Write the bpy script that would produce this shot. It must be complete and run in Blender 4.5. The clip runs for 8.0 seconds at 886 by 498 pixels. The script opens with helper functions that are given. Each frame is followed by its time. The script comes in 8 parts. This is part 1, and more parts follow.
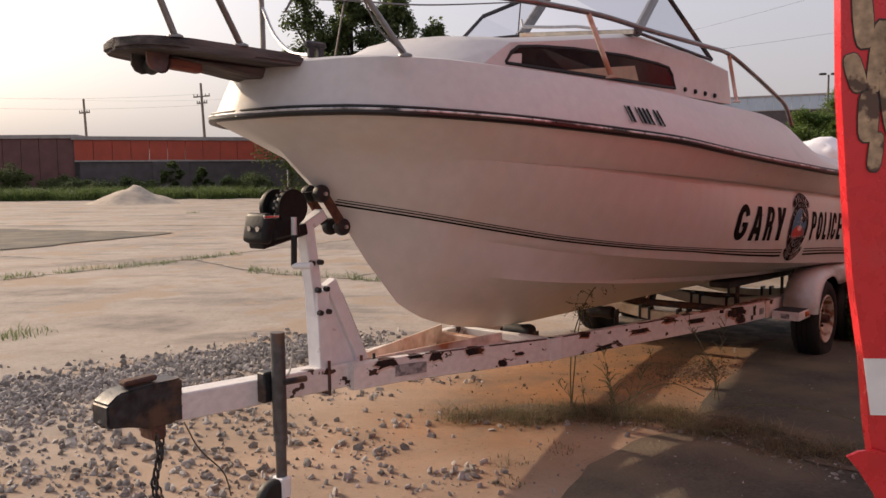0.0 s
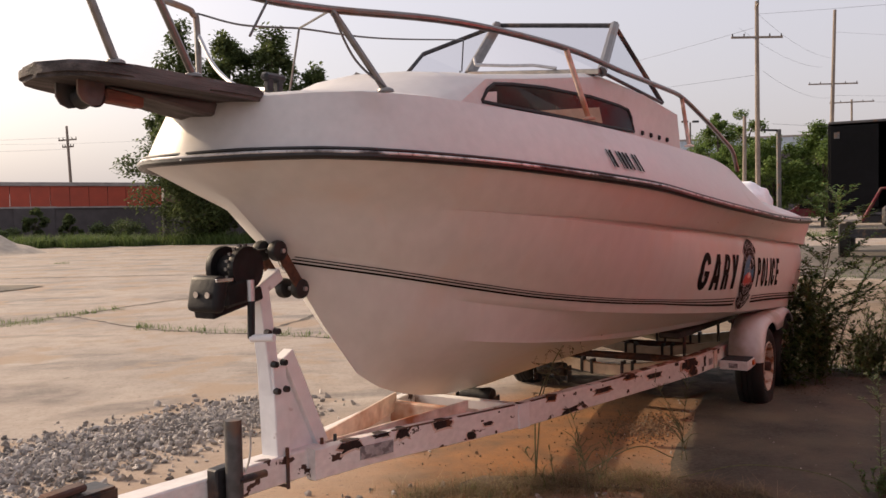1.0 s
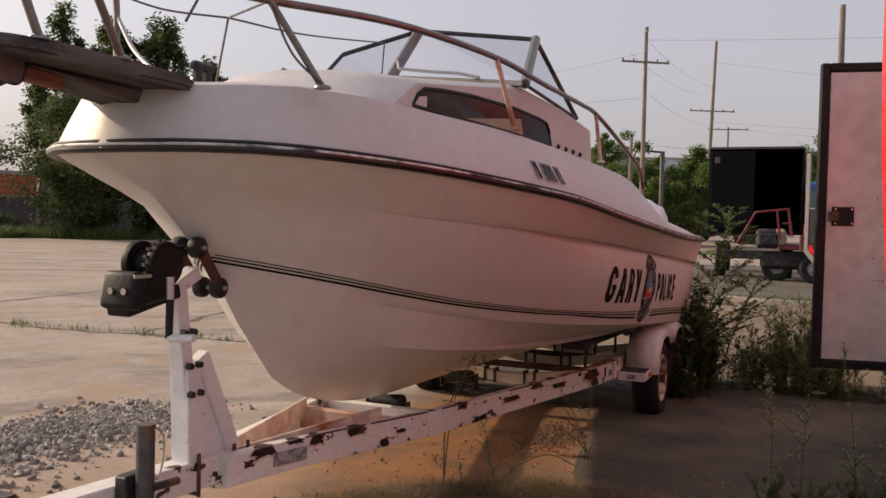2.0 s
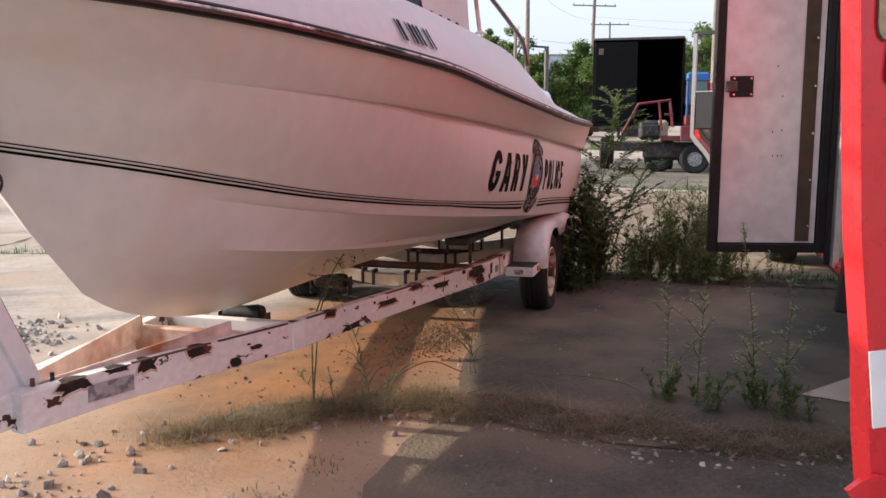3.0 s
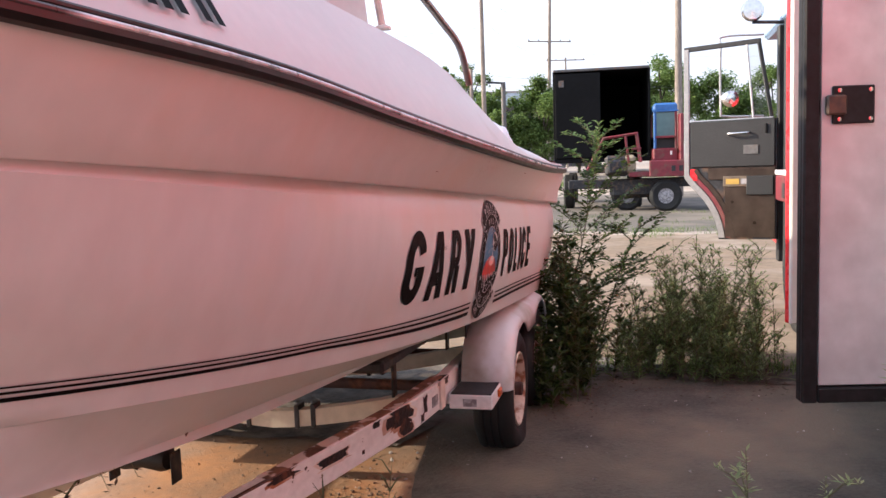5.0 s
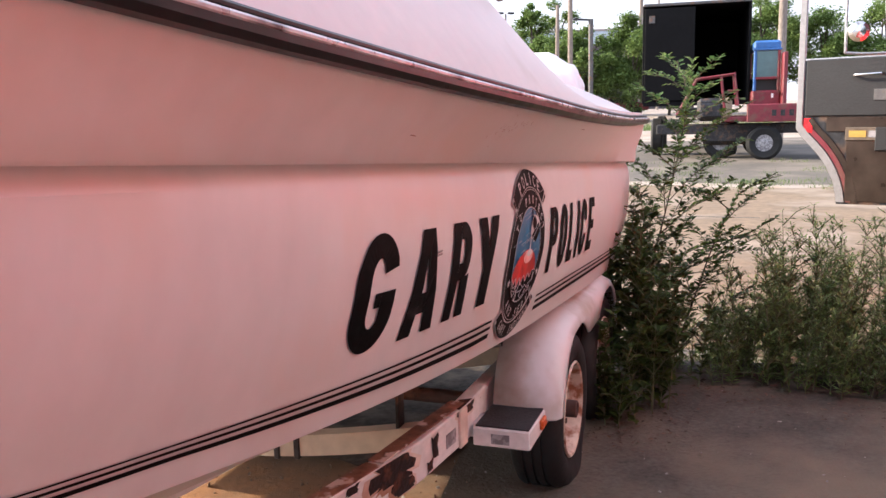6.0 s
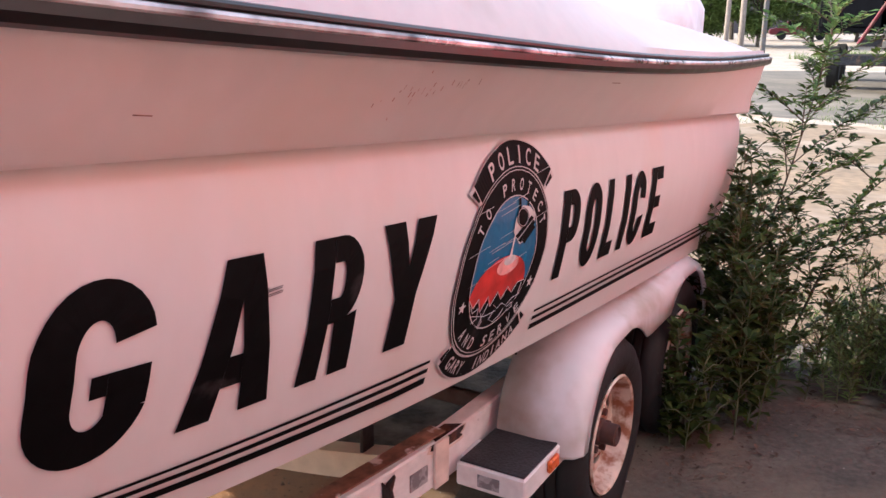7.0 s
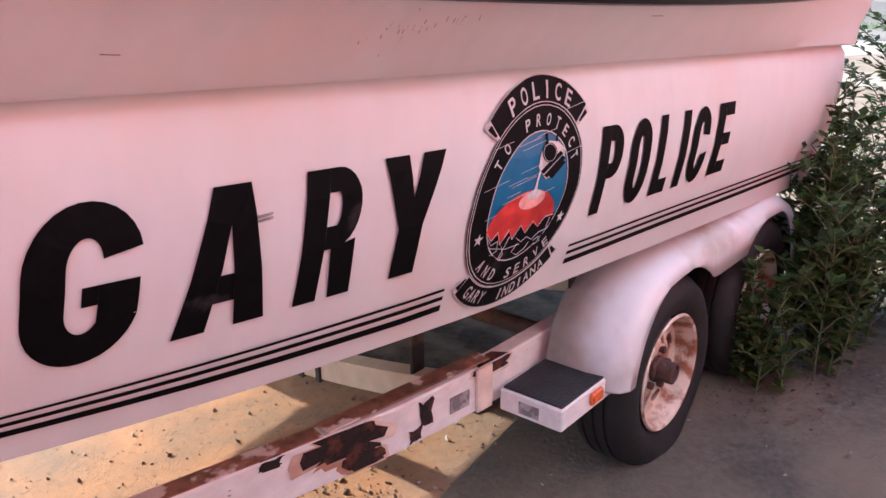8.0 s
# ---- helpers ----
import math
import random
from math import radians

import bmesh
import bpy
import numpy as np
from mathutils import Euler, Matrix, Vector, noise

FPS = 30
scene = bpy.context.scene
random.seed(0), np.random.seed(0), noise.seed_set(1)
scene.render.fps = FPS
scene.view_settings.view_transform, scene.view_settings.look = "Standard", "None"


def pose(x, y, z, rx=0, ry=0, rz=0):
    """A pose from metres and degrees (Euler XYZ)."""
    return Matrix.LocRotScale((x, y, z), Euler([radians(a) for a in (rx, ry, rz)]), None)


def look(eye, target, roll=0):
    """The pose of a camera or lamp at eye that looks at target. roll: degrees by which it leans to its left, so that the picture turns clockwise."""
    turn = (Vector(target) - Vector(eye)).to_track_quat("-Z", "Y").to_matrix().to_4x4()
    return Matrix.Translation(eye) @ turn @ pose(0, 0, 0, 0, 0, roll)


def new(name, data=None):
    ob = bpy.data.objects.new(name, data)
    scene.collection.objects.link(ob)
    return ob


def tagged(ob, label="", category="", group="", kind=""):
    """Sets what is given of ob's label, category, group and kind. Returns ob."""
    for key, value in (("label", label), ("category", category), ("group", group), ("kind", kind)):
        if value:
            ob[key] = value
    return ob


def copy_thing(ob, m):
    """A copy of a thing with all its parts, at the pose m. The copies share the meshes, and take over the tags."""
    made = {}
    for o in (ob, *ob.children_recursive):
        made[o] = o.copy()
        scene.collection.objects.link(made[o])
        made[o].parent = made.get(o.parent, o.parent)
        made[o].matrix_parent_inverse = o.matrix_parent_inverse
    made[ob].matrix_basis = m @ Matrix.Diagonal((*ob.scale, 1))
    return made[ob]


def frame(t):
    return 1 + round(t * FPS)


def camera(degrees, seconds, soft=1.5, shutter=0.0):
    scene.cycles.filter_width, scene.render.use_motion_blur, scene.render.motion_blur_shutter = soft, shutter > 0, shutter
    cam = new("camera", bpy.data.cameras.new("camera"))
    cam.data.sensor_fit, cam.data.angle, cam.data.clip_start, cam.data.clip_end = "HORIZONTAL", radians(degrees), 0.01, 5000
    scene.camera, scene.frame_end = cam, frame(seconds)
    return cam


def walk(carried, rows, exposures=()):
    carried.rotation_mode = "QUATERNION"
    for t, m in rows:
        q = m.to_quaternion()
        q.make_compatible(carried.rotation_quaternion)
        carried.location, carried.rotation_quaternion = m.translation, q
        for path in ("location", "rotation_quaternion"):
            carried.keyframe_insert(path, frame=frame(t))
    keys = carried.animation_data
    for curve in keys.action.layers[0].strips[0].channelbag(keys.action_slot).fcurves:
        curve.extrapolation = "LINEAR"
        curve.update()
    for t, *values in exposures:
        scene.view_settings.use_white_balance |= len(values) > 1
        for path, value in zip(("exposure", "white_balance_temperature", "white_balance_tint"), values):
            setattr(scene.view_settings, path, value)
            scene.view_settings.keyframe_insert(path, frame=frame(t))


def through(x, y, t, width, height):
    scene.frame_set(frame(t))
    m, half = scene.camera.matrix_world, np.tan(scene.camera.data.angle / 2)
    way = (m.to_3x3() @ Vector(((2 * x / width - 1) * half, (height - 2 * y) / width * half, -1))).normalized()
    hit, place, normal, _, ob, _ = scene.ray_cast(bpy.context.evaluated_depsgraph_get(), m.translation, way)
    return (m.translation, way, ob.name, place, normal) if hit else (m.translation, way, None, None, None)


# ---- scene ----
cam = camera(55.8, 8.0)
PATH = [
    (0, (1.417, 1.448, 1.416), (1.354, 3.439, 1.239), -0.7),
    (0.5, (1.157, 1.693, 1.417), (1.311, 3.683, 1.285), -0.6),
    (1, (1.023, 1.941, 1.454), (1.249, 3.926, 1.377), -1.2),
    (1.5, (0.869, 1.974, 1.476), (1.14, 3.956, 1.456), 0.3),
    (2, (0.883, 2.003, 1.446), (1.369, 3.942, 1.385), 1.3),
    (2.2, (0.93, 2.051, 1.411), (1.517, 3.959, 1.292), 1.1),
    (3.3, (1.242, 2.790, 1.334), (1.997, 4.617, 1.030), -0.5),
    (3.5, (1.298, 2.975, 1.377), (2.075, 4.797, 1.1), -0.9),
    (4.0, (1.517, 3.364, 1.373), (2.308, 5.188, 1.159), -2.3),
    (4.2, (1.645, 3.536, 1.398), (2.421, 5.37, 1.205), -2.4),
    (5.3, (2.342, 4.586, 1.411), (3.165, 6.397, 1.199), -1.8),
    (5.5, (2.468, 4.752, 1.423), (3.238, 6.582, 1.174), -1.5),
    (5.7, (2.577, 4.896, 1.441), (3.280, 6.746, 1.155), -1.4),
    (6, (2.736, 5.149, 1.434), (3.356, 7.022, 1.102), -1.5),
    (6.5, (3.057, 5.442, 1.401), (3.562, 7.337, 1.011), -0.2),
    (7, (3.347, 5.71, 1.476), (3.608, 7.624, 0.959), 0.2),
    (7.2, (3.382, 5.786, 1.461), (3.535, 7.701, 0.904), -1.2),
    (7.5, (3.435, 5.798, 1.496), (3.469, 7.683, 0.827), -0.4),
    (8, (3.557, 5.651, 1.494), (3.501, 7.533, 0.818), -0.7),
]
EXPOSURES = [(0.0, 0.05, 5750, 12), (1.0, 0.25, 5850, 12), (1.5, 0.25, 5900, 12), (2.0, -0.05, 5800, 12), (2.2, -0.2, 5750, 12), (3.3, 1.2, 4950, 4), (4.2, 1.35, 4900, 4),
             (5.3, 1.25, 5100, 8), (6.0, 1.5, 5100, 8), (7.0, 1.7, 4900, 5), (8.0, 2.0, 4480, 3)]
walk(cam, [(t, look(eye, target, roll)) for t, eye, target, roll in PATH], EXPOSURES)

# ---- light ----
SUN_AZ, SUN_EL = 146.0, 24.7      # degrees: azimuth from +x towards +y, height
sky_world = bpy.data.worlds.new("evening_sky")
scene.world = sky_world
sky_world.use_nodes = True
wn = sky_world.node_tree.nodes
sky_tex = wn.new("ShaderNodeTexSky")
sky_tex.sky_type = "NISHITA"
sky_tex.sun_disc = False
sky_tex.sun_elevation = radians(SUN_EL)
sky_tex.sun_rotation = radians(90 - SUN_AZ)
sky_tex.air_density, sky_tex.dust_density, sky_tex.ozone_density = 1.0, 8.0, 1.0
wn["Background"].inputs["Strength"].default_value = 0.15
haze = wn.new("ShaderNodeMix")          # evening haze pales the clear sky
haze.data_type = "RGBA"
haze.inputs[0].default_value = 0.5
haze.inputs[7].default_value = (6.4, 5.5, 4.95, 1)
sky_world.node_tree.links.new(sky_tex.outputs["Color"], haze.inputs[6])
sky_world.node_tree.links.new(haze.outputs[2], wn["Background"].inputs["Color"])
sun_data = bpy.data.lights.new("sun", "SUN")
sun_data.energy, sun_data.angle, sun_data.color = 4.0, radians(1.0), (1.0, 0.71, 0.42)
sun = new("sun", sun_data)
sun.matrix_world = look((0, 0, 0), (-math.cos(radians(SUN_AZ)) * math.cos(radians(SUN_EL)),
                                   -math.sin(radians(SUN_AZ)) * math.cos(radians(SUN_EL)), -math.sin(radians(SUN_EL))))

# ---- materials ----
def material(name, colour, rough=0.6, metal=0.0, grain=0.06, scale=30.0, bump=0.1, stain=None, stain_at=(0.55, 0.7),
             stain_scale=2.0, stretch=(1, 1, 1), vary=0.0, spec=0.5, bump_scale=None):
    """A surface with grain at two scales, fine relief, and stains or wear of a second colour."""
    m = bpy.data.materials.new(name)
    m.use_nodes = True
    nt = m.node_tree
    n, link = nt.nodes, nt.links.new
    b = n["Principled BSDF"]
    b.inputs["Metallic"].default_value = metal
    b.inputs["Specular IOR Level"].default_value = spec
    co = n.new("ShaderNodeTexCoord")
    mp = n.new("ShaderNodeMapping")
    mp.inputs["Scale"].default_value = stretch
    link(co.outputs["Object"], mp.inputs["Vector"])

    def fractal(sc, detail=6.0):
        t = n.new("ShaderNodeTexNoise")
        t.inputs["Scale"].default_value, t.inputs["Detail"].default_value = sc, detail
        link(mp.outputs["Vector"], t.inputs["Vector"])
        return t.outputs["Fac"]

    def ramp(src, lo, hi):
        r = n.new("ShaderNodeMapRange")
        r.inputs["From Min"].default_value, r.inputs["From Max"].default_value = lo, hi
        link(src, r.inputs["Value"])
        return r.outputs["Result"]

    def mix(fac, a, c, kind="MIX"):
        x = n.new("ShaderNodeMix")
        x.data_type, x.blend_type = "RGBA", kind
        for slot, v in ((0, fac), (6, a), (7, c)):
            if isinstance(v, bpy.types.NodeSocket):
                link(v, x.inputs[slot])
            else:
                x.inputs[slot].default_value = v if slot == 0 else (*v[:3], 1)
        return x.outputs[2]

    fine, broad = fractal(scale), fractal(scale * 0.09, 4.0)
    lo = tuple(c * (1 - 2 * grain) for c in colour)
    hi = tuple(min(1, c * (1 + 2 * grain)) for c in colour)
    out = mix(ramp(fine, 0.3, 0.7), lo, hi)
    out = mix(ramp(broad, 0.3, 0.7), out, mix(1.0, out, tuple([1 - 2.5 * grain] * 3), "MULTIPLY"))
    if vary:
        oi = n.new("ShaderNodeNewGeometry")
        out = mix(ramp(oi.outputs["Random Per Island"], 0, 1), out, mix(1.0, out, tuple([1 - vary] * 3), "MULTIPLY"))
    if stain:
        edge = n.new("ShaderNodeMath")
        edge.operation = "ADD"
        half = n.new("ShaderNodeMath")
        half.operation, half.inputs[1].default_value = "MULTIPLY", 0.12
        link(fractal(stain_scale * 9), half.inputs[0])
        link(fractal(stain_scale, 3.0), edge.inputs[0])
        link(half.outputs[0], edge.inputs[1])
        out = mix(ramp(edge.outputs[0], *stain_at), out, stain)
    link(out, b.inputs["Base Color"])
    rr = n.new("ShaderNodeMapRange")
    rr.inputs["To Min"].default_value, rr.inputs["To Max"].default_value = max(0, rough - 0.12), min(1, rough + 0.12)
    link(fine, rr.inputs["Value"])
    link(rr.outputs["Result"], b.inputs["Roughness"])
    if bump:
        bp = n.new("ShaderNodeBump")
        bp.inputs["Strength"].default_value, bp.inputs["Distance"].default_value = bump, 0.01
        link(fractal(bump_scale) if bump_scale else fine, bp.inputs["Height"])
        link(bp.outputs["Normal"], b.inputs["Normal"])
    return m


def leaf_material(name, dark, light, through=0.35):
    m = bpy.data.materials.new(name)
    m.use_nodes = True
    n, link = m.node_tree.nodes, m.node_tree.links.new
    b = n["Principled BSDF"]
    b.inputs["Roughness"].default_value = 0.6
    b.inputs["Specular IOR Level"].default_value = 0.25
    g = n.new("ShaderNodeNewGeometry")
    r = n.new("ShaderNodeValToRGB")
    r.color_ramp.elements[0].color, r.color_ramp.elements[1].color = (*dark, 1), (*light, 1)
    link(g.outputs["Random Per Island"], r.inputs["Fac"])
    link(r.outputs["Color"], b.inputs["Base Color"])
    tr = n.new("ShaderNodeBsdfTranslucent")
    link(r.outputs["Color"], tr.inputs["Color"])
    mx = n.new("ShaderNodeMixShader")
    mx.inputs["Fac"].default_value = through
    link(b.outputs["BSDF"], mx.inputs[1])
    link(tr.outputs["BSDF"], mx.inputs[2])
    link(mx.outputs["Shader"], n["Material Output"].inputs["Surface"])
    return m


def glass_material(name, tint, rough=0.02, clear=0.85):
    """A thin pane: mostly clear, with a gloss coat."""
    m = bpy.data.materials.new(name)
    m.use_nodes = True
    n, link = m.node_tree.nodes, m.node_tree.links.new
    t = n.new("ShaderNodeBsdfTransparent")
    t.inputs["Color"].default_value = (*tint, 1)
    g = n.new("ShaderNodeBsdfGlossy")
    g.inputs["Roughness"].default_value = rough
    fr = n.new("ShaderNodeFresnel")
    mx = n.new("ShaderNodeMixShader")
    link(fr.outputs["Fac"], mx.inputs["Fac"])
    link(t.outputs["BSDF"], mx.inputs[1])
    link(g.outputs["BSDF"], mx.inputs[2])
    link(mx.outputs["Shader"], n["Material Output"].inputs["Surface"])
    return m


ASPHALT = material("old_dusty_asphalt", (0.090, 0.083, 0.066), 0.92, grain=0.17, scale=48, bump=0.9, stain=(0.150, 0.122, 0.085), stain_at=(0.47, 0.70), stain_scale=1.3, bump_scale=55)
GELCOAT = material("weathered_gelcoat", (0.61, 0.597, 0.585), 0.40, grain=0.022, scale=9, bump=0.025, stain=(0.60, 0.53, 0.48), stain_at=(0.60, 0.88), stain_scale=2.2, stretch=(1.6, 1.6, 0.6))
DECKCOAT = material("chalky_deck_gelcoat", (0.54, 0.515, 0.50), 0.5, grain=0.025, scale=22, bump=0.05, stain=(0.45, 0.42, 0.38), stain_at=(0.70, 0.86), stain_scale=3.2)
BLACK_RUBBER = material("black_rubber", (0.012, 0.0115, 0.012), 0.6, grain=0.15, scale=40, bump=0.2)
RAIL_BLACK = material("black_vinyl_rub_rail", (0.014, 0.011, 0.012), 0.36, grain=0.2, scale=30, bump=0.05)
RAIL_WHITE = material("bright_rail_insert", (0.60, 0.58, 0.58), 0.30, 0.4, grain=0.12, scale=25, bump=0.05, stain=(0.06, 0.05, 0.05), stain_at=(0.54, 0.68), stain_scale=6)
DECAL_BLACK = material("black_vinyl_lettering", (0.0035, 0.0033, 0.0036), 0.6, grain=0.2, scale=60, bump=0.02, stain=(0.03, 0.027, 0.027), stain_at=(0.72, 0.80), stain_scale=8, spec=0.08)
WOOD = material("grey_weathered_teak", (0.058, 0.047, 0.045), 0.85, grain=0.22, scale=30, bump=0.4, stretch=(0.6, 7, 7), stain=(0.12, 0.10, 0.097), stain_at=(0.5, 0.75), stain_scale=3)
TEAK_RED = material("red_brown_teak_core", (0.24, 0.09, 0.06), 0.7, grain=0.15, scale=25, bump=0.2, stretch=(0.6, 5, 5))
STEEL = material("dull_stainless_tube", (0.22, 0.205, 0.195), 0.38, 0.85, grain=0.08, scale=30, bump=0.04, stain=(0.20, 0.13, 0.10), stain_at=(0.62, 0.75), stain_scale=5)
ALU = material("bare_aluminium", (0.52, 0.51, 0.51), 0.42, 0.8, grain=0.06, scale=40, bump=0.04)
TRAILER_WHITE = material("chipped_white_trailer_paint", (0.74, 0.71, 0.70), 0.5, grain=0.05, scale=25, bump=0.12, stretch=(1.0, 1.6, 1.6),
                         stain=(0.05, 0.022, 0.016), stain_at=(0.705, 0.715), stain_scale=7)
TRAILER_RUST = material("rusty_white_steel", (0.70, 0.58, 0.50), 0.65, grain=0.1, scale=18, bump=0.2, stain=(0.30, 0.105, 0.035), stain_at=(0.48, 0.66), stain_scale=3.0)
BEAM_RUST = material("rust_eaten_paint", (0.24, 0.115, 0.07), 0.85, grain=0.25, scale=30, bump=0.5, stain=(0.60, 0.50, 0.45), stain_at=(0.57, 0.62), stain_scale=9)
POST_WHITE = material("white_painted_steel", (0.76, 0.75, 0.76), 0.42, grain=0.03, scale=20, bump=0.05, stain=(0.18, 0.10, 0.07), stain_at=(0.70, 0.78), stain_scale=5)
RUST = material("brown_rust", (0.16, 0.065, 0.035), 0.85, grain=0.3, scale=35, bump=0.5, stain=(0.07, 0.04, 0.035), stain_at=(0.5, 0.65), stain_scale=7)
DARK_STEEL = material("dark_greasy_steel", (0.045, 0.045, 0.05), 0.5, 0.4, grain=0.25, scale=30, bump=0.25, stain=(0.12, 0.075, 0.05), stain_at=(0.6, 0.75), stain_scale=8)
GREY_STEEL = material("grey_galvanised_steel", (0.13, 0.125, 0.125), 0.55, 0.5, grain=0.15, scale=25, bump=0.15, stain=(0.16, 0.10, 0.07), stain_at=(0.6, 0.75), stain_scale=6)
TYRE = material("dusty_tyre_rubber", (0.007, 0.0068, 0.007), 0.75, grain=0.2, scale=25, bump=0.3, stain=(0.022, 0.02, 0.019), stain_at=(0.62, 0.85), stain_scale=5)
RIM_PAINT = material("cream_rim_with_rust", (0.66, 0.55, 0.44), 0.5, grain=0.08, scale=25, bump=0.2, stain=(0.24, 0.095, 0.04), stain_at=(0.53, 0.68), stain_scale=15)
CREAM_STEEL = material("cream_painted_steel", (0.62, 0.55, 0.43), 0.55, grain=0.05, scale=20, bump=0.08, stain=(0.33, 0.24, 0.15), stain_at=(0.60, 0.78), stain_scale=4)
FENDER = material("white_plastic_fender", (0.63, 0.62, 0.63), 0.4, grain=0.02, scale=12, bump=0.03, stain=(0.36, 0.31, 0.25), stain_at=(0.56, 0.80), stain_scale=4)
GRIP = material("black_grip_tape", (0.03, 0.03, 0.033), 0.8, grain=0.25, scale=120, bump=0.5)
AMBER = material("amber_reflector", (0.65, 0.13, 0.02), 0.3, grain=0.08, scale=60, bump=0.2)
STICKER = material("faded_silver_sticker", (0.35, 0.34, 0.35), 0.6, grain=0.1, scale=50, bump=0.05, stain=(0.16, 0.15, 0.16), stain_at=(0.55, 0.6), stain_scale=30)
DARK_GLASS = material("smoked_acrylic", (0.018, 0.016, 0.017), 0.15, grain=0.1, scale=20, bump=0.0, spec=0.08)
CLEAR = glass_material("windshield_glass", (0.80, 0.80, 0.78), 0.06)
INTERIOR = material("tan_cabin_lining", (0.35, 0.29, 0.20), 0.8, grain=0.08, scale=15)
CANVAS = material("white_tarpaulin", (0.80, 0.80, 0.82), 0.6, grain=0.04, scale=14, bump=0.35, bump_scale=7)
ENGINE_RED = material("fire_engine_red_paint", (0.62, 0.022, 0.028), 0.28, grain=0.04, scale=20, bump=0.03, stain=(0.50, 0.05, 0.05), stain_at=(0.6, 0.75), stain_scale=4)
ENGINE_WHITE = material("white_engine_paint", (0.83, 0.82, 0.81), 0.35, grain=0.03, scale=20, bump=0.03)
ENGINE_BLUE = material("pale_blue_cab_paint", (0.24, 0.35, 0.54), 0.4, grain=0.05, scale=15, bump=0.03)
DOOR_ALU = material("brushed_aluminium_door_panel", (0.60, 0.59, 0.60), 0.42, 0.3, grain=0.06, scale=12, bump=0.05, stain=(0.42, 0.40, 0.40), stain_at=(0.58, 0.8), stain_scale=2.2)
LINING_CREAM = material("cream_grey_lining", (0.66, 0.64, 0.60), 0.45, grain=0.04, scale=12, bump=0.04, stain=(0.48, 0.46, 0.43), stain_at=(0.6, 0.8), stain_scale=2.5)
GASKET = material("black_door_gasket", (0.016, 0.015, 0.016), 0.55, grain=0.2, scale=50, bump=0.15, spec=0.25)
CHROME = material("pitted_chrome", (0.72, 0.71, 0.70), 0.14, 1.0, grain=0.05, scale=40, bump=0.03)
DARK_TRIM = material("charcoal_door_card", (0.0154, 0.0154, 0.0171), 0.6, grain=0.12, scale=60, bump=0.2)
BRONZE_TRIM = material("brown_tinted_metal", (0.085, 0.062, 0.048), 0.32, 0.6, grain=0.1, scale=12, bump=0.05)
EDGE_METAL = material("brushed_edge_metal", (0.32, 0.31, 0.31), 0.4, 0.35, grain=0.05, scale=40, bump=0.03)
BRONZE_LIGHT = material("tan_tinted_panel", (0.17, 0.135, 0.10), 0.4, 0.3, grain=0.08, scale=20, bump=0.05)
YELLOW = material("yellow_label", (0.42, 0.28, 0.05), 0.5, grain=0.05, scale=60)
TRUCK_RED = material("faded_red_truck_paint", (0.17, 0.018, 0.03), 0.5, grain=0.1, scale=12, bump=0.05, stain=(0.13, 0.05, 0.04), stain_at=(0.58, 0.7), stain_scale=4)
CAB_BLUE = material("bright_blue_cap_paint", (0.04, 0.13, 0.38), 0.4, grain=0.06, scale=15)
BOX_BLACK = material("black_van_body", (0.006, 0.006, 0.007), 0.75, grain=0.2, scale=8, bump=0.05, spec=0.15)
FAR_GLASS = material("dull_cab_glass", (0.10, 0.17, 0.18), 0.15, grain=0.05, scale=6, bump=0)
POLE_WOOD = material("weathered_pole_wood", (0.30, 0.25, 0.21), 0.9, grain=0.18, scale=10, bump=0.3, stretch=(4, 4, 0.5))
BUILD_RED = material("orange_red_metal_cladding", (0.42, 0.07, 0.035), 0.6, grain=0.06, scale=1.2, bump=0.1)
BUILD_DULL = material("dull_maroon_block", (0.16, 0.075, 0.07), 0.85, grain=0.1, scale=1.5, bump=0.1)
BUILD_GREY = material("dark_grey_block", (0.10, 0.085, 0.085), 0.85, grain=0.12, scale=1.5, bump=0.15)
ROOF_EDGE = material("pale_roof_edge", (0.36, 0.32, 0.30), 0.8, grain=0.08, scale=2)
BLUE_GREY = material("pale_blue_metal_roof", (0.45, 0.52, 0.60), 0.6, grain=0.04, scale=0.5)
BARK = material("tree_bark", (0.10, 0.08, 0.06), 0.95, grain=0.25, scale=8, bump=0.5, stretch=(3, 3, 0.6))
STALK = material("green_brown_stalk", (0.12, 0.13, 0.06), 0.8, grain=0.15, scale=40)
STONE = material("crushed_stone", (0.50, 0.46, 0.43), 0.9, grain=0.15, scale=40, bump=0.5, vary=0.62)
GRIT = material("brown_grit", (0.29, 0.20, 0.13), 0.95, grain=0.2, scale=40, bump=0.4, vary=0.6)
SAND = material("pale_sand", (0.46, 0.39, 0.31), 0.95, grain=0.08, scale=3, bump=0.4)
LEAF_TREE = leaf_material("tree_foliage", (0.055, 0.08, 0.03), (0.15, 0.185, 0.07), 0.42)
LEAF_FAR = leaf_material("sunlit_far_foliage", (0.075, 0.12, 0.03), (0.21, 0.29, 0.08))
LEAF_SHRUB = leaf_material("shrub_foliage", (0.020, 0.038, 0.009), (0.075, 0.112, 0.022), 0.36)
LEAF_WEED = leaf_material("weed_foliage", (0.19, 0.27, 0.12), (0.42, 0.49, 0.25), 0.45)
LEAF_DRY = leaf_material("dry_grass_blades", (0.10, 0.085, 0.05), (0.27, 0.21, 0.13))
LEAF_MUGWORT = leaf_material("feathery_weed_foliage", (0.060, 0.105, 0.030), (0.24, 0.32, 0.10), 0.42)
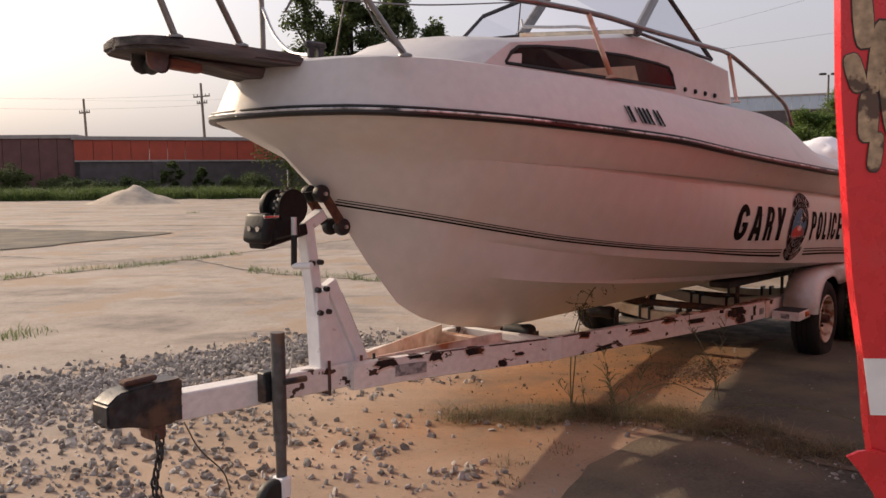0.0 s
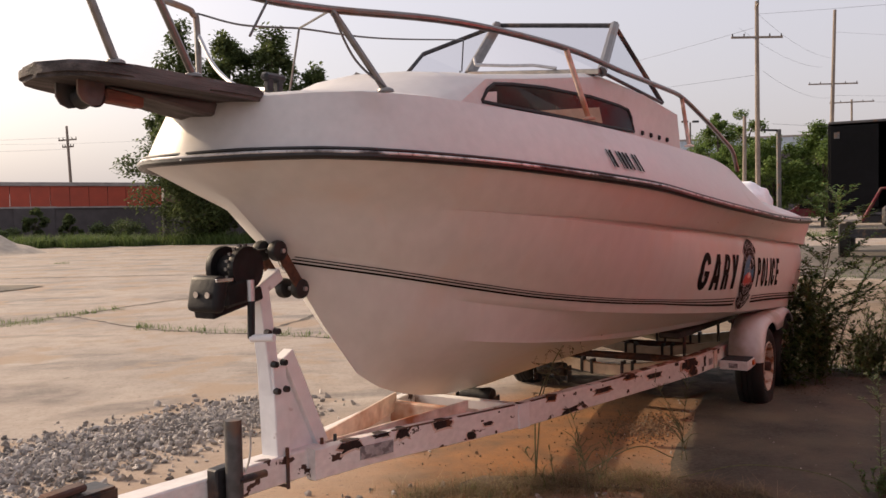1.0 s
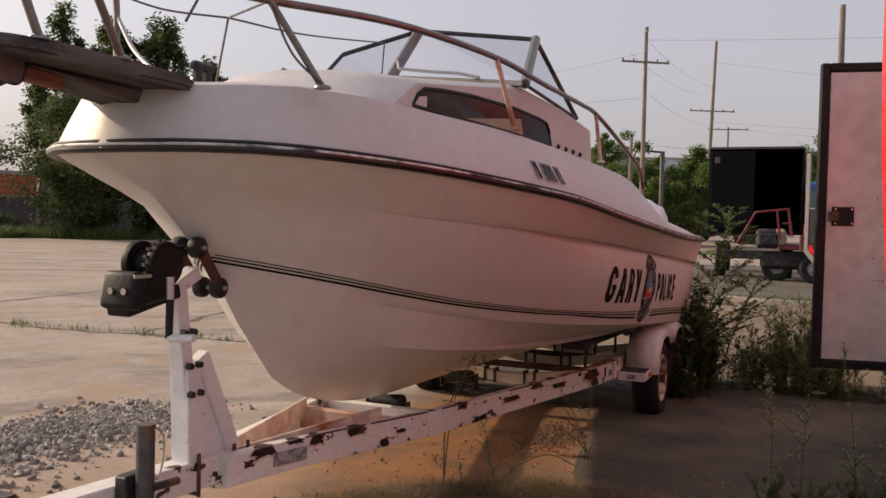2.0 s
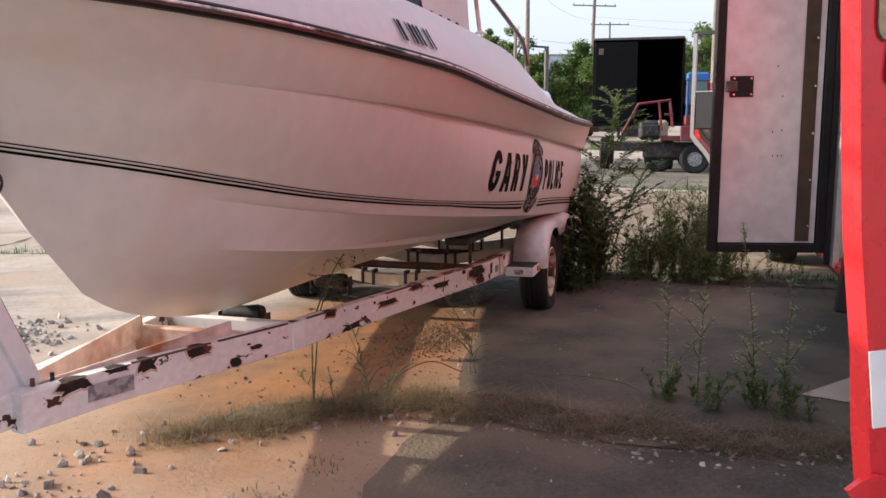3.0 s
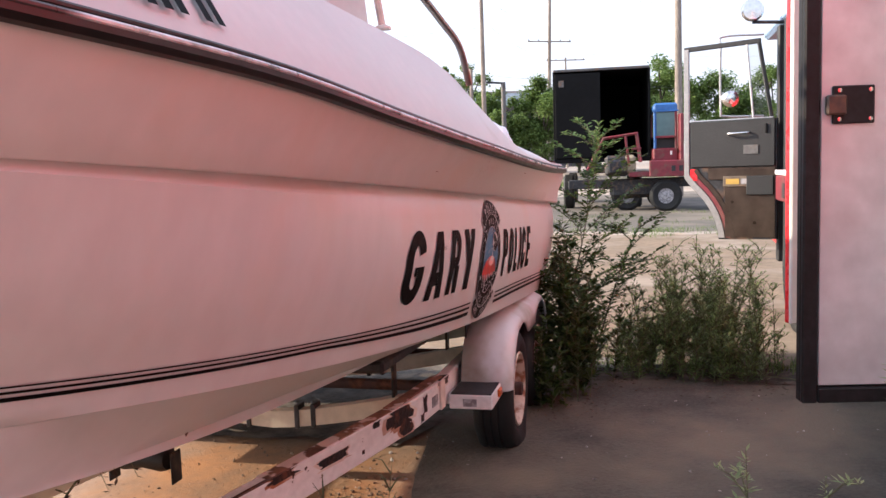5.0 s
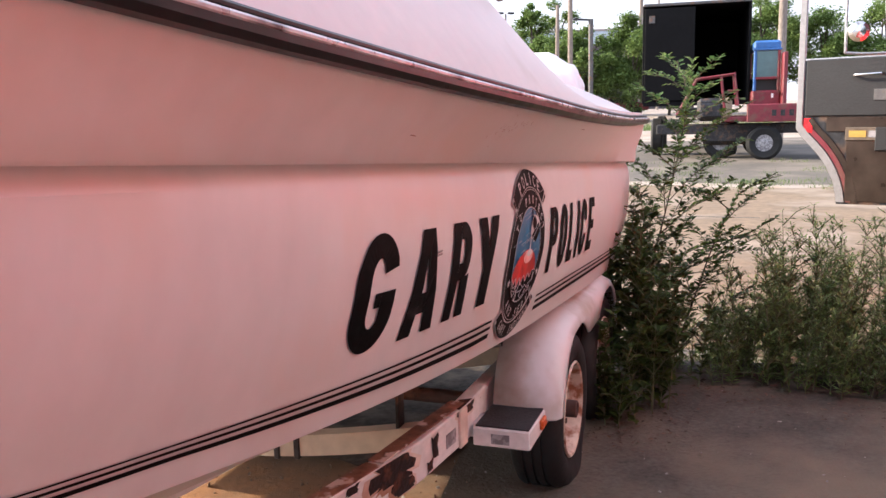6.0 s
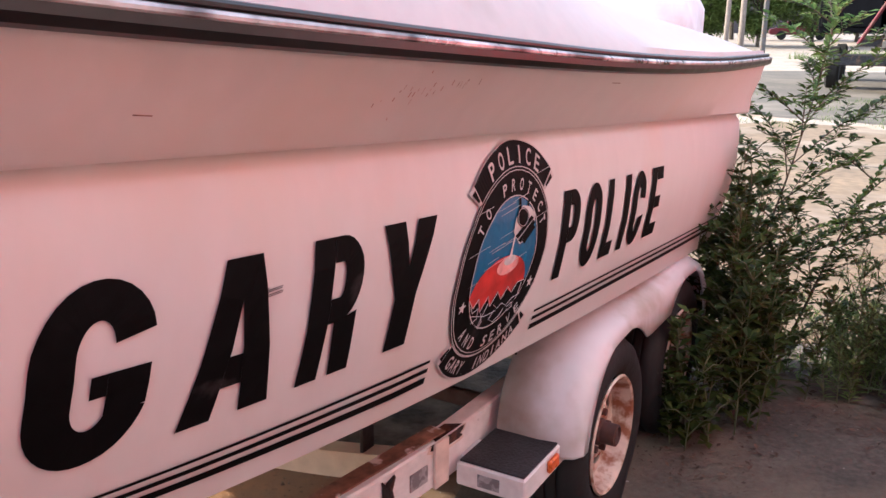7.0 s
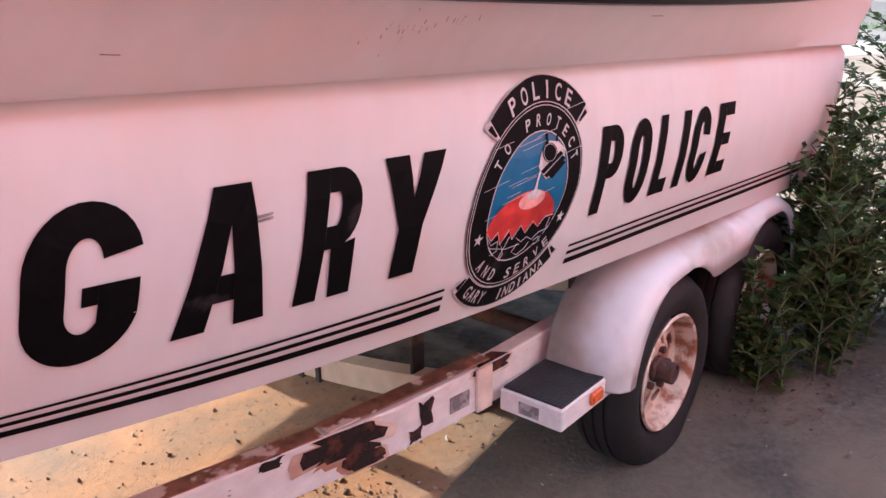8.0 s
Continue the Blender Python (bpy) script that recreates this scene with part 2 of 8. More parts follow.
LEAF_DEAD = leaf_material("dead_leaf_litter", (0.035, 0.025, 0.018), (0.13, 0.09, 0.06), 0.1)
LEAF_FRESH = leaf_material("fresh_weed_leaves", (0.06, 0.12, 0.035), (0.19, 0.26, 0.085), 0.4)
LEAF_STRAW = leaf_material("straw", (0.16, 0.125, 0.07), (0.36, 0.29, 0.18))
GRASS = leaf_material("grass_blades", (0.06, 0.11, 0.03), (0.20, 0.25, 0.08))

# dark soil of joints and edges, also the painted shade under the stern
DIRT_AND_SHADE = material("dark_soil_and_shade", (0.075, 0.058, 0.045), 0.95, grain=0.25, scale=30, bump=0.8, stain=(0.15, 0.12, 0.09), stain_at=(0.5, 0.7), stain_scale=5)
DUST = material("tan_dust_over_concrete", (0.19, 0.135, 0.082), 0.92, grain=0.14, scale=9, bump=0.4, stain=(0.24, 0.19, 0.14), stain_at=(0.56, 0.74), stain_scale=0.8)
GREY_SLAB = material("weathered_grey_slab", (0.11, 0.094, 0.075), 0.9, grain=0.12, scale=9, bump=0.3, stain=(0.16, 0.135, 0.105), stain_at=(0.55, 0.75), stain_scale=0.6)


def ground_material():
    """Old concrete and dirt: bleached slabs, dark damp stains, brown dirt and fine pebbling."""
    m = bpy.data.materials.new("weathered_concrete_lot")
    m.use_nodes = True
    n, link = m.node_tree.nodes, m.node_tree.links.new
    b = n["Principled BSDF"]
    co = n.new("ShaderNodeTexCoord")

    def fractal(sc, detail=6.0, rough=0.55, seed=0.0, squash=None):
        t = n.new("ShaderNodeTexNoise")
        t.inputs["Scale"].default_value, t.inputs["Detail"].default_value, t.inputs["Roughness"].default_value = sc, detail, rough
        mp = n.new("ShaderNodeMapping")
        mp.inputs["Location"].default_value = (seed, seed * 0.7, 0)
        if squash:
            mp.inputs["Scale"].default_value = squash
        link(co.outputs["Object"], mp.inputs["Vector"])
        link(mp.outputs["Vector"], t.inputs["Vector"])
        return t.outputs["Fac"]

    def ramp(src, lo, hi):
        r = n.new("ShaderNodeMapRange")
        r.inputs["From Min"].default_value, r.inputs["From Max"].default_value = lo, hi
        link(src, r.inputs["Value"])
        return r.outputs["Result"]

    def mix(fac, a, c, kind="MIX"):
        x = n.new("ShaderNodeMix")
        x.data_type, x.blend_type = "RGBA", kind
        for slot, v in ((0, fac), (6, a), (7, c)):
            if isinstance(v, bpy.types.NodeSocket):
                link(v, x.inputs[slot])
            else:
                x.inputs[slot].default_value = v if slot == 0 else (*v[:3], 1)
        return x.outputs[2]

    base = mix(ramp(fractal(0.35, 5), 0.35, 0.65), (0.40, 0.335, 0.275), (0.31, 0.265, 0.225))
    base = mix(ramp(fractal(0.30, 8, 0.62, seed=7, squash=(1, 2.2, 1)), 0.53, 0.60), base, (0.235, 0.205, 0.18))
    base = mix(ramp(fractal(0.55, 7, 0.6, seed=21, squash=(1, 1.8, 1)), 0.56, 0.64), base, (0.40, 0.345, 0.29))
    base = mix(ramp(fractal(3.0, 8, 0.7, seed=3), 0.45, 0.75), base, mix(1.0, base, (0.72, 0.70, 0.68), "MULTIPLY"))
    base = mix(ramp(fractal(22, 6, 0.7), 0.35, 0.7), base, mix(1.0, base, (0.80, 0.79, 0.78), "MULTIPLY"))
    dirt = ramp(fractal(0.9, 6, 0.6, seed=11), 0.52, 0.60)
    base = mix(dirt, base, (0.30, 0.225, 0.16))
    base = mix(ramp(fractal(7.0, 8, 0.75, seed=17), 0.60, 0.68), base, (0.16, 0.13, 0.105))


    def area(x, y, rx, ry, turn, lo, hi, ragged=0.9, seed=0.0):
        """How far a place lies inside a soft-edged, ragged oval on the ground."""
        mp = n.new("ShaderNodeMapping")
        mp.vector_type = "TEXTURE"
        mp.inputs["Location"].default_value, mp.inputs["Rotation"].default_value = (x, y, 0), (0, 0, radians(turn))
        mp.inputs["Scale"].default_value = (rx, ry, 1000)
        link(co.outputs["Object"], mp.inputs["Vector"])
        ln = n.new("ShaderNodeVectorMath")
        ln.operation = "LENGTH"
        link(mp.outputs["Vector"], ln.inputs[0])
        w = n.new("ShaderNodeMath")
        w.operation = "MULTIPLY_ADD"
        link(fractal(1.6, 8, 0.68, seed=seed), w.inputs[0])
        w.inputs[1].default_value = ragged
        link(ln.outputs["Value"], w.inputs[2])
        return ramp(w.outputs[0], hi, lo)

    # pinkish dirt round the tongue, tan dirt below the boat, damp stains on the slabs
    base = mix(area(1.1, 5.9, 2.1, 1.7, 40, 1.0, 1.75, 0.9, 31), base, mix(ramp(fractal(1.3, 7, 0.65, seed=5), 0.4, 0.65), (0.36, 0.26, 0.185), (0.26, 0.19, 0.135)))
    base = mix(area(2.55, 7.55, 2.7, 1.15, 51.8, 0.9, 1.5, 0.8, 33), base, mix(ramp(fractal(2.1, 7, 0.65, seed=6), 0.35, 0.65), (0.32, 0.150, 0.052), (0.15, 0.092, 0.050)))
    # the hull's shade under the stern, darkened into the ground colour
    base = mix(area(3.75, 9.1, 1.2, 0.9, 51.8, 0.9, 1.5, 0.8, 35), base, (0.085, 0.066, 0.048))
    for k, (x, y, rx, ry, turn) in enumerate(((-1.75, 9.45, 0.95, 0.62, -20), (-3.8, 11.8, 1.3, 0.5, 10), (-1.2, 18.2, 2.6, 0.8, -25), (-0.75, 8.75, 0.7, 0.3, 30), (-4.6, 15.6, 2.2, 0.5, 35))):
        base = mix(area(x, y, rx, ry, turn, 1.02, 1.42, 1.0, 41 + k), base, mix(ramp(fractal(3.5, 7, 0.7, seed=51 + k), 0.38, 0.62), (0.165, 0.138, 0.118), (0.27, 0.225, 0.19)))
    base = mix(ramp(fractal(34, 7, 0.72, seed=61), 0.58, 0.66), base, mix(1.0, base, (0.52, 0.49, 0.47), "MULTIPLY"))
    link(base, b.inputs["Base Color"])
    b.inputs["Roughness"].default_value = 0.9
    bp = n.new("ShaderNodeBump")
    bp.inputs["Strength"].default_value, bp.inputs["Distance"].default_value = 0.6, 0.012
    link(fractal(28, 9, 0.72), bp.inputs["Height"])
    link(bp.outputs["Normal"], b.inputs["Normal"])
    return m


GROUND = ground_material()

# ---- building tools ----
def link_mesh(name, bm, mat, smooth=True, angle=35):
    bmesh.ops.recalc_face_normals(bm, faces=bm.faces)
    me = bpy.data.meshes.new(name)
    bm.to_mesh(me)
    bm.free()
    me.materials.append(mat)
    if smooth:
        me.polygons.foreach_set("use_smooth", [True] * len(me.polygons))
        me.set_sharp_from_angle(angle=radians(angle))
    return new(name, me)


def part(name, bm, mat, parent, label="", smooth=True, angle=35):
    ob = link_mesh(name, bm, mat, smooth, angle)
    ob.parent = parent
    return tagged(ob, label) if label else ob


def root(name, label, category, m=None, group="", kind=""):
    e = new(name)
    e.matrix_basis = m or Matrix()
    e.empty_display_size = 0.2
    return tagged(e, label, category, group, kind)


def box(bm, size, m=None, bevel=0.0, seg=1):
    g = bmesh.ops.create_cube(bm, size=1.0)
    bmesh.ops.scale(bm, vec=size, verts=g["verts"])
    vs = g["verts"]
    if bevel:
        es = list({e for v in vs for e in v.link_edges})
        r = bmesh.ops.bevel(bm, geom=es, offset=bevel, segments=seg, affect="EDGES", profile=0.5)
        vs = list({v for f in r["faces"] for v in f.verts} | {v for v in vs if v.is_valid})
        more, stack = set(vs), list(vs)
        while stack:
            for e in stack.pop().link_edges:
                for v in e.verts:
                    if v not in more:
                        more.add(v)
                        stack.append(v)
        vs = list(more)
    if m is not None:
        bmesh.ops.transform(bm, matrix=m, verts=vs)
    return vs


def a_box(size, m=None, bevel=0.0, seg=1):
    bm = bmesh.new()
    box(bm, size, m, bevel, seg)
    return bm


def at(x, y, z):
    return Matrix.Translation((x, y, z))


def lathe(bm, profile, n=24, m=None, close=False):
    """Turns (radius, height) points about local z."""
    rings = []
    for r, h in profile:
        rings.append([bm.verts.new((r * math.cos(2 * math.pi * k / n), r * math.sin(2 * math.pi * k / n), h)) for k in range(n)])
    pairs = list(zip(rings, rings[1:])) + ([(rings[-1], rings[0])] if close else [])
    for a, b in pairs:
        for k in range(n):
            bm.faces.new((a[k], a[(k + 1) % n], b[(k + 1) % n], b[k]))
    if not close:
        for ring in (rings[0], rings[-1]):
            if len({tuple(v.co) for v in ring}) > 2:
                bm.faces.new(ring)
    vs = [v for r in rings for v in r]
    if m is not None:
        bmesh.ops.transform(bm, matrix=m, verts=vs)
    return vs


def tube(bm, pts, r, n=8, caps=True, radii=None):
    """A round bar along points."""
    pts = [Vector(p) for p in pts]
    rings = []
    prev = None
    for i, p in enumerate(pts):
        d = (pts[min(i + 1, len(pts) - 1)] - pts[max(i - 1, 0)]).normalized()
        u = prev if prev is not None else (Vector((0, 0, 1)) if abs(d.z) < 0.9 else Vector((1, 0, 0)))
        u = (u - d * u.dot(d)).normalized()
        prev = u
        v = d.cross(u)
        rr = radii[i] if radii else r
        rings.append([bm.verts.new(p + rr * (math.cos(2 * math.pi * k / n) * u + math.sin(2 * math.pi * k / n) * v)) for k in range(n)])
    for a, b in zip(rings, rings[1:]):
        for k in range(n):
            bm.faces.new((a[k], a[(k + 1) % n], b[(k + 1) % n], b[k]))
    if caps:
        bm.faces.new(rings[0][::-1])
        bm.faces.new(rings[-1])


def a_tube(pts, r, n=8, radii=None):
    bm = bmesh.new()
    tube(bm, pts, r, n, True, radii)
    return bm


def bar(bm, a, b, wide, tall, bevel=0.004, up=(0, 0, 1)):
    """A box beam from a to b."""
    a, b = Vector(a), Vector(b)
    d = (b - a)
    x = d.normalized()
    y = Vector(up).cross(x).normalized()
    z = x.cross(y)
    m = Matrix(((x.x, y.x, z.x, 0), (x.y, y.y, z.y, 0), (x.z, y.z, z.z, 0), (0, 0, 0, 1)))
    m.translation = (a + b) / 2
    box(bm, (d.length, wide, tall), m, bevel)


def a_bar(a, b, wide, tall, bevel=0.004, up=(0, 0, 1)):
    bm = bmesh.new()
    bar(bm, a, b, wide, tall, bevel, up)
    return bm


def smooth_path(pts, n=6):
    """A Catmull-Rom line through points."""
    p = [Vector(q) for q in pts]
    p = [2 * p[0] - p[1]] + p + [2 * p[-1] - p[-2]]
    out = []
    for i in range(1, len(p) - 2):
        for k in range(n):
            t = k / n
            out.append(0.5 * ((2 * p[i]) + (p[i + 1] - p[i - 1]) * t + (2 * p[i - 1] - 5 * p[i] + 4 * p[i + 1] - p[i + 2]) * t * t
                              + (3 * p[i] - p[i - 1] - 3 * p[i + 1] + p[i + 2]) * t ** 3))
    out.append(p[-2])
    return out


def slab(bm, outline, thick, m=None):
    """A flat plate from an outline in local xy, thick along z; returns its vertices."""
    lo = [bm.verts.new((x, y, 0)) for x, y in outline]
    hi = [bm.verts.new((x, y, thick)) for x, y in outline]
    bm.faces.new(lo[::-1])
    bm.faces.new(hi)
    k = len(lo)
    for i in range(k):
        bm.faces.new((lo[i], lo[(i + 1) % k], hi[(i + 1) % k], hi[i]))
    if m is not None:
        bmesh.ops.transform(bm, matrix=m, verts=lo + hi)
    return lo + hi


def frame_axes(x, y, z, o):
    m = Matrix(((x[0], y[0], z[0], o[0]), (x[1], y[1], z[1], o[1]), (x[2], y[2], z[2], o[2]), (0, 0, 0, 1)))
    return m


# The boat's frame: s runs aft along the keel, w to the camera's side, z up.
BOAT = pose(0.789, 5.309, 0, 0, 0, 51.83)


def P(s, w, z):
    return Vector((s, -w, z))

# ---- ground ----
def ground_height(x, y):
    d = math.hypot(x - 3, y - 6)
    far = min(1.0, max(0.0, (d - 12) / 60))
    return 0.6 * far * far + 0.012 * noise.noise((x * 0.5, y * 0.5, 0)) * min(1, d / 8)


def build_ground():
    bm = bmesh.new()
    xs = sorted(set([-900, -400, -200, -120, -80, -60, -45, -35] + [round(-28 + 1.0 * k, 2) for k in range(60)] + [36, 48, 60, 80, 120, 200, 400, 900]))
    ys = sorted(set([-900, -400, -200, -100, -60, -35, -20, -12] + [round(-8 + 1.0 * k, 2) for k in range(50)] + [46, 54, 64, 80, 100, 140, 220, 450, 900]))
    grid = [[bm.verts.new((x, y, ground_height(x, y))) for x in xs] for y in ys]
    for j in range(len(ys) - 1):
        for i in range(len(xs) - 1):
            bm.faces.new((grid[j][i], grid[j][i + 1], grid[j + 1][i + 1], grid[j + 1][i]))
    ob = link_mesh("ground", bm, GROUND)
    tagged(ob, "bleached cracked concrete lot with dirt and damp stains", "ground", kind="structure")


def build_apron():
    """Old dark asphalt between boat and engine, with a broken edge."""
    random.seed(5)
    # boat-side edge is laid along the hull's shadow edge, shade in its shape
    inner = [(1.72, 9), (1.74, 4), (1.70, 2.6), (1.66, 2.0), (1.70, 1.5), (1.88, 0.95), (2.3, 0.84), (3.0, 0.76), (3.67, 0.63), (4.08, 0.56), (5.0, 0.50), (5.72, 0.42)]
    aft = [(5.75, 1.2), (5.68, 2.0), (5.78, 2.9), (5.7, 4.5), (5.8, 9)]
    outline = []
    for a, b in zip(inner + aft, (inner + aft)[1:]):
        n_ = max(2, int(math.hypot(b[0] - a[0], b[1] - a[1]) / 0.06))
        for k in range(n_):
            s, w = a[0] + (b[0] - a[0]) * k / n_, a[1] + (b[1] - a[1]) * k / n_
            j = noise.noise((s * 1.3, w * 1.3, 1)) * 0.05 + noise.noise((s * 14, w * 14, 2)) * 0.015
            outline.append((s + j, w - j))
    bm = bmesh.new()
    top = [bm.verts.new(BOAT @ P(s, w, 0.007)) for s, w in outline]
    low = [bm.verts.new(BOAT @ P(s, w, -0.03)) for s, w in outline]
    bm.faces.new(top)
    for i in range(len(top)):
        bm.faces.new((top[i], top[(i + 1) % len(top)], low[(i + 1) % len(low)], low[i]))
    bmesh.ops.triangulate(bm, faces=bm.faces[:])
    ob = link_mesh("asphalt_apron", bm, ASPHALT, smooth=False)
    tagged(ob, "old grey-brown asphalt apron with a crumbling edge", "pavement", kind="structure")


def flat_patch(name, corners, mat, label, category, z=0.004, local=False, ragged=0.08):
    """A thin ragged sheet on the ground, a few millimetres proud."""
    ring = []
    for a, b in zip(corners, corners[1:] + corners[:1]):
        L = math.hypot(b[0] - a[0], b[1] - a[1])
        n_ = max(3, int(L / max(0.05, ragged)))
        for k in range(n_):
            x, y = a[0] + (b[0] - a[0]) * k / n_, a[1] + (b[1] - a[1]) * k / n_
            j = ragged * (noise.noise((x * 1.5 / ragged * 0.2, y * 1.5 / ragged * 0.2, 4)) + 0.5 * noise.noise((x / ragged, y / ragged, 8)))
            ring.append((x + j, y + j * 0.7))
    bm = bmesh.new()
    vs = []
    for x, y in ring:
        q = BOAT @ P(x, y, 0) if local else Vector((x, y, 0))
        vs.append(bm.verts.new((q.x, q.y, ground_height(q.x, q.y) + z)))
    bm.faces.new(vs)
    bmesh.ops.triangulate(bm, faces=bm.faces[:])
    ob = link_mesh(name, bm, mat, smooth=False)
    tagged(ob, label, category, kind="structure")


def crack(points, wide, seed):
    """A jagged open joint in the concrete, filled with dark dirt."""
    random.seed(seed)
    bm = bmesh.new()
    prev = None
    for a, b in zip(points, points[1:]):
        L = math.hypot(b[0] - a[0], b[1] - a[1])
        n_ = max(2, int(L / 0.12))
        nx, ny = -(b[1] - a[1]) / L, (b[0] - a[0]) / L
        for k in range(n_ + 1):
            x, y = a[0] + (b[0] - a[0]) * k / n_, a[1] + (b[1] - a[1]) * k / n_
            j = 0.10 * noise.noise((x * 2, y * 2, seed)) + 0.03 * noise.noise((x * 9, y * 9, seed))
            h = wide * (0.35 + abs(noise.noise((x * 5, y * 5, seed + 3))) * 1.6)
            pair = [bm.verts.new((x + nx * (j + e), y + ny * (j + e), ground_height(x, y) + 0.0035)) for e in (-h, h)]
            if prev:
                bm.faces.new((prev[0], pair[0], pair[1], prev[1]))
            prev = pair
    ob = link_mesh("slab_joint", bm, DIRT_AND_SHADE, smooth=False)
    tagged(ob, "dark dirt-filled joint between concrete slabs", "crack", "joints in the concrete", "structure")


def build_lot_marks():
    flat_patch("asphalt_strip", [(-40, 33), (-11.84, 24.66), (-5.99, 22.68), (-6.84, 20.76), (-7.88, 18.0), (-30, 23)], ASPHALT, "low dark asphalt strip across the concrete lot", "pavement", 0.02, ragged=0.25)
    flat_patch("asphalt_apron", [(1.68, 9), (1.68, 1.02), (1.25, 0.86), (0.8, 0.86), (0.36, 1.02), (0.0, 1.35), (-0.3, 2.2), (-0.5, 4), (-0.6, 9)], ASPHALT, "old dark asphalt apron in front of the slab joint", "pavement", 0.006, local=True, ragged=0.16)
    flat_patch("pale_patch", [(2.41, 2.58), (2.86, 2.92), (2.75, 3.6), (2.15, 3.5)], SAND, "pale ragged patch in the asphalt", "pavement", 0.012, local=True, ragged=0.05)
    flat_patch("dusty_slab", [(5.9, -1.6), (5.95, 1.0), (5.9, 3.6), (6.1, 7.5), (15.6, 9.2), (16.2, 5.0), (15.8, 2.0), (16.1, -0.5), (13.0, -2.8)], DUST, "tan dust over the worn concrete behind the boat", "soil", 0.006, local=True, ragged=0.3)
    # ragged dark sheet that paints the hull's shade under the stern
    flat_patch("stern_shade_patch", [(3.95, -0.75), (4.05, 0.50), (4.8, 0.62), (5.7, 0.55), (5.75, -1.1), (4.6, -1.0)], DIRT_AND_SHADE, "dark sheet painted as the hull's shade on the soil under the stern", "soil", 0.010, local=True, ragged=0.2)
    flat_patch("grey_slab", [(16.8, -1.0), (16.5, 3.0), (16.4, 9.4), (30, 16.0), (34, 4.0), (30, -9.0), (19.4, -5.0)], GREY_SLAB, "weathered grey concrete beside the trucks", "pavement", 0.006, local=True, ragged=0.4)
    flat_patch("soil_strip", [(5.38, 0.7), (5.42, 1.6), (5.36, 2.4), (5.48, 3.4), (5.80, 3.4), (5.75, 2.3), (5.85, 1.4), (5.80, 0.6)], DIRT_AND_SHADE, "dark soil and litter along the asphalt's broken edge", "soil", 0.014, local=True, ragged=0.1)
    flat_patch("joint_soil", [(1.30, 0.0), (1.52, 0.42), (1.68, 0.84), (1.56, 1.45), (1.50, 2.0), (1.56, 2.7), (1.60, 4.2), (1.88, 4.2), (1.86, 2.7), (1.84, 2.0), (1.92, 1.45), (2.0, 0.98), (1.78, 0.48), (1.50, 0.0)], DIRT_AND_SHADE, "dark soil in the grassy slab joint", "soil", 0.011, local=True, ragged=0.12)
    crack([(-8.5, 11.5), (-5.22, 12.99), (-4.64, 13.98), (-3.49, 15.75), (-3.02, 16.52), (-1.2, 20)], 0.05, 1)
    crack([(-3.49, 15.75), (-1.49, 13.53), (0.27, 12.57), (2.6, 11.2)], 0.045, 2)
    crack([(-9, 17.5), (-3.99, 15.24)], 0.03, 3)
    crack([(-4.9, 25.5), (2, 25.2), (9, 24)], 0.09, 4)
    crack([(-14, 26.5), (-7.81, 25.68), (-4.89, 25.52)], 0.12, 5)
    crack([(-0.2, 12.9), (1.6, 17.5), (3.2, 21.5)], 0.05, 6)
    crack([(8.5, 14.5), (13.5, 10.5), (18, 7)], 0.06, 8)
    crack([(7.0, 16.5), (12.5, 13.8), (19, 10.5)], 0.05, 9)


build_ground()
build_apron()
build_lot_marks()

# ---- the boat ----
from mathutils.bvhtree import BVHTree

def hermite(xs, ys):
    xs, ys = np.array(xs, float), np.array(ys, float)
    d = np.gradient(ys, xs)

    def f(x):
        x = min(max(x, xs[0]), xs[-1])
        i = int(min(np.searchsorted(xs, x, side="right") - 1, len(xs) - 2))
        h = xs[i + 1] - xs[i]
        t = (x - xs[i]) / h
        return float((1 + 2 * t) * (1 - t) ** 2 * ys[i] + t * (1 - t) ** 2 * h * d[i] + t * t * (3 - 2 * t) * ys[i + 1] + t * t * (t - 1) * h * d[i + 1])
    return f


STERN = 5.40
HULL_TREE = []


class Line:
    """One long line of the hull: half breadth and height against s."""
    def __init__(self, s, w, z):
        self.s0, self.w, self.z = s[0], hermite(s, w), hermite(s, z)

    def point(self, u):
        s = self.s0 + (STERN - self.s0) * u
        return Vector((s, self.w(s), self.z(s)))


SHEER = Line([-0.53, -0.50, -0.40, -0.2, 0, 0.3, 0.7, 1, 1.4, 2, 2.5, 3, 3.5, 4, 4.5, 5, 5.4],
             [0, 0.13, 0.34, 0.555, 0.655, 0.775, 0.90, 0.975, 1.045, 1.105, 1.145, 1.175, 1.19, 1.195, 1.19, 1.175, 1.157],
             [1.665, 1.668, 1.672, 1.668, 1.66, 1.645, 1.618, 1.597, 1.57, 1.512, 1.468, 1.43, 1.396, 1.37, 1.352, 1.342, 1.335])
KNUCKLE = Line([-0.315, -0.26, -0.15, 0, 0.3, 0.7, 1, 1.5, 2, 2.5, 3, 3.5, 4, 4.5, 5, 5.4],
               [0, 0.065, 0.175, 0.335, 0.57, 0.75, 0.84, 0.925, 0.98, 1.018, 1.042, 1.055, 1.065, 1.07, 1.075, 1.08],
               [1.54, 1.532, 1.514, 1.501, 1.481, 1.455, 1.435, 1.402, 1.368, 1.335, 1.301, 1.268, 1.234, 1.2, 1.167, 1.14])
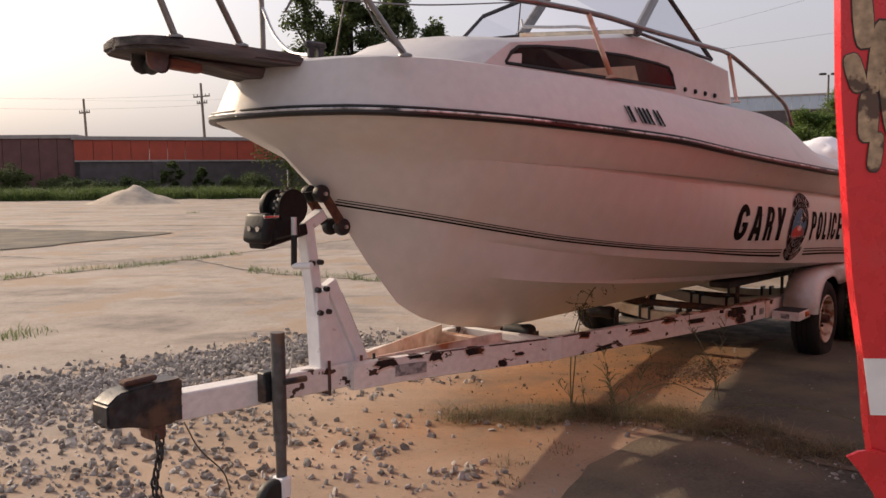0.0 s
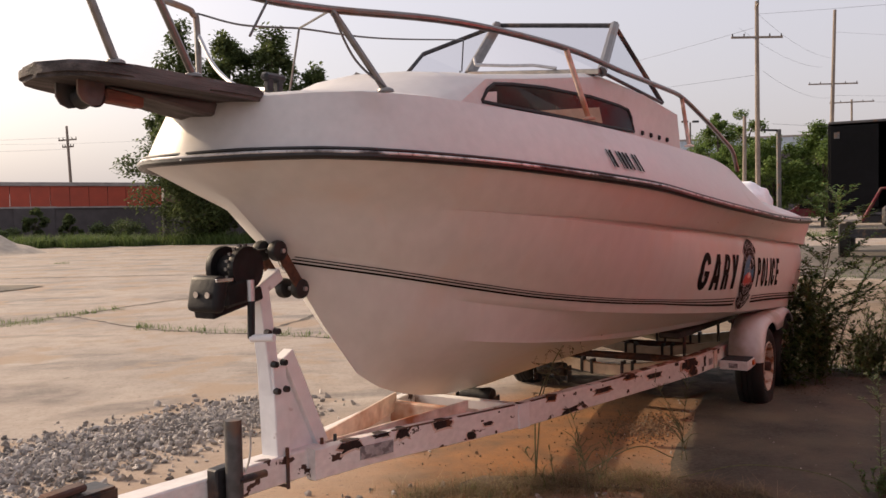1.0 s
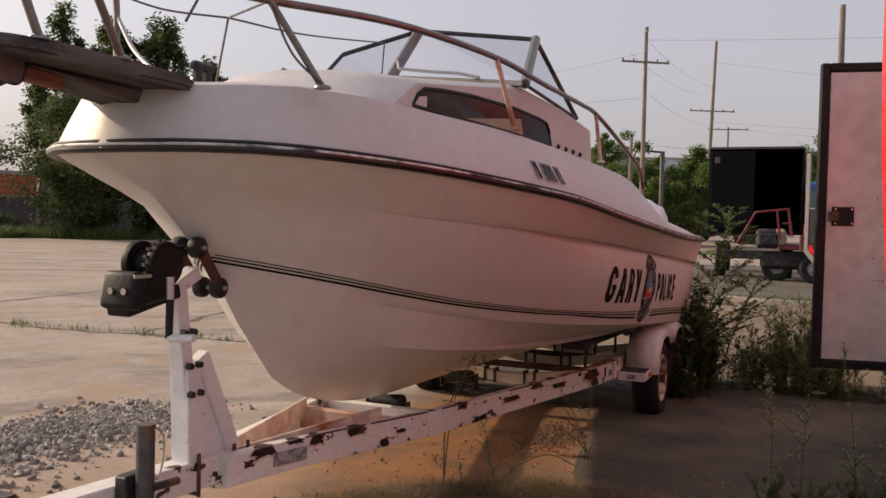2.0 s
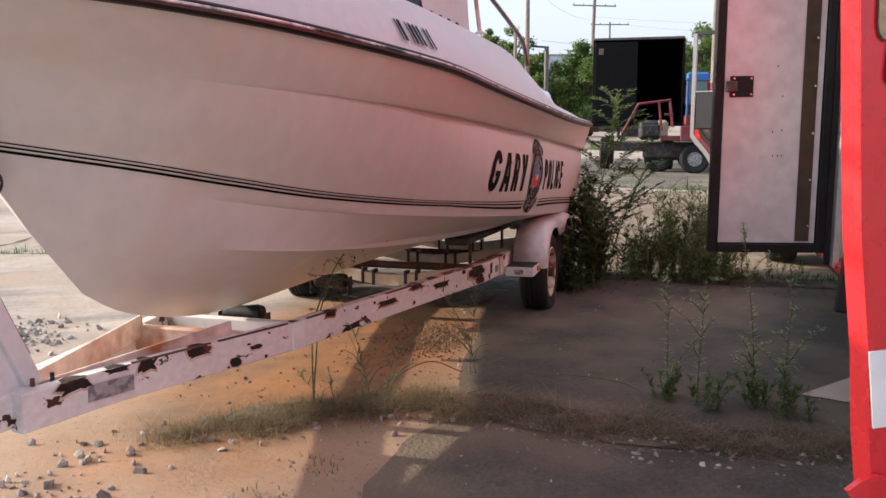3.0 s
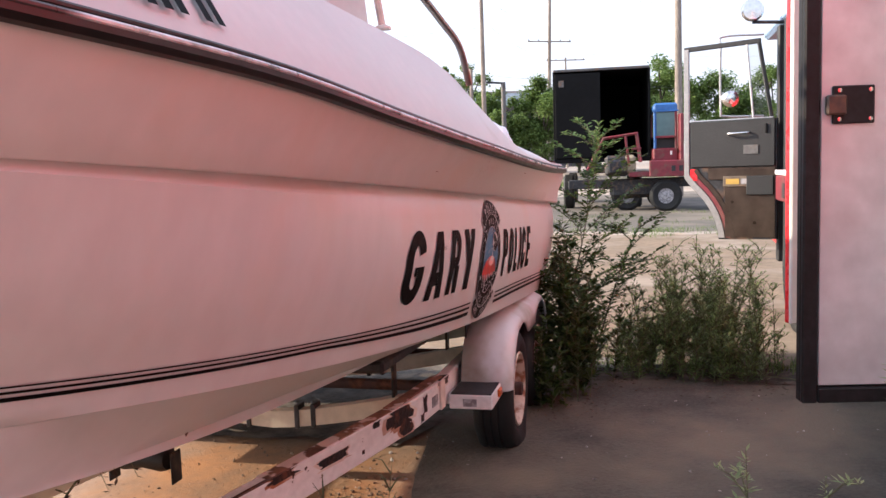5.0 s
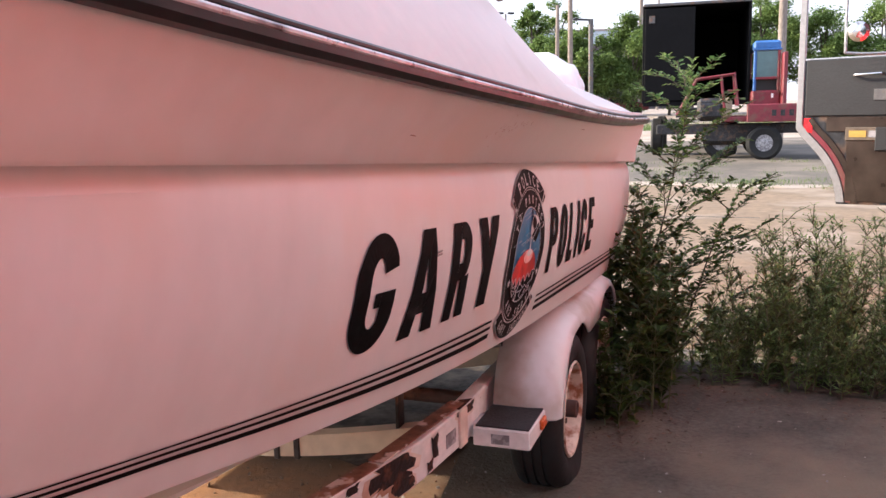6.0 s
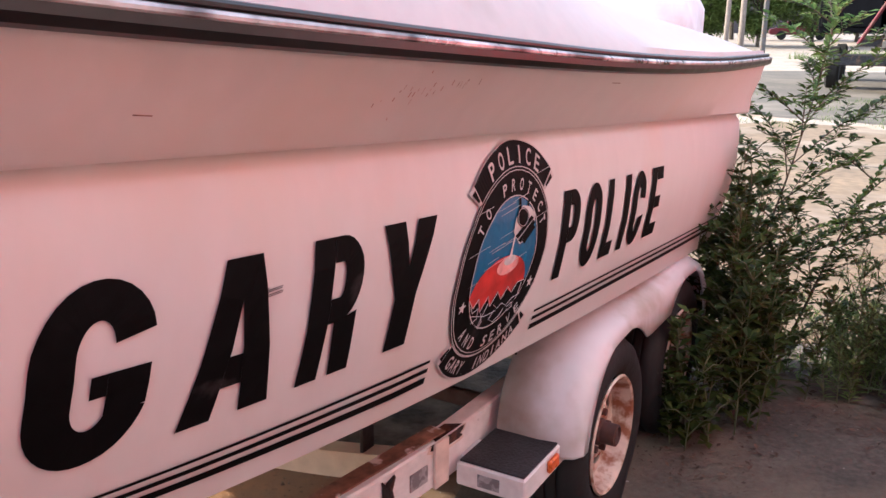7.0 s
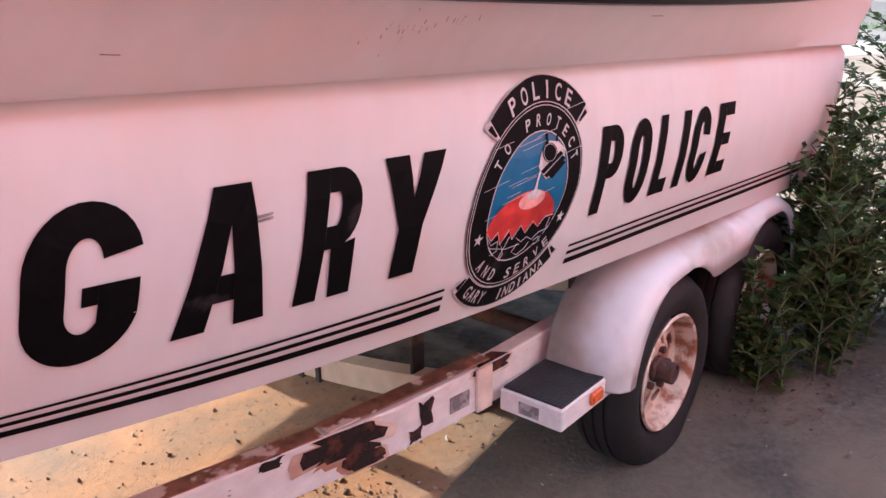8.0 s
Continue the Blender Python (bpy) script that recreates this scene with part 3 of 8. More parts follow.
STRIPE = Line([-0.02, 0.3, 0.7, 1, 1.5, 2, 2.5, 3, 3.5, 4, 4.5, 5, 5.4],
              [0, 0.28, 0.475, 0.595, 0.755, 0.875, 0.965, 1.015, 1.04, 1.05, 1.05, 1.042, 1.03],
              [1.29, 1.215, 1.13, 1.078, 1.008, 0.955, 0.916, 0.884, 0.855, 0.824, 0.786, 0.745, 0.71])
CHINE = Line([0.06, 0.3, 0.7, 1, 1.5, 2, 2.5, 3, 3.5, 4, 4.5, 5, 5.4],
             [0, 0.235, 0.43, 0.555, 0.725, 0.85, 0.94, 0.99, 1.012, 1.022, 1.022, 1.015, 1.0],
             [1.19, 1.150, 1.075, 1.023, 0.955, 0.899, 0.850, 0.805, 0.762, 0.722, 0.680, 0.638, 0.60])
STRAKE = Line([0.20, 0.5, 0.7, 1, 1.5, 2, 2.5, 3, 4, 5.4],
              [0, 0.24, 0.34, 0.45, 0.56, 0.61, 0.63, 0.64, 0.64, 0.63],
              [1.01, 0.935, 0.90, 0.855, 0.80, 0.755, 0.715, 0.68, 0.62, 0.57])
KEEL = Line([0.42, 0.58, 0.80, 1.1, 1.5, 2, 3, 4, 5.4], [0] * 9, [0.77, 0.68, 0.606, 0.545, 0.512, 0.50, 0.48, 0.46, 0.44])
DECK = Line([-0.46, -0.41, -0.33, -0.2, 0, 0.5, 1, 1.5, 2, 2.5, 3, 3.4, 3.6, 3.78, 3.95, 4.2, 4.5, 5, 5.4],
            [0, 0.14, 0.27, 0.43, 0.55, 0.70, 0.82, 0.88, 0.915, 0.935, 0.945, 0.96, 0.967, 0.974, 0.982, 0.998, 1.02, 1.07, 1.10],
            [1.86, 1.875, 1.885, 1.897, 1.90, 1.885, 1.865, 1.845, 1.82, 1.80, 1.775, 1.71, 1.645, 1.588, 1.545, 1.515, 1.487, 1.432, 1.385])
DENSE = [0, 0.008, 0.02, 0.035, 0.055] + [0.08 + 0.92 * k / 46 for k in range(47)]


def side_w(s, z):
    """Half breadth of the topside panel at a station and height, on the line between chine, stripe and knuckle."""
    pts = [(CHINE.z(s), CHINE.w(s)), (STRIPE.z(s), STRIPE.w(s)), (KNUCKLE.z(s), KNUCKLE.w(s))]
    w = float(np.interp(z, [p[0] for p in pts], [p[1] for p in pts]))
    t = (z - pts[1][0]) / (pts[2][0] - pts[1][0])
    if 0 < t < 1:
        w += 0.026 * min(1, s * 1.2) * math.sin(math.pi * t)
    return w


def lofted(bm, rows, sign, ends=False):
    """Quads between rows of (s, w, z) points, on one side of the keel."""
    vs = [[bm.verts.new(P(p.x, sign * p.y, p.z)) for p in row] for row in rows]
    for a, b in zip(vs, vs[1:]):
        for i in range(len(a) - 1):
            if (a[i].co - b[i].co).length < 1e-5 and (a[i + 1].co - b[i + 1].co).length < 1e-5:
                continue
            bm.faces.new((a[i], a[i + 1], b[i + 1], b[i]))
    return vs


def between(a, b, t, bulge=0.0):
    row = []
    for u in DENSE:
        p, q = a.point(u), b.point(u)
        m = p.lerp(q, t)
        m.y += bulge * min(1, u * 6) * math.sin(math.pi * t)
        row.append(m)
    return row


def straight(line, dw=0.0, dz=0.0):
    out = []
    for u in DENSE:
        p = line.point(u)
        grow = min(1, max(0, u - 0.10) * 4)          # the steps fade out towards the stem
        out.append(Vector((p.x, max(0.0, p.y + dw * grow), p.z + dz * grow)))
    return out


def build_boat():
    boat = root("cabin_boat", "white fibreglass cabin cruiser with police lettering, resting on its trailer", "boat", BOAT)
    bm = bmesh.new()
    for sign in (1, -1):
        rows = [straight(KEEL), between(KEEL, STRAKE, 0.5), straight(STRAKE), straight(STRAKE, 0.030, -0.004), straight(STRAKE, 0.036, 0.026), between(STRAKE, CHINE, 0.5, 0.012),
                straight(CHINE, -0.022, -0.008), straight(CHINE), between(CHINE, STRIPE, 0.5), straight(STRIPE), between(STRIPE, KNUCKLE, 0.2, 0.026), between(STRIPE, KNUCKLE, 0.4, 0.026), between(STRIPE, KNUCKLE, 0.6, 0.026),
                between(STRIPE, KNUCKLE, 0.8, 0.026), straight(KNUCKLE, 0.0, -0.030), straight(KNUCKLE, -0.014, -0.008), straight(KNUCKLE, -0.014, 0.004), straight(KNUCKLE, 0.026, 0.001), straight(KNUCKLE, 0.034, 0.007),
                between(KNUCKLE, SHEER, 0.35, 0.012), between(KNUCKLE, SHEER, 0.7, 0.012), straight(SHEER)]
        vs = lofted(bm, rows, sign)
        bm.faces.new([r[-1] for r in vs] + [bm.verts.new(P(STERN, 0, SHEER.z(STERN)))])
    bmesh.ops.remove_doubles(bm, verts=bm.verts, dist=0.0008)
    HULL_TREE.append(BVHTree.FromBMesh(bm))
    part("hull", bm, GELCOAT, boat, "chalky white hull, pink in the light off the red engine")
    # deck moulding: sloping side band, coaming and foredeck
    bm = bmesh.new()
    for sign in (1, -1):
        band = [straight(SHEER, 0.0, 0.018), straight(SHEER, -0.012, 0.05), between(SHEER, DECK, 0.5, 0.02), between(SHEER, DECK, 0.85, 0.012), straight(DECK)]
        roundover = [Vector((p.x, max(0, p.y - 0.05), p.z + 0.012)) for p in band[-1]]
        inner = [Vector((p.x, max(0, p.y - 0.12) * (0.55 if p.x < 2.8 else 1), p.z + (0.012 if p.x < 2.8 else 0.006))) for p in band[-1]]
        third = [Vector((p.x, 0 if p.x < 2.8 else max(0, p.y - 0.14), p.z + (0.045 if p.x < 2.8 else -0.35))) for p in band[-1]]
        lofted(bm, band + [roundover, inner, third], sign)
    bmesh.ops.remove_doubles(bm, verts=bm.verts, dist=0.0008)
    part("deck", bm, DECKCOAT, boat, "white moulded deck with faint mildew spots")
    bm = bmesh.new()
    fl = [(2.9, -0.9), (5.35, -0.95), (5.35, 0.95), (2.9, 0.9)]
    slab(bm, [(s, w) for s, w in fl], 0.03, at(0, 0, 1.0))
    part("cockpit_floor", bm, DECKCOAT, boat)
    # rub rail: black vinyl with a worn bright insert along its upper face
    us = [0.004, 0.012] + DENSE[2:]
    for name, mat, out_, up_, thick in (("rub_rail", RAIL_BLACK, 0.006, 0.000, 0.0175), ("rail_insert", RAIL_WHITE, 0.0185, 0.0085, 0.0060), ("rail_bead", RAIL_BLACK, 0.006, 0.0205, 0.0065)):
        line = []
        for sign in (1, -1):
            side = []
            for u in us:
                p, q = SHEER.point(u), SHEER.point(min(1.0, u + 0.01))
                d = Vector((q.x - p.x, q.y - p.y)).normalized() if u < 0.99 else Vector((1, 0))
                side.append(P(p.x - d.y * out_, sign * (p.y + d.x * out_), p.z + up_ + 0.012 * u))
            line += side[::-1] if sign == 1 else side
        bm = bmesh.new()
        tube(bm, line, thick, 10)
        part(name, bm, mat, boat, "black rub rail with a scuffed pale insert" if name == "rub_rail" else "")
    # pinstripes on the topsides
    for dz, h in ((0.008, 0.006), (-0.010, 0.009), (-0.032, 0.014)):
        for lo, hi in ((-0.012, 3.105), (3.52, 5.38)):
            bm = bmesh.new()
            k = 60
            for sign in (1, -1):
                a, b = [], []
                for i in range(k + 1):
                    s = lo + (hi - lo) * i / k
                    grow = float(np.interp(s, [0, 1, 2, 2.6, 3], [0.55, 0.58, 0.55, 0.85, 1.0]))
                    mid = STRIPE.z(s) + float(np.interp(s, [0, 0.7, 1, 2, 2.6, 3], [0.016, 0.018, 0.014, 0.016, 0.006, 0.0]))
                    for dst, zz in ((a, mid + grow * (dz - h / 2)), (b, mid + grow * (dz + h / 2))):
                        dst.append(bm.verts.new(P(s, -on_side(s, zz, 0.003).y * sign, zz)))
                for i in range(k):
                    bm.faces.new((a[i], a[i + 1], b[i + 1], b[i]))
            part("pinstripe", bm, DECAL_BLACK, boat)
    build_cabin(boat)
    build_rails(boat)
    build_pulpit(boat)
    build_lettering(boat)
    build_badge(boat)


def build_cabin(boat):
    # trunk: (s, half breadth, z) along the foot and along the shoulder
    foot = [(0.02, 0.0, 1.93), (0.10, 0.30, 1.925), (0.30, 0.50, 1.92), (0.42, 0.56, 1.915), (1.1, 0.605, 1.90), (1.7, 0.645, 1.89), (2.3, 0.69, 1.875), (2.92, 0.735, 1.86)]
    top = [(0.42, 0.0, 2.085), (0.46, 0.26, 2.08), (0.54, 0.46, 2.065), (0.62, 0.535, 2.06), (1.1, 0.575, 2.12), (1.7, 0.625, 2.20), (2.3, 0.675, 2.165), (2.84, 0.71, 2.10)]
    bm = bmesh.new()
    for sign in (1, -1):
        a = [bm.verts.new(P(s, sign * w, z)) for s, w, z in foot]
        b = [bm.verts.new(P(s, sign * (w + 0.03 if w else 0), z - 0.03)) for s, w, z in top]
        c = [bm.verts.new(P(s + 0.03, sign * max(0, w - 0.02), z)) for s, w, z in top]
        d = [bm.verts.new(P(s + 0.05, 0, z + 0.05 * (1 if i > 2 else 0.3))) for i, (s, w, z) in enumerate(top)]
        for lo, hi in ((a, b), (b, c), (c, d)):
            for i in range(len(lo) - 1):
                bm.faces.new((lo[i], lo[i + 1], hi[i + 1], hi[i]))
        bm.faces.new((a[-1], b[-1], c[-1], d[-1], bm.verts.new(P(2.88, 0, 1.87))))
    bmesh.ops.remove_doubles(bm, verts=bm.verts, dist=0.001)
    part("cabin_trunk", bm, DECKCOAT, boat, "white cabin trunk with weather stains")
    # side windows: smoked acrylic in a rounded opening, on the trunk's flank
    def flank(s, t):
        fw = [np.interp(s, [p[0] for p in foot], [p[k] for p in foot]) for k in (1, 2)]
        tw = [np.interp(s, [p[0] for p in top], [p[k] for p in top]) for k in (1, 2)]
        return fw[0] + (tw[0] + 0.03 - fw[0]) * t, fw[1] + (tw[1] - 0.03 - fw[1]) * t
    outline = [(0.575, 1.932), (0.62, 1.985), (0.675, 2.015), (0.83, 2.031), (1.11, 2.048), (1.6, 2.056), (1.945, 2.043), (2.06, 2.031), (2.11, 1.99), (2.155, 1.916), (1.6, 1.921), (1.05, 1.927)]
    for sign in (1, -1):
        bm = bmesh.new()
        ring = []
        for s, z in outline:
            lo, hi = flank(s, 0), flank(s, 1)
            w, z = flank(s, (z - lo[1]) / (hi[1] - lo[1]))
            ring.append((s, w, z))
        outer = [bm.verts.new(P(s, sign * (w + 0.006), z)) for s, w, z in ring]
        bm.faces.new(outer)
        bmesh.ops.triangulate(bm, faces=bm.faces[:])
        win = part("side_window", bm, DARK_GLASS, boat, "dark smoked cabin side window", smooth=False)
        bm = bmesh.new()
        tube(bm, [P(s, sign * (w + 0.006), z) for s, w, z in ring + ring[:2]], 0.009, 6)
        part("window_gasket", bm, GASKET, win)
        # tan polygon paints the light-filled cabin seen through the pane
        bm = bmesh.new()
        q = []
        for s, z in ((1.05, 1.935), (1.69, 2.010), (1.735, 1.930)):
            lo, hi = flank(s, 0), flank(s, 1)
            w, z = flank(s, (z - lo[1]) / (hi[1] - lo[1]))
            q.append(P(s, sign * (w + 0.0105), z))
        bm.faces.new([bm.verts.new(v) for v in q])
        part("lit_interior_panel", bm, INTERIOR, win, "tan panel on the pane painted as the lit cabin interior", smooth=False)
        # vent plugs on the trunk
        for k in range(4):
            s = 2.28 + 0.13 * k
            w, z = flank(s, 0.16)
            bm = bmesh.new()
            lathe(bm, [(0.0, 0.012), (0.012, 0.012), (0.016, 0.0)], 10, frame_axes((1, 0, 0), (0, 0, 1), (0, -sign, 0), P(s, sign * (w + 0.001), z)))
            part("vent_plug", bm, GASKET, boat)
    # windshield
    corners = dict(pb=P(1.65, 0.69, 2.185), pt=P(2.22, 0.557, 2.545), sb=P(1.83, -0.20, 2.29), st=P(2.20, -0.20, 2.645),
                   pw=P(2.69, 0.689, 2.133), sw=P(1.70, -0.60, 2.28), sx=P(1.95, -0.60, 2.475))
    shield = part("windshield", a_bar(corners["sb"], corners["pb"], 0.05, 0.03), STEEL, boat, "framed windshield in dull aluminium")
    for a, b, r in (("pb", "pt", 0.028), ("sb", "st", 0.032), ("pt", "st", 0.014), ("pt", "pw", 0.014), ("pb", "pw", 0.010), ("st", "sx", 0.014), ("sx", "sw", 0.012), ("sw", "sb", 0.010)):
        bm = a_tube([corners[a], corners[b]], r, 8)
        part("windshield_frame", bm, DARK_STEEL if r < 0.02 else STEEL, shield)
    for names in (("pb", "pt", "st", "sb"), ("pb", "pt", "pw"), ("sb", "st", "sx", "sw")):
        bm = bmesh.new()
        bm.faces.new([bm.verts.new(corners[k]) for k in names])
        ob = part("pane", bm, CLEAR, shield, smooth=False)
        ob.visible_shadow = False
    bm = bmesh.new()
    tube(bm, [P(1.69, 0.42, 2.24), P(1.66, 0.30, 2.265), P(1.62, 0.18, 2.27), P(1.55, 0.0, 2.285)], 0.009, 6)
    tube(bm, [P(1.55, 0.0, 2.285), P(1.55, -0.01, 2.33)], 0.007, 6)
    part("wiper_arm", bm, ALU, shield)
    # motor under a white cover, on the transom
    bm = bmesh.new()
    bmesh.ops.create_icosphere(bm, subdivisions=4, radius=1)
    for v in bm.verts:
        p = v.co.copy()
        n_ = noise.noise(p * 2.3) * 0.10 + noise.noise(p * 6) * 0.035
        sq = Vector([math.copysign(abs(c) ** 0.75, c) for c in p])
        v.co = P(5.95, 0.48, 1.45) + Vector((sq.x * 0.38, sq.y * 0.26, sq.z * 0.27)) * (1 + n_ - 0.03 * abs(noise.noise(p * 11)))
    cover = link_mesh("outboard_motor", bm, CANVAS)
    cover.matrix_basis = BOAT
    tagged(cover, "outboard motor wrapped in a wrinkled white cover", "outboard motor")
    part("leg", a_box((0.16, 0.10, 0.8), at(5.62, -0.45, 0.80), 0.03), DARK_STEEL, cover)


def build_rails(boat):
    top = [(-1.17, 0.0, 2.42), (-1.12, 0.12, 2.40), (-0.92, 0.20, 2.31), (-0.67, 0.25, 2.215), (-0.5, 0.36, 2.165), (-0.25, 0.45, 2.165), (0.18, 0.70, 2.166), (0.93, 0.80, 2.18), (1.6, 0.82, 2.165),
           (2.3, 0.83, 2.16), (2.62, 0.83, 2.15), (2.85, 0.89, 2.05), (3.08, 0.955, 1.93), (3.22, 0.99, 1.85), (3.33, 1.0, 1.72)]
    far_side = [(-1.17, 0.0, 2.42), (-1.12, -0.12, 2.42), (-0.92, -0.26, 2.405), (-0.67, -0.40, 2.38), (-0.45, -0.45, 2.364), (-0.10, -0.45, 2.337), (-0.045, -0.45, 2.318), (-0.025, -0.45, 2.27), (-0.022, -0.45, 1.92)]
    rail = part("bow_rail", a_tube(smooth_path([P(*p) for p in top], 6), 0.0135, 10), STEEL, boat, "dull stainless tube bow rail")
    part("bow_rail", a_tube(smooth_path([P(*p) for p in far_side], 6), 0.0135, 10), STEEL, boat, "bent end of the tube bow rail")
    for a, b in (((-0.905, 0.17, 1.924), (-1.10, 0.15, 2.395)), ((-0.64, 0.20, 1.917), (-0.87, 0.21, 2.29)), ((-0.12, 0.575, 1.895), (-0.25, 0.45, 2.165)),
                 ((1.10, 0.835, 1.885), (0.93, 0.80, 2.18)), ((2.74, 0.84, 1.86), (2.62, 0.83, 2.15))):
        bm = a_tube([P(*a), P(*b)], 0.0125, 8)
        lathe(bm, [(0.03, 0.0), (0.028, 0.008), (0.016, 0.014)], 12, at(*P(a[0], a[1], a[2] - 0.004)))
        part("stanchion", bm, STEEL if a[0] < 1 else TRAILER_RUST, rail)
    # cords strung inside the rail, a loose stick and a pale rope
    for pts in ([(-0.02, -0.45, 2.325), (0.03, -0.25, 2.26), (0.10, 0.0, 2.225)], [(0.10, 0.0, 2.225), (0.025, 0.0, 1.93)], [(0.10, 0.0, 2.225), (-0.25, 0.45, 2.165)],
                [(0.10, 0.0, 2.225), (0.9, -0.16, 2.34), (2.3, -0.42, 2.60)], [(-0.487, 0.38, 2.155), (-0.57, 0.38, 2.03)], [(-0.26, 0.46, 2.15), (-0.19, 0.50, 2.0), (-0.13, 0.585, 1.90)]):
        part("cord", a_tube(smooth_path([P(*p) for p in pts], 8), 0.0045, 5), GREY_STEEL, boat)
    part("rope", a_tube(smooth_path([P(-0.022, -0.45, 2.24), P(-0.05, -0.33, 2.09), P(-0.09, -0.16, 1.985), P(-0.15, 0.05, 1.945)], 8), 0.009, 7), ALU, boat, "pale mooring rope")
    bm = bmesh.new()
    for k in (-1, 1):
        box(bm, (0.03, 0.025, 0.05), at(*P(-0.22 + 0.025 * k, 0.15, 1.94)), 0.005)
    box(bm, (0.11, 0.035, 0.03), at(*P(-0.22, 0.15, 1.97)), 0.01)
    part("cleat", bm, DARK_STEEL, boat, "dark metal mooring cleat")


def build_pulpit(boat):
    half = [(-1.05, 0.0), (-1.045, 0.06), (-1.03, 0.115), (-0.995, 0.16), (-0.94, 0.19), (-0.86, 0.205), (-0.60, 0.22), (-0.42, 0.24), (-0.36, 0.235), (-0.345, 0.215)]
    outline = half + [(s, -w) for s, w in half[::-1][:-1]]
    bm = bmesh.new()
    slab(bm, [(s, -w) for s, w in outline], 0.046)
    bmesh.ops.bevel(bm, geom=[e for e in bm.edges], offset=0.012, segments=2, affect="EDGES")
    bmesh.ops.transform(bm, matrix=Matrix.Translation((0, 0, 1.853)) @ Matrix.Rotation(radians(1.4), 4, "Y"), verts=bm.verts)
    pulpit = part("bow_pulpit", bm, WOOD, boat, "grey weathered plank bow pulpit")
    part("pulpit_beam", a_bar(P(-0.86, 0.04, 1.846), P(-0.72, 0.04, 1.838), 0.05, 0.040, 0.006), TEAK_RED, pulpit, "red-brown timber below the plank")
    bm = bmesh.new()
    slab(bm, [(-0.86, 1.868), (-0.70, 1.846), (-0.52, 1.822), (-0.42, 1.812), (-0.40, 1.865)], 0.17, frame_axes((1, 0, 0), (0, 0, 1), (0, -1, 0), P(0, -0.085, 0)))
    bmesh.ops.bevel(bm, geom=bm.edges[:], offset=0.008, segments=1, affect="EDGES")
    part("pulpit_knee", bm, WOOD, pulpit)
    bm = bmesh.new()
    lathe(bm, [(0.008, -0.035), (0.036, -0.035), (0.028, 0.0), (0.036, 0.035), (0.008, 0.035)], 16, frame_axes((1, 0, 0), (0, 0, 1), (0, -1, 0), P(-0.90, 0.03, 1.838)))
    part("anchor_roller", bm, BLACK_RUBBER, pulpit, "black rubber anchor roller")
    for w in (0.082, -0.022):
        bm = bmesh.new()
        slab(bm, [(-0.055, 0.040), (-0.055, -0.01), (-0.04, -0.032), (-0.012, -0.042), (0.02, -0.036), (0.034, 0.0), (0.036, 0.040)], 0.008, frame_axes((1, 0, 0), (0, 0, 1), (0, -1, 0), P(-0.915, w - 0.006, 1.846)))
        part("roller_cheek", bm, GREY_STEEL, pulpit, "grey curved roller cheek")


def on_side(u, v, lift):
    """A place on the port topsides: u is s, v is z."""
    spot, normal, _, _ = HULL_TREE[0].ray_cast(Vector((u, -3, v)), Vector((0, 1, 0)))
    return P(u, (-spot.y if spot else side_w(u, v)) + lift, v)


def text_mesh(body, size, bold, shear=0.0, spacing=1.0):
    cu = bpy.data.curves.new("lettering", "FONT")
    cu.body, cu.size, cu.offset, cu.shear, cu.space_character = body, size, bold, shear, spacing
    cu.resolution_u = 4
    ob = bpy.data.objects.new("lettering", cu)
    scene.collection.objects.link(ob)
    bpy.context.view_layer.update()
    dg = bpy.context.evaluated_depsgraph_get()
    me = bpy.data.meshes.new_from_object(ob.evaluated_get(dg))
    bm = bmesh.new()
    bm.from_mesh(me)
    bpy.data.objects.remove(ob)
    bpy.data.curves.remove(cu)
    bpy.data.meshes.remove(me)
    return bm


def fit_letter(ch, bold):
    """One letter's faces scaled to a unit box."""
    bm = text_mesh(ch, 1.0, bold)
    xs, ys = [v.co.x for v in bm.verts], [v.co.y for v in bm.verts]
    for v in bm.verts:
        v.co.x = (v.co.x - min(xs)) / max(1e-6, max(xs) - min(xs))
        v.co.y = (v.co.y - min(ys)) / max(1e-6, max(ys) - min(ys))
    return bm


def cut_up(bm, step):
    bmesh.ops.triangulate(bm, faces=bm.faces[:])
    for _ in range(3):
        long = [e for e in bm.edges if e.calc_length() > step]
        if not long:
            break
        bmesh.ops.subdivide_edges(bm, edges=long, cuts=1)
        bmesh.ops.triangulate(bm, faces=[f for f in bm.faces if len(f.verts) > 3])


def arc_pieces(cx, cy, rx, ry, tx, ty, a0, a1, n=14):
    """Quads of an oval band, thickness tx across and ty along."""
    out = []
    for k in range(n):
        q = []
        for a in (a0 + (a1 - a0) * k / n, a0 + (a1 - a0) * (k + 1) / n):
            c, d = math.cos(radians(a)), math.sin(radians(a))
            q.append(((cx + rx * c, cy + ry * d), (cx + (rx - tx) * c, cy + (ry - ty) * d)))
        out.append([q[0][0], q[1][0], q[1][1], q[0][1]])
    return out


def rect(x0, y0, x1, y1, n=1):
    return [[(x0, y0 + (y1 - y0) * k / n), (x1, y0 + (y1 - y0) * k / n), (x1, y0 + (y1 - y0) * (k + 1) / n), (x0, y0 + (y1 - y0) * (k + 1) / n)] for k in range(n)]


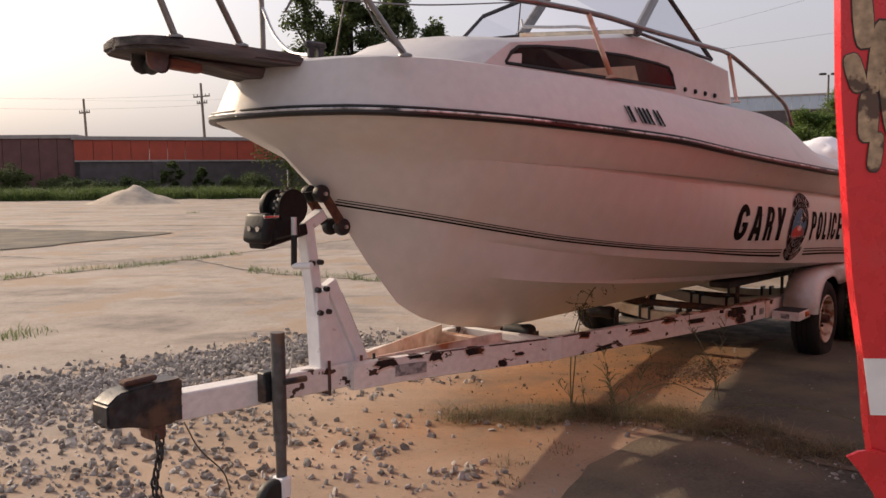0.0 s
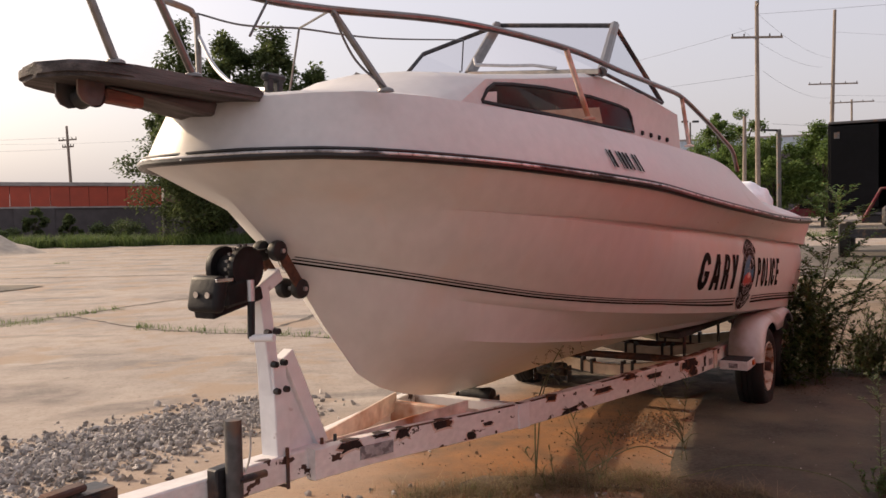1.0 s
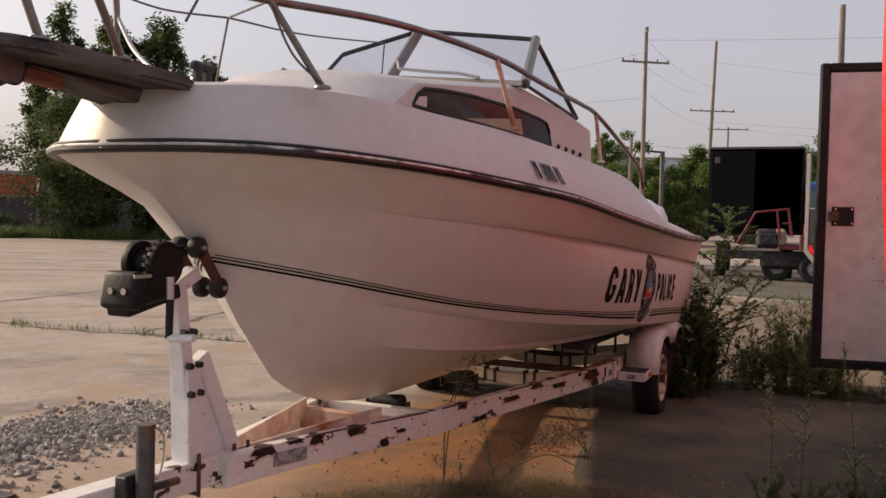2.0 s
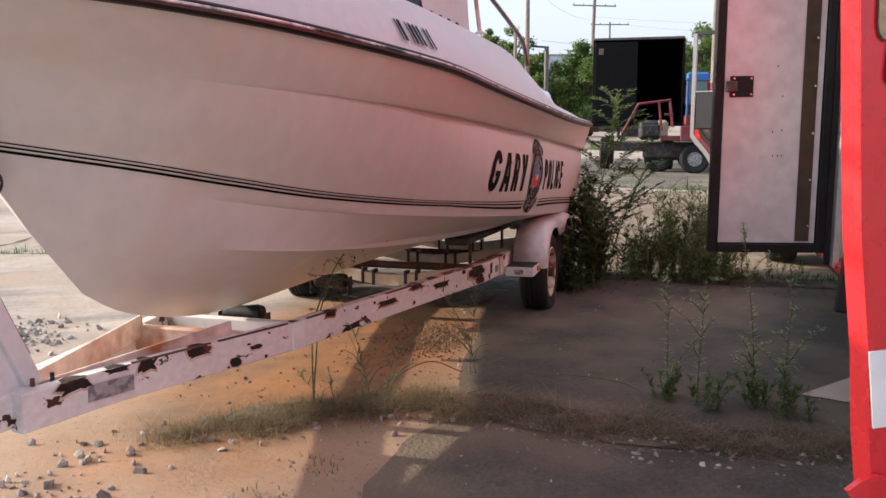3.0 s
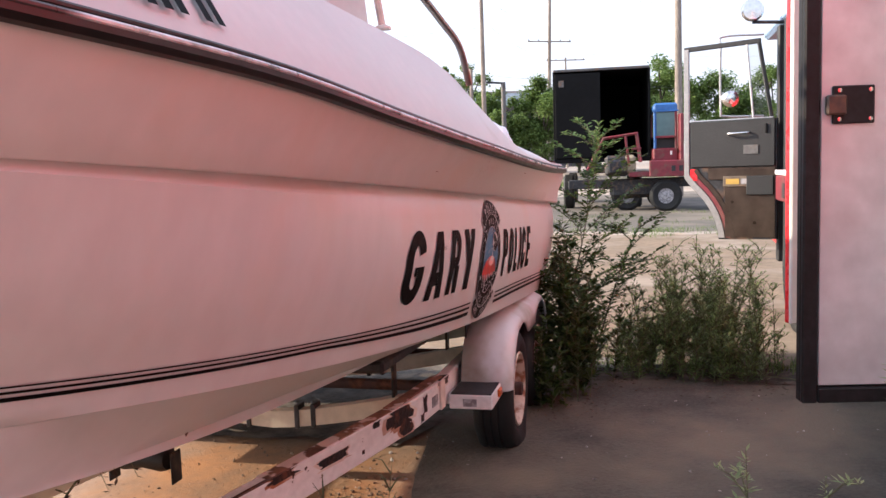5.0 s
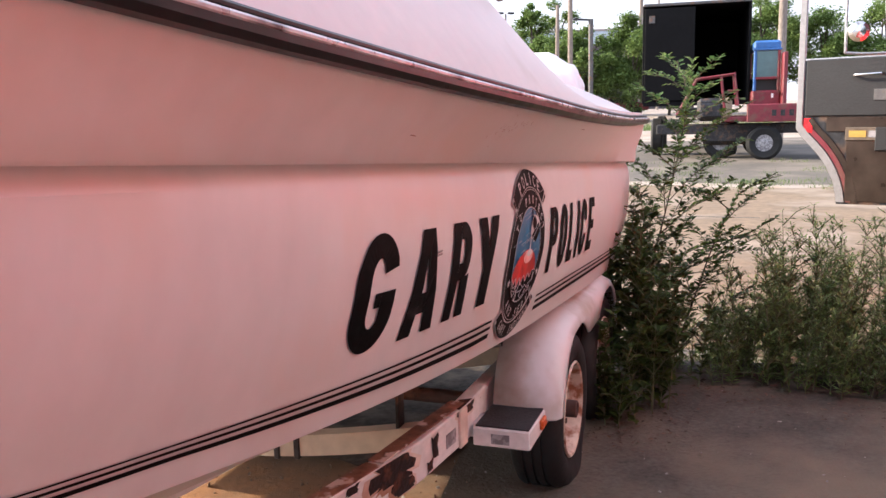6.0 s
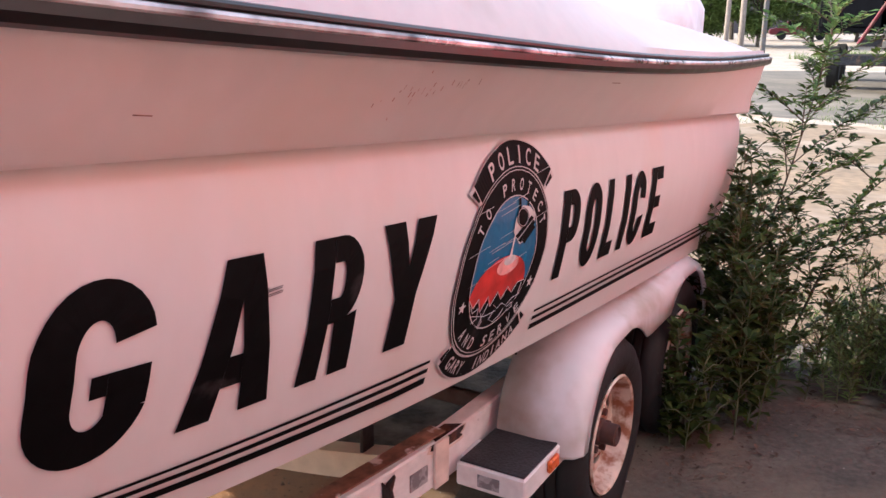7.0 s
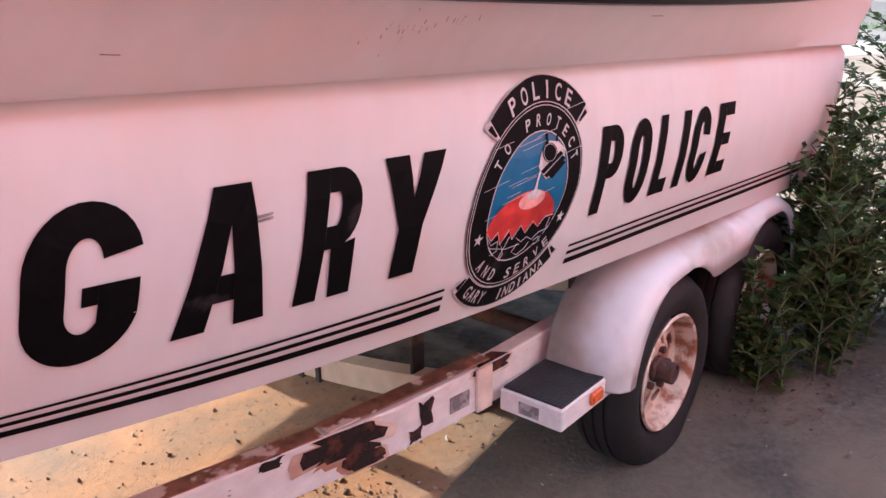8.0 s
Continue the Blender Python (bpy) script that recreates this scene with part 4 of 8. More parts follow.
def strip(a, b, c, d, n=4):
    """A leg from the foot edge a-b to the head edge d-c."""
    out = []
    for k in range(n):
        t, u = k / n, (k + 1) / n
        out.append([(a[0] + (d[0] - a[0]) * t, a[1] + (d[1] - a[1]) * t), (b[0] + (c[0] - b[0]) * t, b[1] + (c[1] - b[1]) * t),
                    (b[0] + (c[0] - b[0]) * u, b[1] + (c[1] - b[1]) * u), (a[0] + (d[0] - a[0]) * u, a[1] + (d[1] - a[1]) * u)])
    return out


def block_letter(ch):
    """A heavy condensed capital in a unit box, as quads that do not overlap."""
    S = 0.39
    bowl = rect(0, 0, S, 1, 5) + rect(S, 0.825, 0.55, 1) + rect(S, 0.40, 0.55, 0.575) + arc_pieces(0.55, 0.70, 0.45, 0.30, 0.37, 0.175, -90, 90)
    if ch == "G":
        return (arc_pieces(0.5, 0.62, 0.5, 0.39, 0.345, 0.21, 12, 180) + rect(0, 0.36, 0.345, 0.62, 2) + arc_pieces(0.5, 0.36, 0.5, 0.37, 0.345, 0.21, 180, 344, 16)
                + rect(0.62, 0.265, 0.98, 0.50, 2) + rect(0.48, 0.375, 0.62, 0.50))
    if ch == "A":
        return (strip((0, 0), (0.345, 0), (0.50, 0.74), (0.30, 1.0), 5) + strip((0.655, 0), (1, 0), (0.70, 1.0), (0.50, 0.74), 5) + [[(0.30, 1.0), (0.50, 0.74), (0.70, 1.0)]]
                + [[(0.387, 0.20), (0.613, 0.20), (0.571, 0.40), (0.429, 0.40)]])
    if ch == "R":
        return bowl + strip((0.60, 0), (1.0, 0), (0.93, 0.45), (0.50, 0.40), 3)
    if ch == "P":
        return bowl
    if ch == "Y":
        return (rect(0.30, 0, 0.70, 0.42, 2) + [[(0.30, 0.42), (0.70, 0.42), (0.50, 0.66)]] + strip((0.30, 0.42), (0.50, 0.66), (0.38, 1.0), (0.0, 1.0))
                + strip((0.50, 0.66), (0.70, 0.42), (1.0, 1.0), (0.62, 1.0)))
    if ch == "O":
        return arc_pieces(0.5, 0.66, 0.5, 0.35, 0.38, 0.19, 0, 180) + rect(0, 0.34, 0.38, 0.66, 2) + rect(0.62, 0.34, 1, 0.66, 2) + arc_pieces(0.5, 0.34, 0.5, 0.35, 0.38, 0.19, 180, 360)
    if ch == "C":
        return arc_pieces(0.5, 0.66, 0.5, 0.35, 0.38, 0.19, -8, 180) + rect(0, 0.34, 0.38, 0.66, 2) + arc_pieces(0.5, 0.34, 0.5, 0.35, 0.38, 0.19, 180, 368)
    if ch == "L":
        return rect(0, 0, 0.45, 1, 5) + rect(0.45, 0, 1, 0.19)
    if ch == "I":
        return rect(0, 0, 1, 1, 5)
    return rect(0, 0, 0.43, 1, 5) + rect(0.43, 0, 1, 0.18) + rect(0.43, 0.41, 0.92, 0.58) + rect(0.43, 0.82, 1, 1)


def build_lettering(boat):
    # each letter: s at its foot and width
    words = ((("G", 2.342, 0.150), ("A", 2.543, 0.150), ("R", 2.745, 0.112), ("Y", 2.902, 0.146)),
             (("P", 3.573, 0.100), ("O", 3.712, 0.100), ("L", 3.853, 0.082), ("I", 3.982, 0.040), ("C", 4.05, 0.105), ("E", 4.205, 0.108)))

    def place(s0, x, y, wide, tall, lean, lift):
        foot = 0.991 - (s0 - 2.42) * 0.060 + (0.006 if s0 < 2.4 else 0)
        s = s0 + x * wide + y * tall * lean
        return on_side(s, foot + y * tall - 0.065 * x * wide, lift)
    for word, tall, lean in ((words[0], 0.216, 0.12), (words[1], 0.202, 0.10)):
        for ch, s0, wide in word:
            bm = bmesh.new()
            for quad in block_letter(ch):
                bm.faces.new([bm.verts.new(place(s0, x, y, wide, tall, lean, 0.0035)) for x, y in quad])
            bmesh.ops.remove_doubles(bm, verts=bm.verts, dist=0.0004)
            part("letter", bm, DECAL_BLACK, boat, f"black slanted letter {ch}", smooth=False)
    # scuff beside the A
    bm = bmesh.new()
    for k in range(7):
        z = 1.128 + 0.0022 * k
        l = 0.030 * (0.4 + abs(math.sin(k * 2.1)))
        bm.faces.new([bm.verts.new(on_side(s, zz, 0.003)) for s, zz in ((2.668, z), (2.668 + l, z + 0.001), (2.668 + l, z + 0.0022), (2.668, z + 0.0016))])
    part("scuff", bm, material("grey_scuff", (0.22, 0.18, 0.18), 0.7, grain=0.2, scale=80), boat, "dark scuff beside the lettering", smooth=False)
    # rust-brown scratches above the step
    random.seed(9)
    bm = bmesh.new()
    for k in range(26):
        s0, z0 = random.gauss(2.93, 0.07), random.gauss(1.383, 0.016)
        l = random.uniform(0.002, 0.011)
        h = random.uniform(0.0006, 0.0022)
        q = [on_side(s, z, 0.0015) for s, z in ((s0, z0), (s0 + h, z0), (s0 + h - l * 0.3, z0 + l), (s0 - l * 0.3, z0 + l))]
        bm.faces.new([bm.verts.new(v) for v in q])
    for s0, z0, l in ((2.46, 1.388, 0.024), (3.30, 1.404, 0.04), (3.60, 1.36, 0.05)):
        bm.faces.new([bm.verts.new(on_side(s, z, 0.0015)) for s, z in ((s0, z0), (s0 + l, z0 - 0.003), (s0 + l, z0 - 0.0015), (s0, z0 + 0.0015))])
    tagged(part("scratching", bm, material("rust_brown_scratch", (0.42, 0.24, 0.20), 0.8, grain=0.25, scale=90), boat, "rust-brown scratches above the hull step", smooth=False), kind="stuff")
    # registration mark on the deck band: plain bars
    for s, wide in ((1.037, 0.009), (1.058, 0.022), (1.118, 0.009), (1.141, 0.020), (1.175, 0.020), (1.209, 0.020), (1.268, 0.018), (1.300, 0.018)):
        bm = bmesh.new()
        q = []
        for ds, t in ((0, 0.22), (wide, 0.22), (wide, 0.52), (0, 0.52)):
            a, b = Vector((0, SHEER.w(s + ds), SHEER.z(s + ds))), Vector((0, DECK.w(s + ds), DECK.z(s + ds)))
            m = a.lerp(b, t)
            q.append(bm.verts.new(P(s + ds + t * 0.03 + 0.005, m.y + 0.024, m.z + 0.006)))
        bm.faces.new(q)
        part("registration_bar", bm, DECAL_BLACK, boat, smooth=False)


def build_badge(boat):
    """Oval decal: black ring with words, blue field, a ladle pouring over a red-hot dome above a dark map."""
    c_s, c_z, tilt, broad = 3.325, 1.025, 0.22, 1.85
    blue = material("badge_blue", (0.010, 0.125, 0.26), 0.4, grain=0.06, scale=40)
    red = material("badge_red", (0.62, 0.035, 0.025), 0.45, grain=0.2, scale=20)
    pink = material("badge_hot_pink", (0.72, 0.33, 0.30), 0.5, grain=0.15, scale=30)
    pale = material("badge_white", (0.56, 0.52, 0.51), 0.5, grain=0.10, scale=60)

    def q(x, y, lift):
        return on_side(c_s + broad * x + y * tilt, c_z + y - 0.065 * broad * x, lift)

    def oval(rx, ry, y0=0.0, a0=0, a1=360, n=48):
        return [(rx * math.cos(radians(a0 + (a1 - a0) * k / n)), y0 + ry * math.sin(radians(a0 + (a1 - a0) * k / n))) for k in range(n if a1 - a0 == 360 else n + 1)]

    def disc(bm, outline, cx, cy, lift, steps=6):
        """Rings from the middle out, so that the sheet follows the hull's curve."""
        mid = bm.verts.new(q(cx, cy, lift))
        prev = None
        for k in range(1, steps + 1):
            ring = [bm.verts.new(q(cx + (x - cx) * k / steps, cy + (y - cy) * k / steps, lift)) for x, y in outline]
            for i in range(len(ring)):
                j = (i + 1) % len(ring)
                bm.faces.new((mid, ring[i], ring[j]) if prev is None else (prev[i], ring[i], ring[j], prev[j]))
            prev = ring
        return bm

    def plate(name, outline, lift, mat, label=""):
        bm = bmesh.new()
        cx = sum(p[0] for p in outline) / len(outline)
        cy = sum(p[1] for p in outline) / len(outline)
        return part(name, disc(bm, outline, cx, cy, lift), mat, badge, label, smooth=False)

    def arc_band(name, r0, r1, ry, y0, a0, a1, lift, mat):
        bm = bmesh.new()
        a, b = oval(r0, r0 * ry, y0, a0, a1, 40), oval(r1, r1 * ry, y0, a0, a1, 40)
        va, vb = [bm.verts.new(q(*p, lift)) for p in a], [bm.verts.new(q(*p, lift)) for p in b]
        for i in range(40):
            j = (i + 1) % len(va)
            bm.faces.new((va[i], va[j], vb[j], vb[i]))
        return part(name, bm, mat, badge, smooth=False)

    def line(name, pts, r=0.0007, mat=None, lift=0.0074):
        bm = bmesh.new()
        tube(bm, [q(x, y, lift) for x, y in pts], r, 4)
        part(name, bm, mat or pale, badge)

    badge = part("police_badge", disc(bmesh.new(), oval(0.098, 0.186), 0, 0, 0.003, 8), DECAL_BLACK, boat, "oval police badge decal, black ring round a blue field", smooth=False)
    for r, w in ((0.0968, 0.0009), (0.0935, 0.0009), (0.0675, 0.0013)):
        arc_band("ring_line", r, r + w, 1.9, 0.0, 0, 360, 0.0052, pale)
    plate("field", oval(0.067, 0.127), 0.0042, blue, "blue oval field")
    # the dome of hot metal, its drips, and the map of land below
    dome = [(0.060 * math.cos(radians(a)) - 0.004, -0.052 + 0.066 * math.sin(radians(a))) for a in range(0, 181, 12)]
    drips = [(-0.064, -0.052), (-0.052, -0.072), (-0.044, -0.056), (-0.034, -0.086), (-0.024, -0.058), (-0.014, -0.082), (-0.004, -0.056), (0.008, -0.076), (0.018, -0.054), (0.030, -0.070), (0.040, -0.052), (0.056, -0.052)]
    plate("crest_map", oval(0.064, 0.076, -0.050, 180, 360, 30), 0.0052, DECAL_BLACK)
    plate("crest_red", dome + drips, 0.0058, red, "red glow above the dark map")
    plate("crest_glow", [(0.024 * math.cos(radians(a)) + 0.004, -0.006 + 0.019 * math.sin(radians(a))) for a in range(0, 360, 20)], 0.0064, pink)
    plate("crest_spot", [(0.013 * math.cos(radians(a)) + 0.005, 0.004 + 0.010 * math.sin(radians(a))) for a in range(0, 360, 24)], 0.0069, pale)
    line("drip_line", drips)
    for pts in ([(-0.058, -0.066), (-0.050, -0.082), (-0.040, -0.076), (-0.036, -0.098), (-0.046, -0.104)], [(-0.030, -0.090), (-0.022, -0.110), (-0.026, -0.122)], [(-0.006, -0.082), (0.006, -0.094), (0.014, -0.086), (0.026, -0.096), (0.036, -0.084), (0.052, -0.080)],
                [(0.000, -0.096), (-0.006, -0.112), (0.006, -0.122), (0.018, -0.112), (0.022, -0.100)], [(0.030, -0.100), (0.040, -0.094), (0.044, -0.104), (0.034, -0.110)], [(0.050, -0.056), (0.048, -0.078)], [(-0.020, -0.074), (-0.028, -0.118)], [(-0.050, -0.088), (-0.020, -0.100), (0.004, -0.098)]):
        line("map_line", pts)
    # stream, ladle and its hook
    plate("spout", [(0.002, 0.004), (0.009, 0.004), (0.008, 0.030), (0.012, 0.062), (0.008, 0.062), (0.005, 0.030)], 0.0066, pale)
    plate("hook", [(0.008, 0.124), (0.013, 0.124), (0.016, 0.100), (0.010, 0.100)], 0.0060, DECAL_BLACK)
    plate("hook", [(0.030, 0.118), (0.034, 0.116), (0.033, 0.092), (0.029, 0.094)], 0.0060, DECAL_BLACK)
    ladle = plate("ladle", [(0.004, 0.058), (0.022, 0.030), (0.040, 0.036), (0.052, 0.066), (0.050, 0.086), (0.036, 0.102), (0.018, 0.108), (0.004, 0.086)], 0.0062, pale, "dark and white ladle")
    for a, b in (((0.012, 0.046), (0.044, 0.080)), ((0.020, 0.036), (0.050, 0.070)), ((0.030, 0.032), (0.052, 0.060))):
        w = 0.0035
        plate("ladle_mark", [(a[0] - w, a[1] + w), (a[0] + w, a[1] - w), (b[0] + w, b[1] - w), (b[0] - w, b[1] + w)], 0.0070, DECAL_BLACK)
    plate("ladle_mouth", [(0.020 + 0.014 * math.cos(radians(a)) - 0.004 * math.sin(radians(a)), 0.084 + 0.020 * math.sin(radians(a))) for a in range(0, 360, 24)], 0.0072, DECAL_BLACK)
    line("mouth_rim", [(0.020 + 0.012 * math.cos(radians(a)) - 0.004 * math.sin(radians(a)), 0.084 + 0.018 * math.sin(radians(a))) for a in range(0, 361, 24)], 0.0006)
    # ribbons above and below, with curled ends
    for r0, r1, a0, a1 in ((0.0985, 0.1245, 46, 136), (0.0995, 0.1215, 228, 316)):
        arc_band("ribbon", r0, r1, 1.88, 0.0, a0, a1, 0.0046, DECAL_BLACK)
        for r in (r0 - 0.0008, r1):
            arc_band("ribbon_edge", r, r + 0.0009, 1.88, 0.0, a0, a1, 0.0056, pale)
        for a, turn in ((a0, -1), (a1, 1)):
            c, d = math.cos(radians(a)), math.sin(radians(a)) * 1.88
            t = (-math.sin(radians(a)) * turn, math.cos(radians(a)) * turn * 1.3)
            curl = [(r0 * c, r0 * d), (r1 * c, r1 * d), (r1 * c * 0.99 + t[0] * 0.013, r1 * d * 0.99 + t[1] * 0.013), (r0 * c + t[0] * 0.006, r0 * d + t[1] * 0.006)]
            plate("ribbon_curl", curl, 0.0050, pale)
            plate("curl_shade", [(0.25 * sum(p[0] for p in curl) + (x - 0.25 * sum(p[0] for p in curl)) * 0.62, 0.25 * sum(p[1] for p in curl) + (y - 0.25 * sum(p[1] for p in curl)) * 0.62) for x, y in curl], 0.0058, DECAL_BLACK)
    for body, r, ry, a_mid, span, h, flip in (("POLICE", 0.1015, 1.88, 91, 66, 0.034, 1), ("TO PROTECT", 0.0735, 1.9, 88, 136, 0.024, 1),
                                              ("AND SERVE", 0.0905, 1.9, 272, 96, 0.024, -1), ("GARY, INDIANA", 0.1175, 1.88, 272, 76, 0.026, -1)):
        k = len(body)
        for i, ch in enumerate(body):
            if ch == " ":
                continue
            ang = radians(a_mid + flip * (span / 2 - span * (i + 0.5) / k))
            ox, oy = r * math.cos(ang), r * ry * math.sin(ang)
            tx, ty = math.sin(ang) * flip, -math.cos(ang) * ry * flip          # reading direction along the oval
            ln = math.hypot(tx * broad, ty)
            tx, ty = tx / ln, ty / ln                                           # one metre on the hull
            ux, uy = -ty / broad, tx * broad                                    # and square to it
            wide = h * (0.18 if ch in "I," else 0.62)
            bm = fit_letter(ch, 0.015) if ch != "," else text_mesh(",", 0.5, 0.02)
            cut_up(bm, 0.6)
            for v in bm.verts:
                x, y = (v.co.x - 0.5) * wide, v.co.y * h
                v.co = q(ox + tx * x + ux * y, oy + ty * x + uy * y, 0.0064)
            part("badge_letter", bm, pale, badge, smooth=False)
    for sx in (-1, 1):
        ang = radians(270 + sx * 66)
        ox, oy = 0.081 * math.cos(ang), 0.081 * 1.9 * math.sin(ang)
        plate("star", [(ox + (0.0075 if k % 2 == 0 else 0.003) * math.sin(math.pi * k / 5), oy + (0.013 if k % 2 == 0 else 0.0055) * math.cos(math.pi * k / 5)) for k in range(10)], 0.0060, pale)
    # scratches across the decal
    random.seed(23)
    for k in range(16):
        x, y = (random.uniform(-0.09, 0.05), random.uniform(0.02, 0.17) if k < 11 else random.uniform(-0.03, 0.02))
        l = random.uniform(0.015, 0.05)
        plate("decal_scratch", [(x, y), (x + l, y + 0.30 * l), (x + l, y + 0.30 * l + 0.0012), (x, y + 0.0008)], 0.0078, pale)


build_boat()

# ---- the trailer ----
AXLES, AXLE_Z = (4.165, 4.89), 0.268


def beam_w(s):
    return float(np.interp(s, [0.0, 0.35, 1.33, 2.96, 3.25, 3.6, 5.5], [0.065, 0.115, 0.335, 0.68, 0.735, 0.765, 0.765]))


def beam_z(s):
    return float(np.interp(s, [-1.2, -0.85, 0.1, 0.35, 1.33, 3.0, 5.5], [0.545, 0.525, 0.475, 0.468, 0.425, 0.41, 0.37]))


def swept_beam(stations, sign, wide, tall):
    bm = bmesh.new()
    rings = []
    for i, s in enumerate(stations):
        a, b = stations[max(i - 1, 0)], stations[min(i + 1, len(stations) - 1)]
        d = Vector((b - a, beam_w(b) - beam_w(a)))
        d.normalize()
        nx, ny = -d.y, d.x
        ring = []
        for du, dv in ((-1, -1), (-1, 1), (1, 1), (1, -1)):
            for k in (0, 1):
                cu = du * (wide / 2 - (0.005 if (k == 0) == (du == dv) else 0))
                cv = dv * (tall / 2 - (0 if (k == 0) == (du == dv) else 0.005))
                ring.append(bm.verts.new(P(s + nx * cu, sign * (beam_w(s) + ny * cu), beam_z(s) + cv)))
        rings.append(ring)
    for a, b in zip(rings, rings[1:]):
        for k in range(8):
            bm.faces.new((a[k], a[(k + 1) % 8], b[(k + 1) % 8], b[k]))
    bm.faces.new(rings[0])
    bm.faces.new(rings[-1])
    return bm


def build_wheel(name):
    """Axle along local y, outer face towards -y; the tyre stands slack on the ground."""
    R, wide = 0.303, 0.20
    h = wide / 2
    prof = [(0.178, -h * 0.80), (0.184, -h * 0.90), (0.198, -h * 0.96), (0.201, -h * 0.93), (0.230, -h), (0.262, -h * 0.98), (0.286, -h * 0.84), (0.297, -h * 0.68), (R, -h * 0.55)]
    for k in (-0.38, -0.02, 0.34):         # three tread grooves
        prof += [(R, h * (k - 0.05)), (R - 0.007, h * (k - 0.035)), (R - 0.007, h * (k + 0.035)), (R, h * (k + 0.05))]
    prof += [(R, h * 0.55), (0.286, h * 0.84), (0.262, h * 0.98), (0.230, h), (0.198, h * 0.9), (0.178, h * 0.72)]
    bm = bmesh.new()
    lathe(bm, prof, 48, Matrix.Rotation(radians(90), 4, "X"), close=True)
    floor = -AXLE_Z
    for v in bm.verts:
        if v.co.z < floor + 0.05:
            k = (floor + 0.05 - v.co.z) / 0.095
            v.co.y *= 1 + 0.30 * k
            v.co.z = max(v.co.z, floor)
    wheel = root(name, "", "")
    part("tyre", bm, TYRE, wheel, "slack black tyre, flat at the bottom")
    bm = bmesh.new()
    lathe(bm, [(0.180, 0.084), (0.187, 0.090), (0.182, 0.096), (0.174, 0.092), (0.167, 0.076), (0.160, 0.045), (0.156, 0.036), (0.152, 0.02), (0.152, -0.06), (0.175, -0.075)], 48, Matrix.Rotation(radians(90), 4, "X"))
    for f in [f for f in bm.faces if len(f.verts) > 8]:
        bm.faces.remove(f)
    rim = part("rim", bm, RIM_PAINT, wheel, "cream steel rim bleeding rust")
    # dished disc with eight rounded windows, and a rib between each pair
    radii = [0.034, 0.056, 0.070, 0.080, 0.090, 0.102, 0.116, 0.128, 0.139, 0.156]
    depth = [0.040, 0.044, 0.046, 0.045, 0.041, 0.036, 0.032, 0.030, 0.030, 0.034]
    half = [0, 0, 0, 0.30, 0.50, 0.60, 0.66, 0.58, 0.0, 0]
    n = 96
    bm = bmesh.new()
    rings = []
    for r, d in zip(radii, depth):
        ring = []
        for k in range(n):
            a = 2 * math.pi * k / n
            rib = 0.006 * math.cos(8 * a) * max(0, 1 - abs(r - 0.105) / 0.045)
            ring.append(bm.verts.new((r * math.cos(a), -(d - rib), r * math.sin(a))))
        rings.append(ring)
    for i in range(len(rings) - 1):
        for k in range(n):
            t = abs(((k + 0.5) / n * 8) % 1 - 0.5) * 2          # 0 mid-window, 1 on a rib
            gap = half[i] if i + 1 < len(half) else 0
            if t < gap and half[i] > 0:
                continue
            bm.faces.new((rings[i][k], rings[i][(k + 1) % n], rings[i + 1][(k + 1) % n], rings[i + 1][k]))
    ext = bmesh.ops.extrude_face_region(bm, geom=bm.faces[:])
    bmesh.ops.translate(bm, vec=(0, 0.006, 0), verts=[g for g in ext["geom"] if isinstance(g, bmesh.types.BMVert)])
    part("wheel_disc", bm, RIM_PAINT, rim, "rust-bled disc with eight windows")
    bm = bmesh.new()
    lathe(bm, [(0.0, -0.02), (0.11, -0.02), (0.13, -0.03), (0.13, -0.06), (0.0, -0.06)], 24, Matrix.Rotation(radians(90), 4, "X"))
    part("brake_drum", bm, DARK_STEEL, rim)
    bm = bmesh.new()
    lathe(bm, [(0.042, 0.03), (0.042, 0.055), (0.034, 0.06), (0.034, 0.105), (0.028, 0.108), (0.026, 0.100), (0.0, 0.098)], 18, Matrix.Rotation(radians(90), 4, "X"))
    part("hub_cap", bm, RUST, rim, "rusty bearing hub")
    for k in range(5):
        a = 2 * math.pi * k / 5
        bm = bmesh.new()
        lathe(bm, [(0.011, 0.04), (0.011, 0.062), (0.0, 0.064)], 6, Matrix.Translation((0.062 * math.cos(a), 0, 0.062 * math.sin(a))) @ Matrix.Rotation(radians(90), 4, "X"))
        part("lug_nut", bm, RUST, rim)
    return wheel


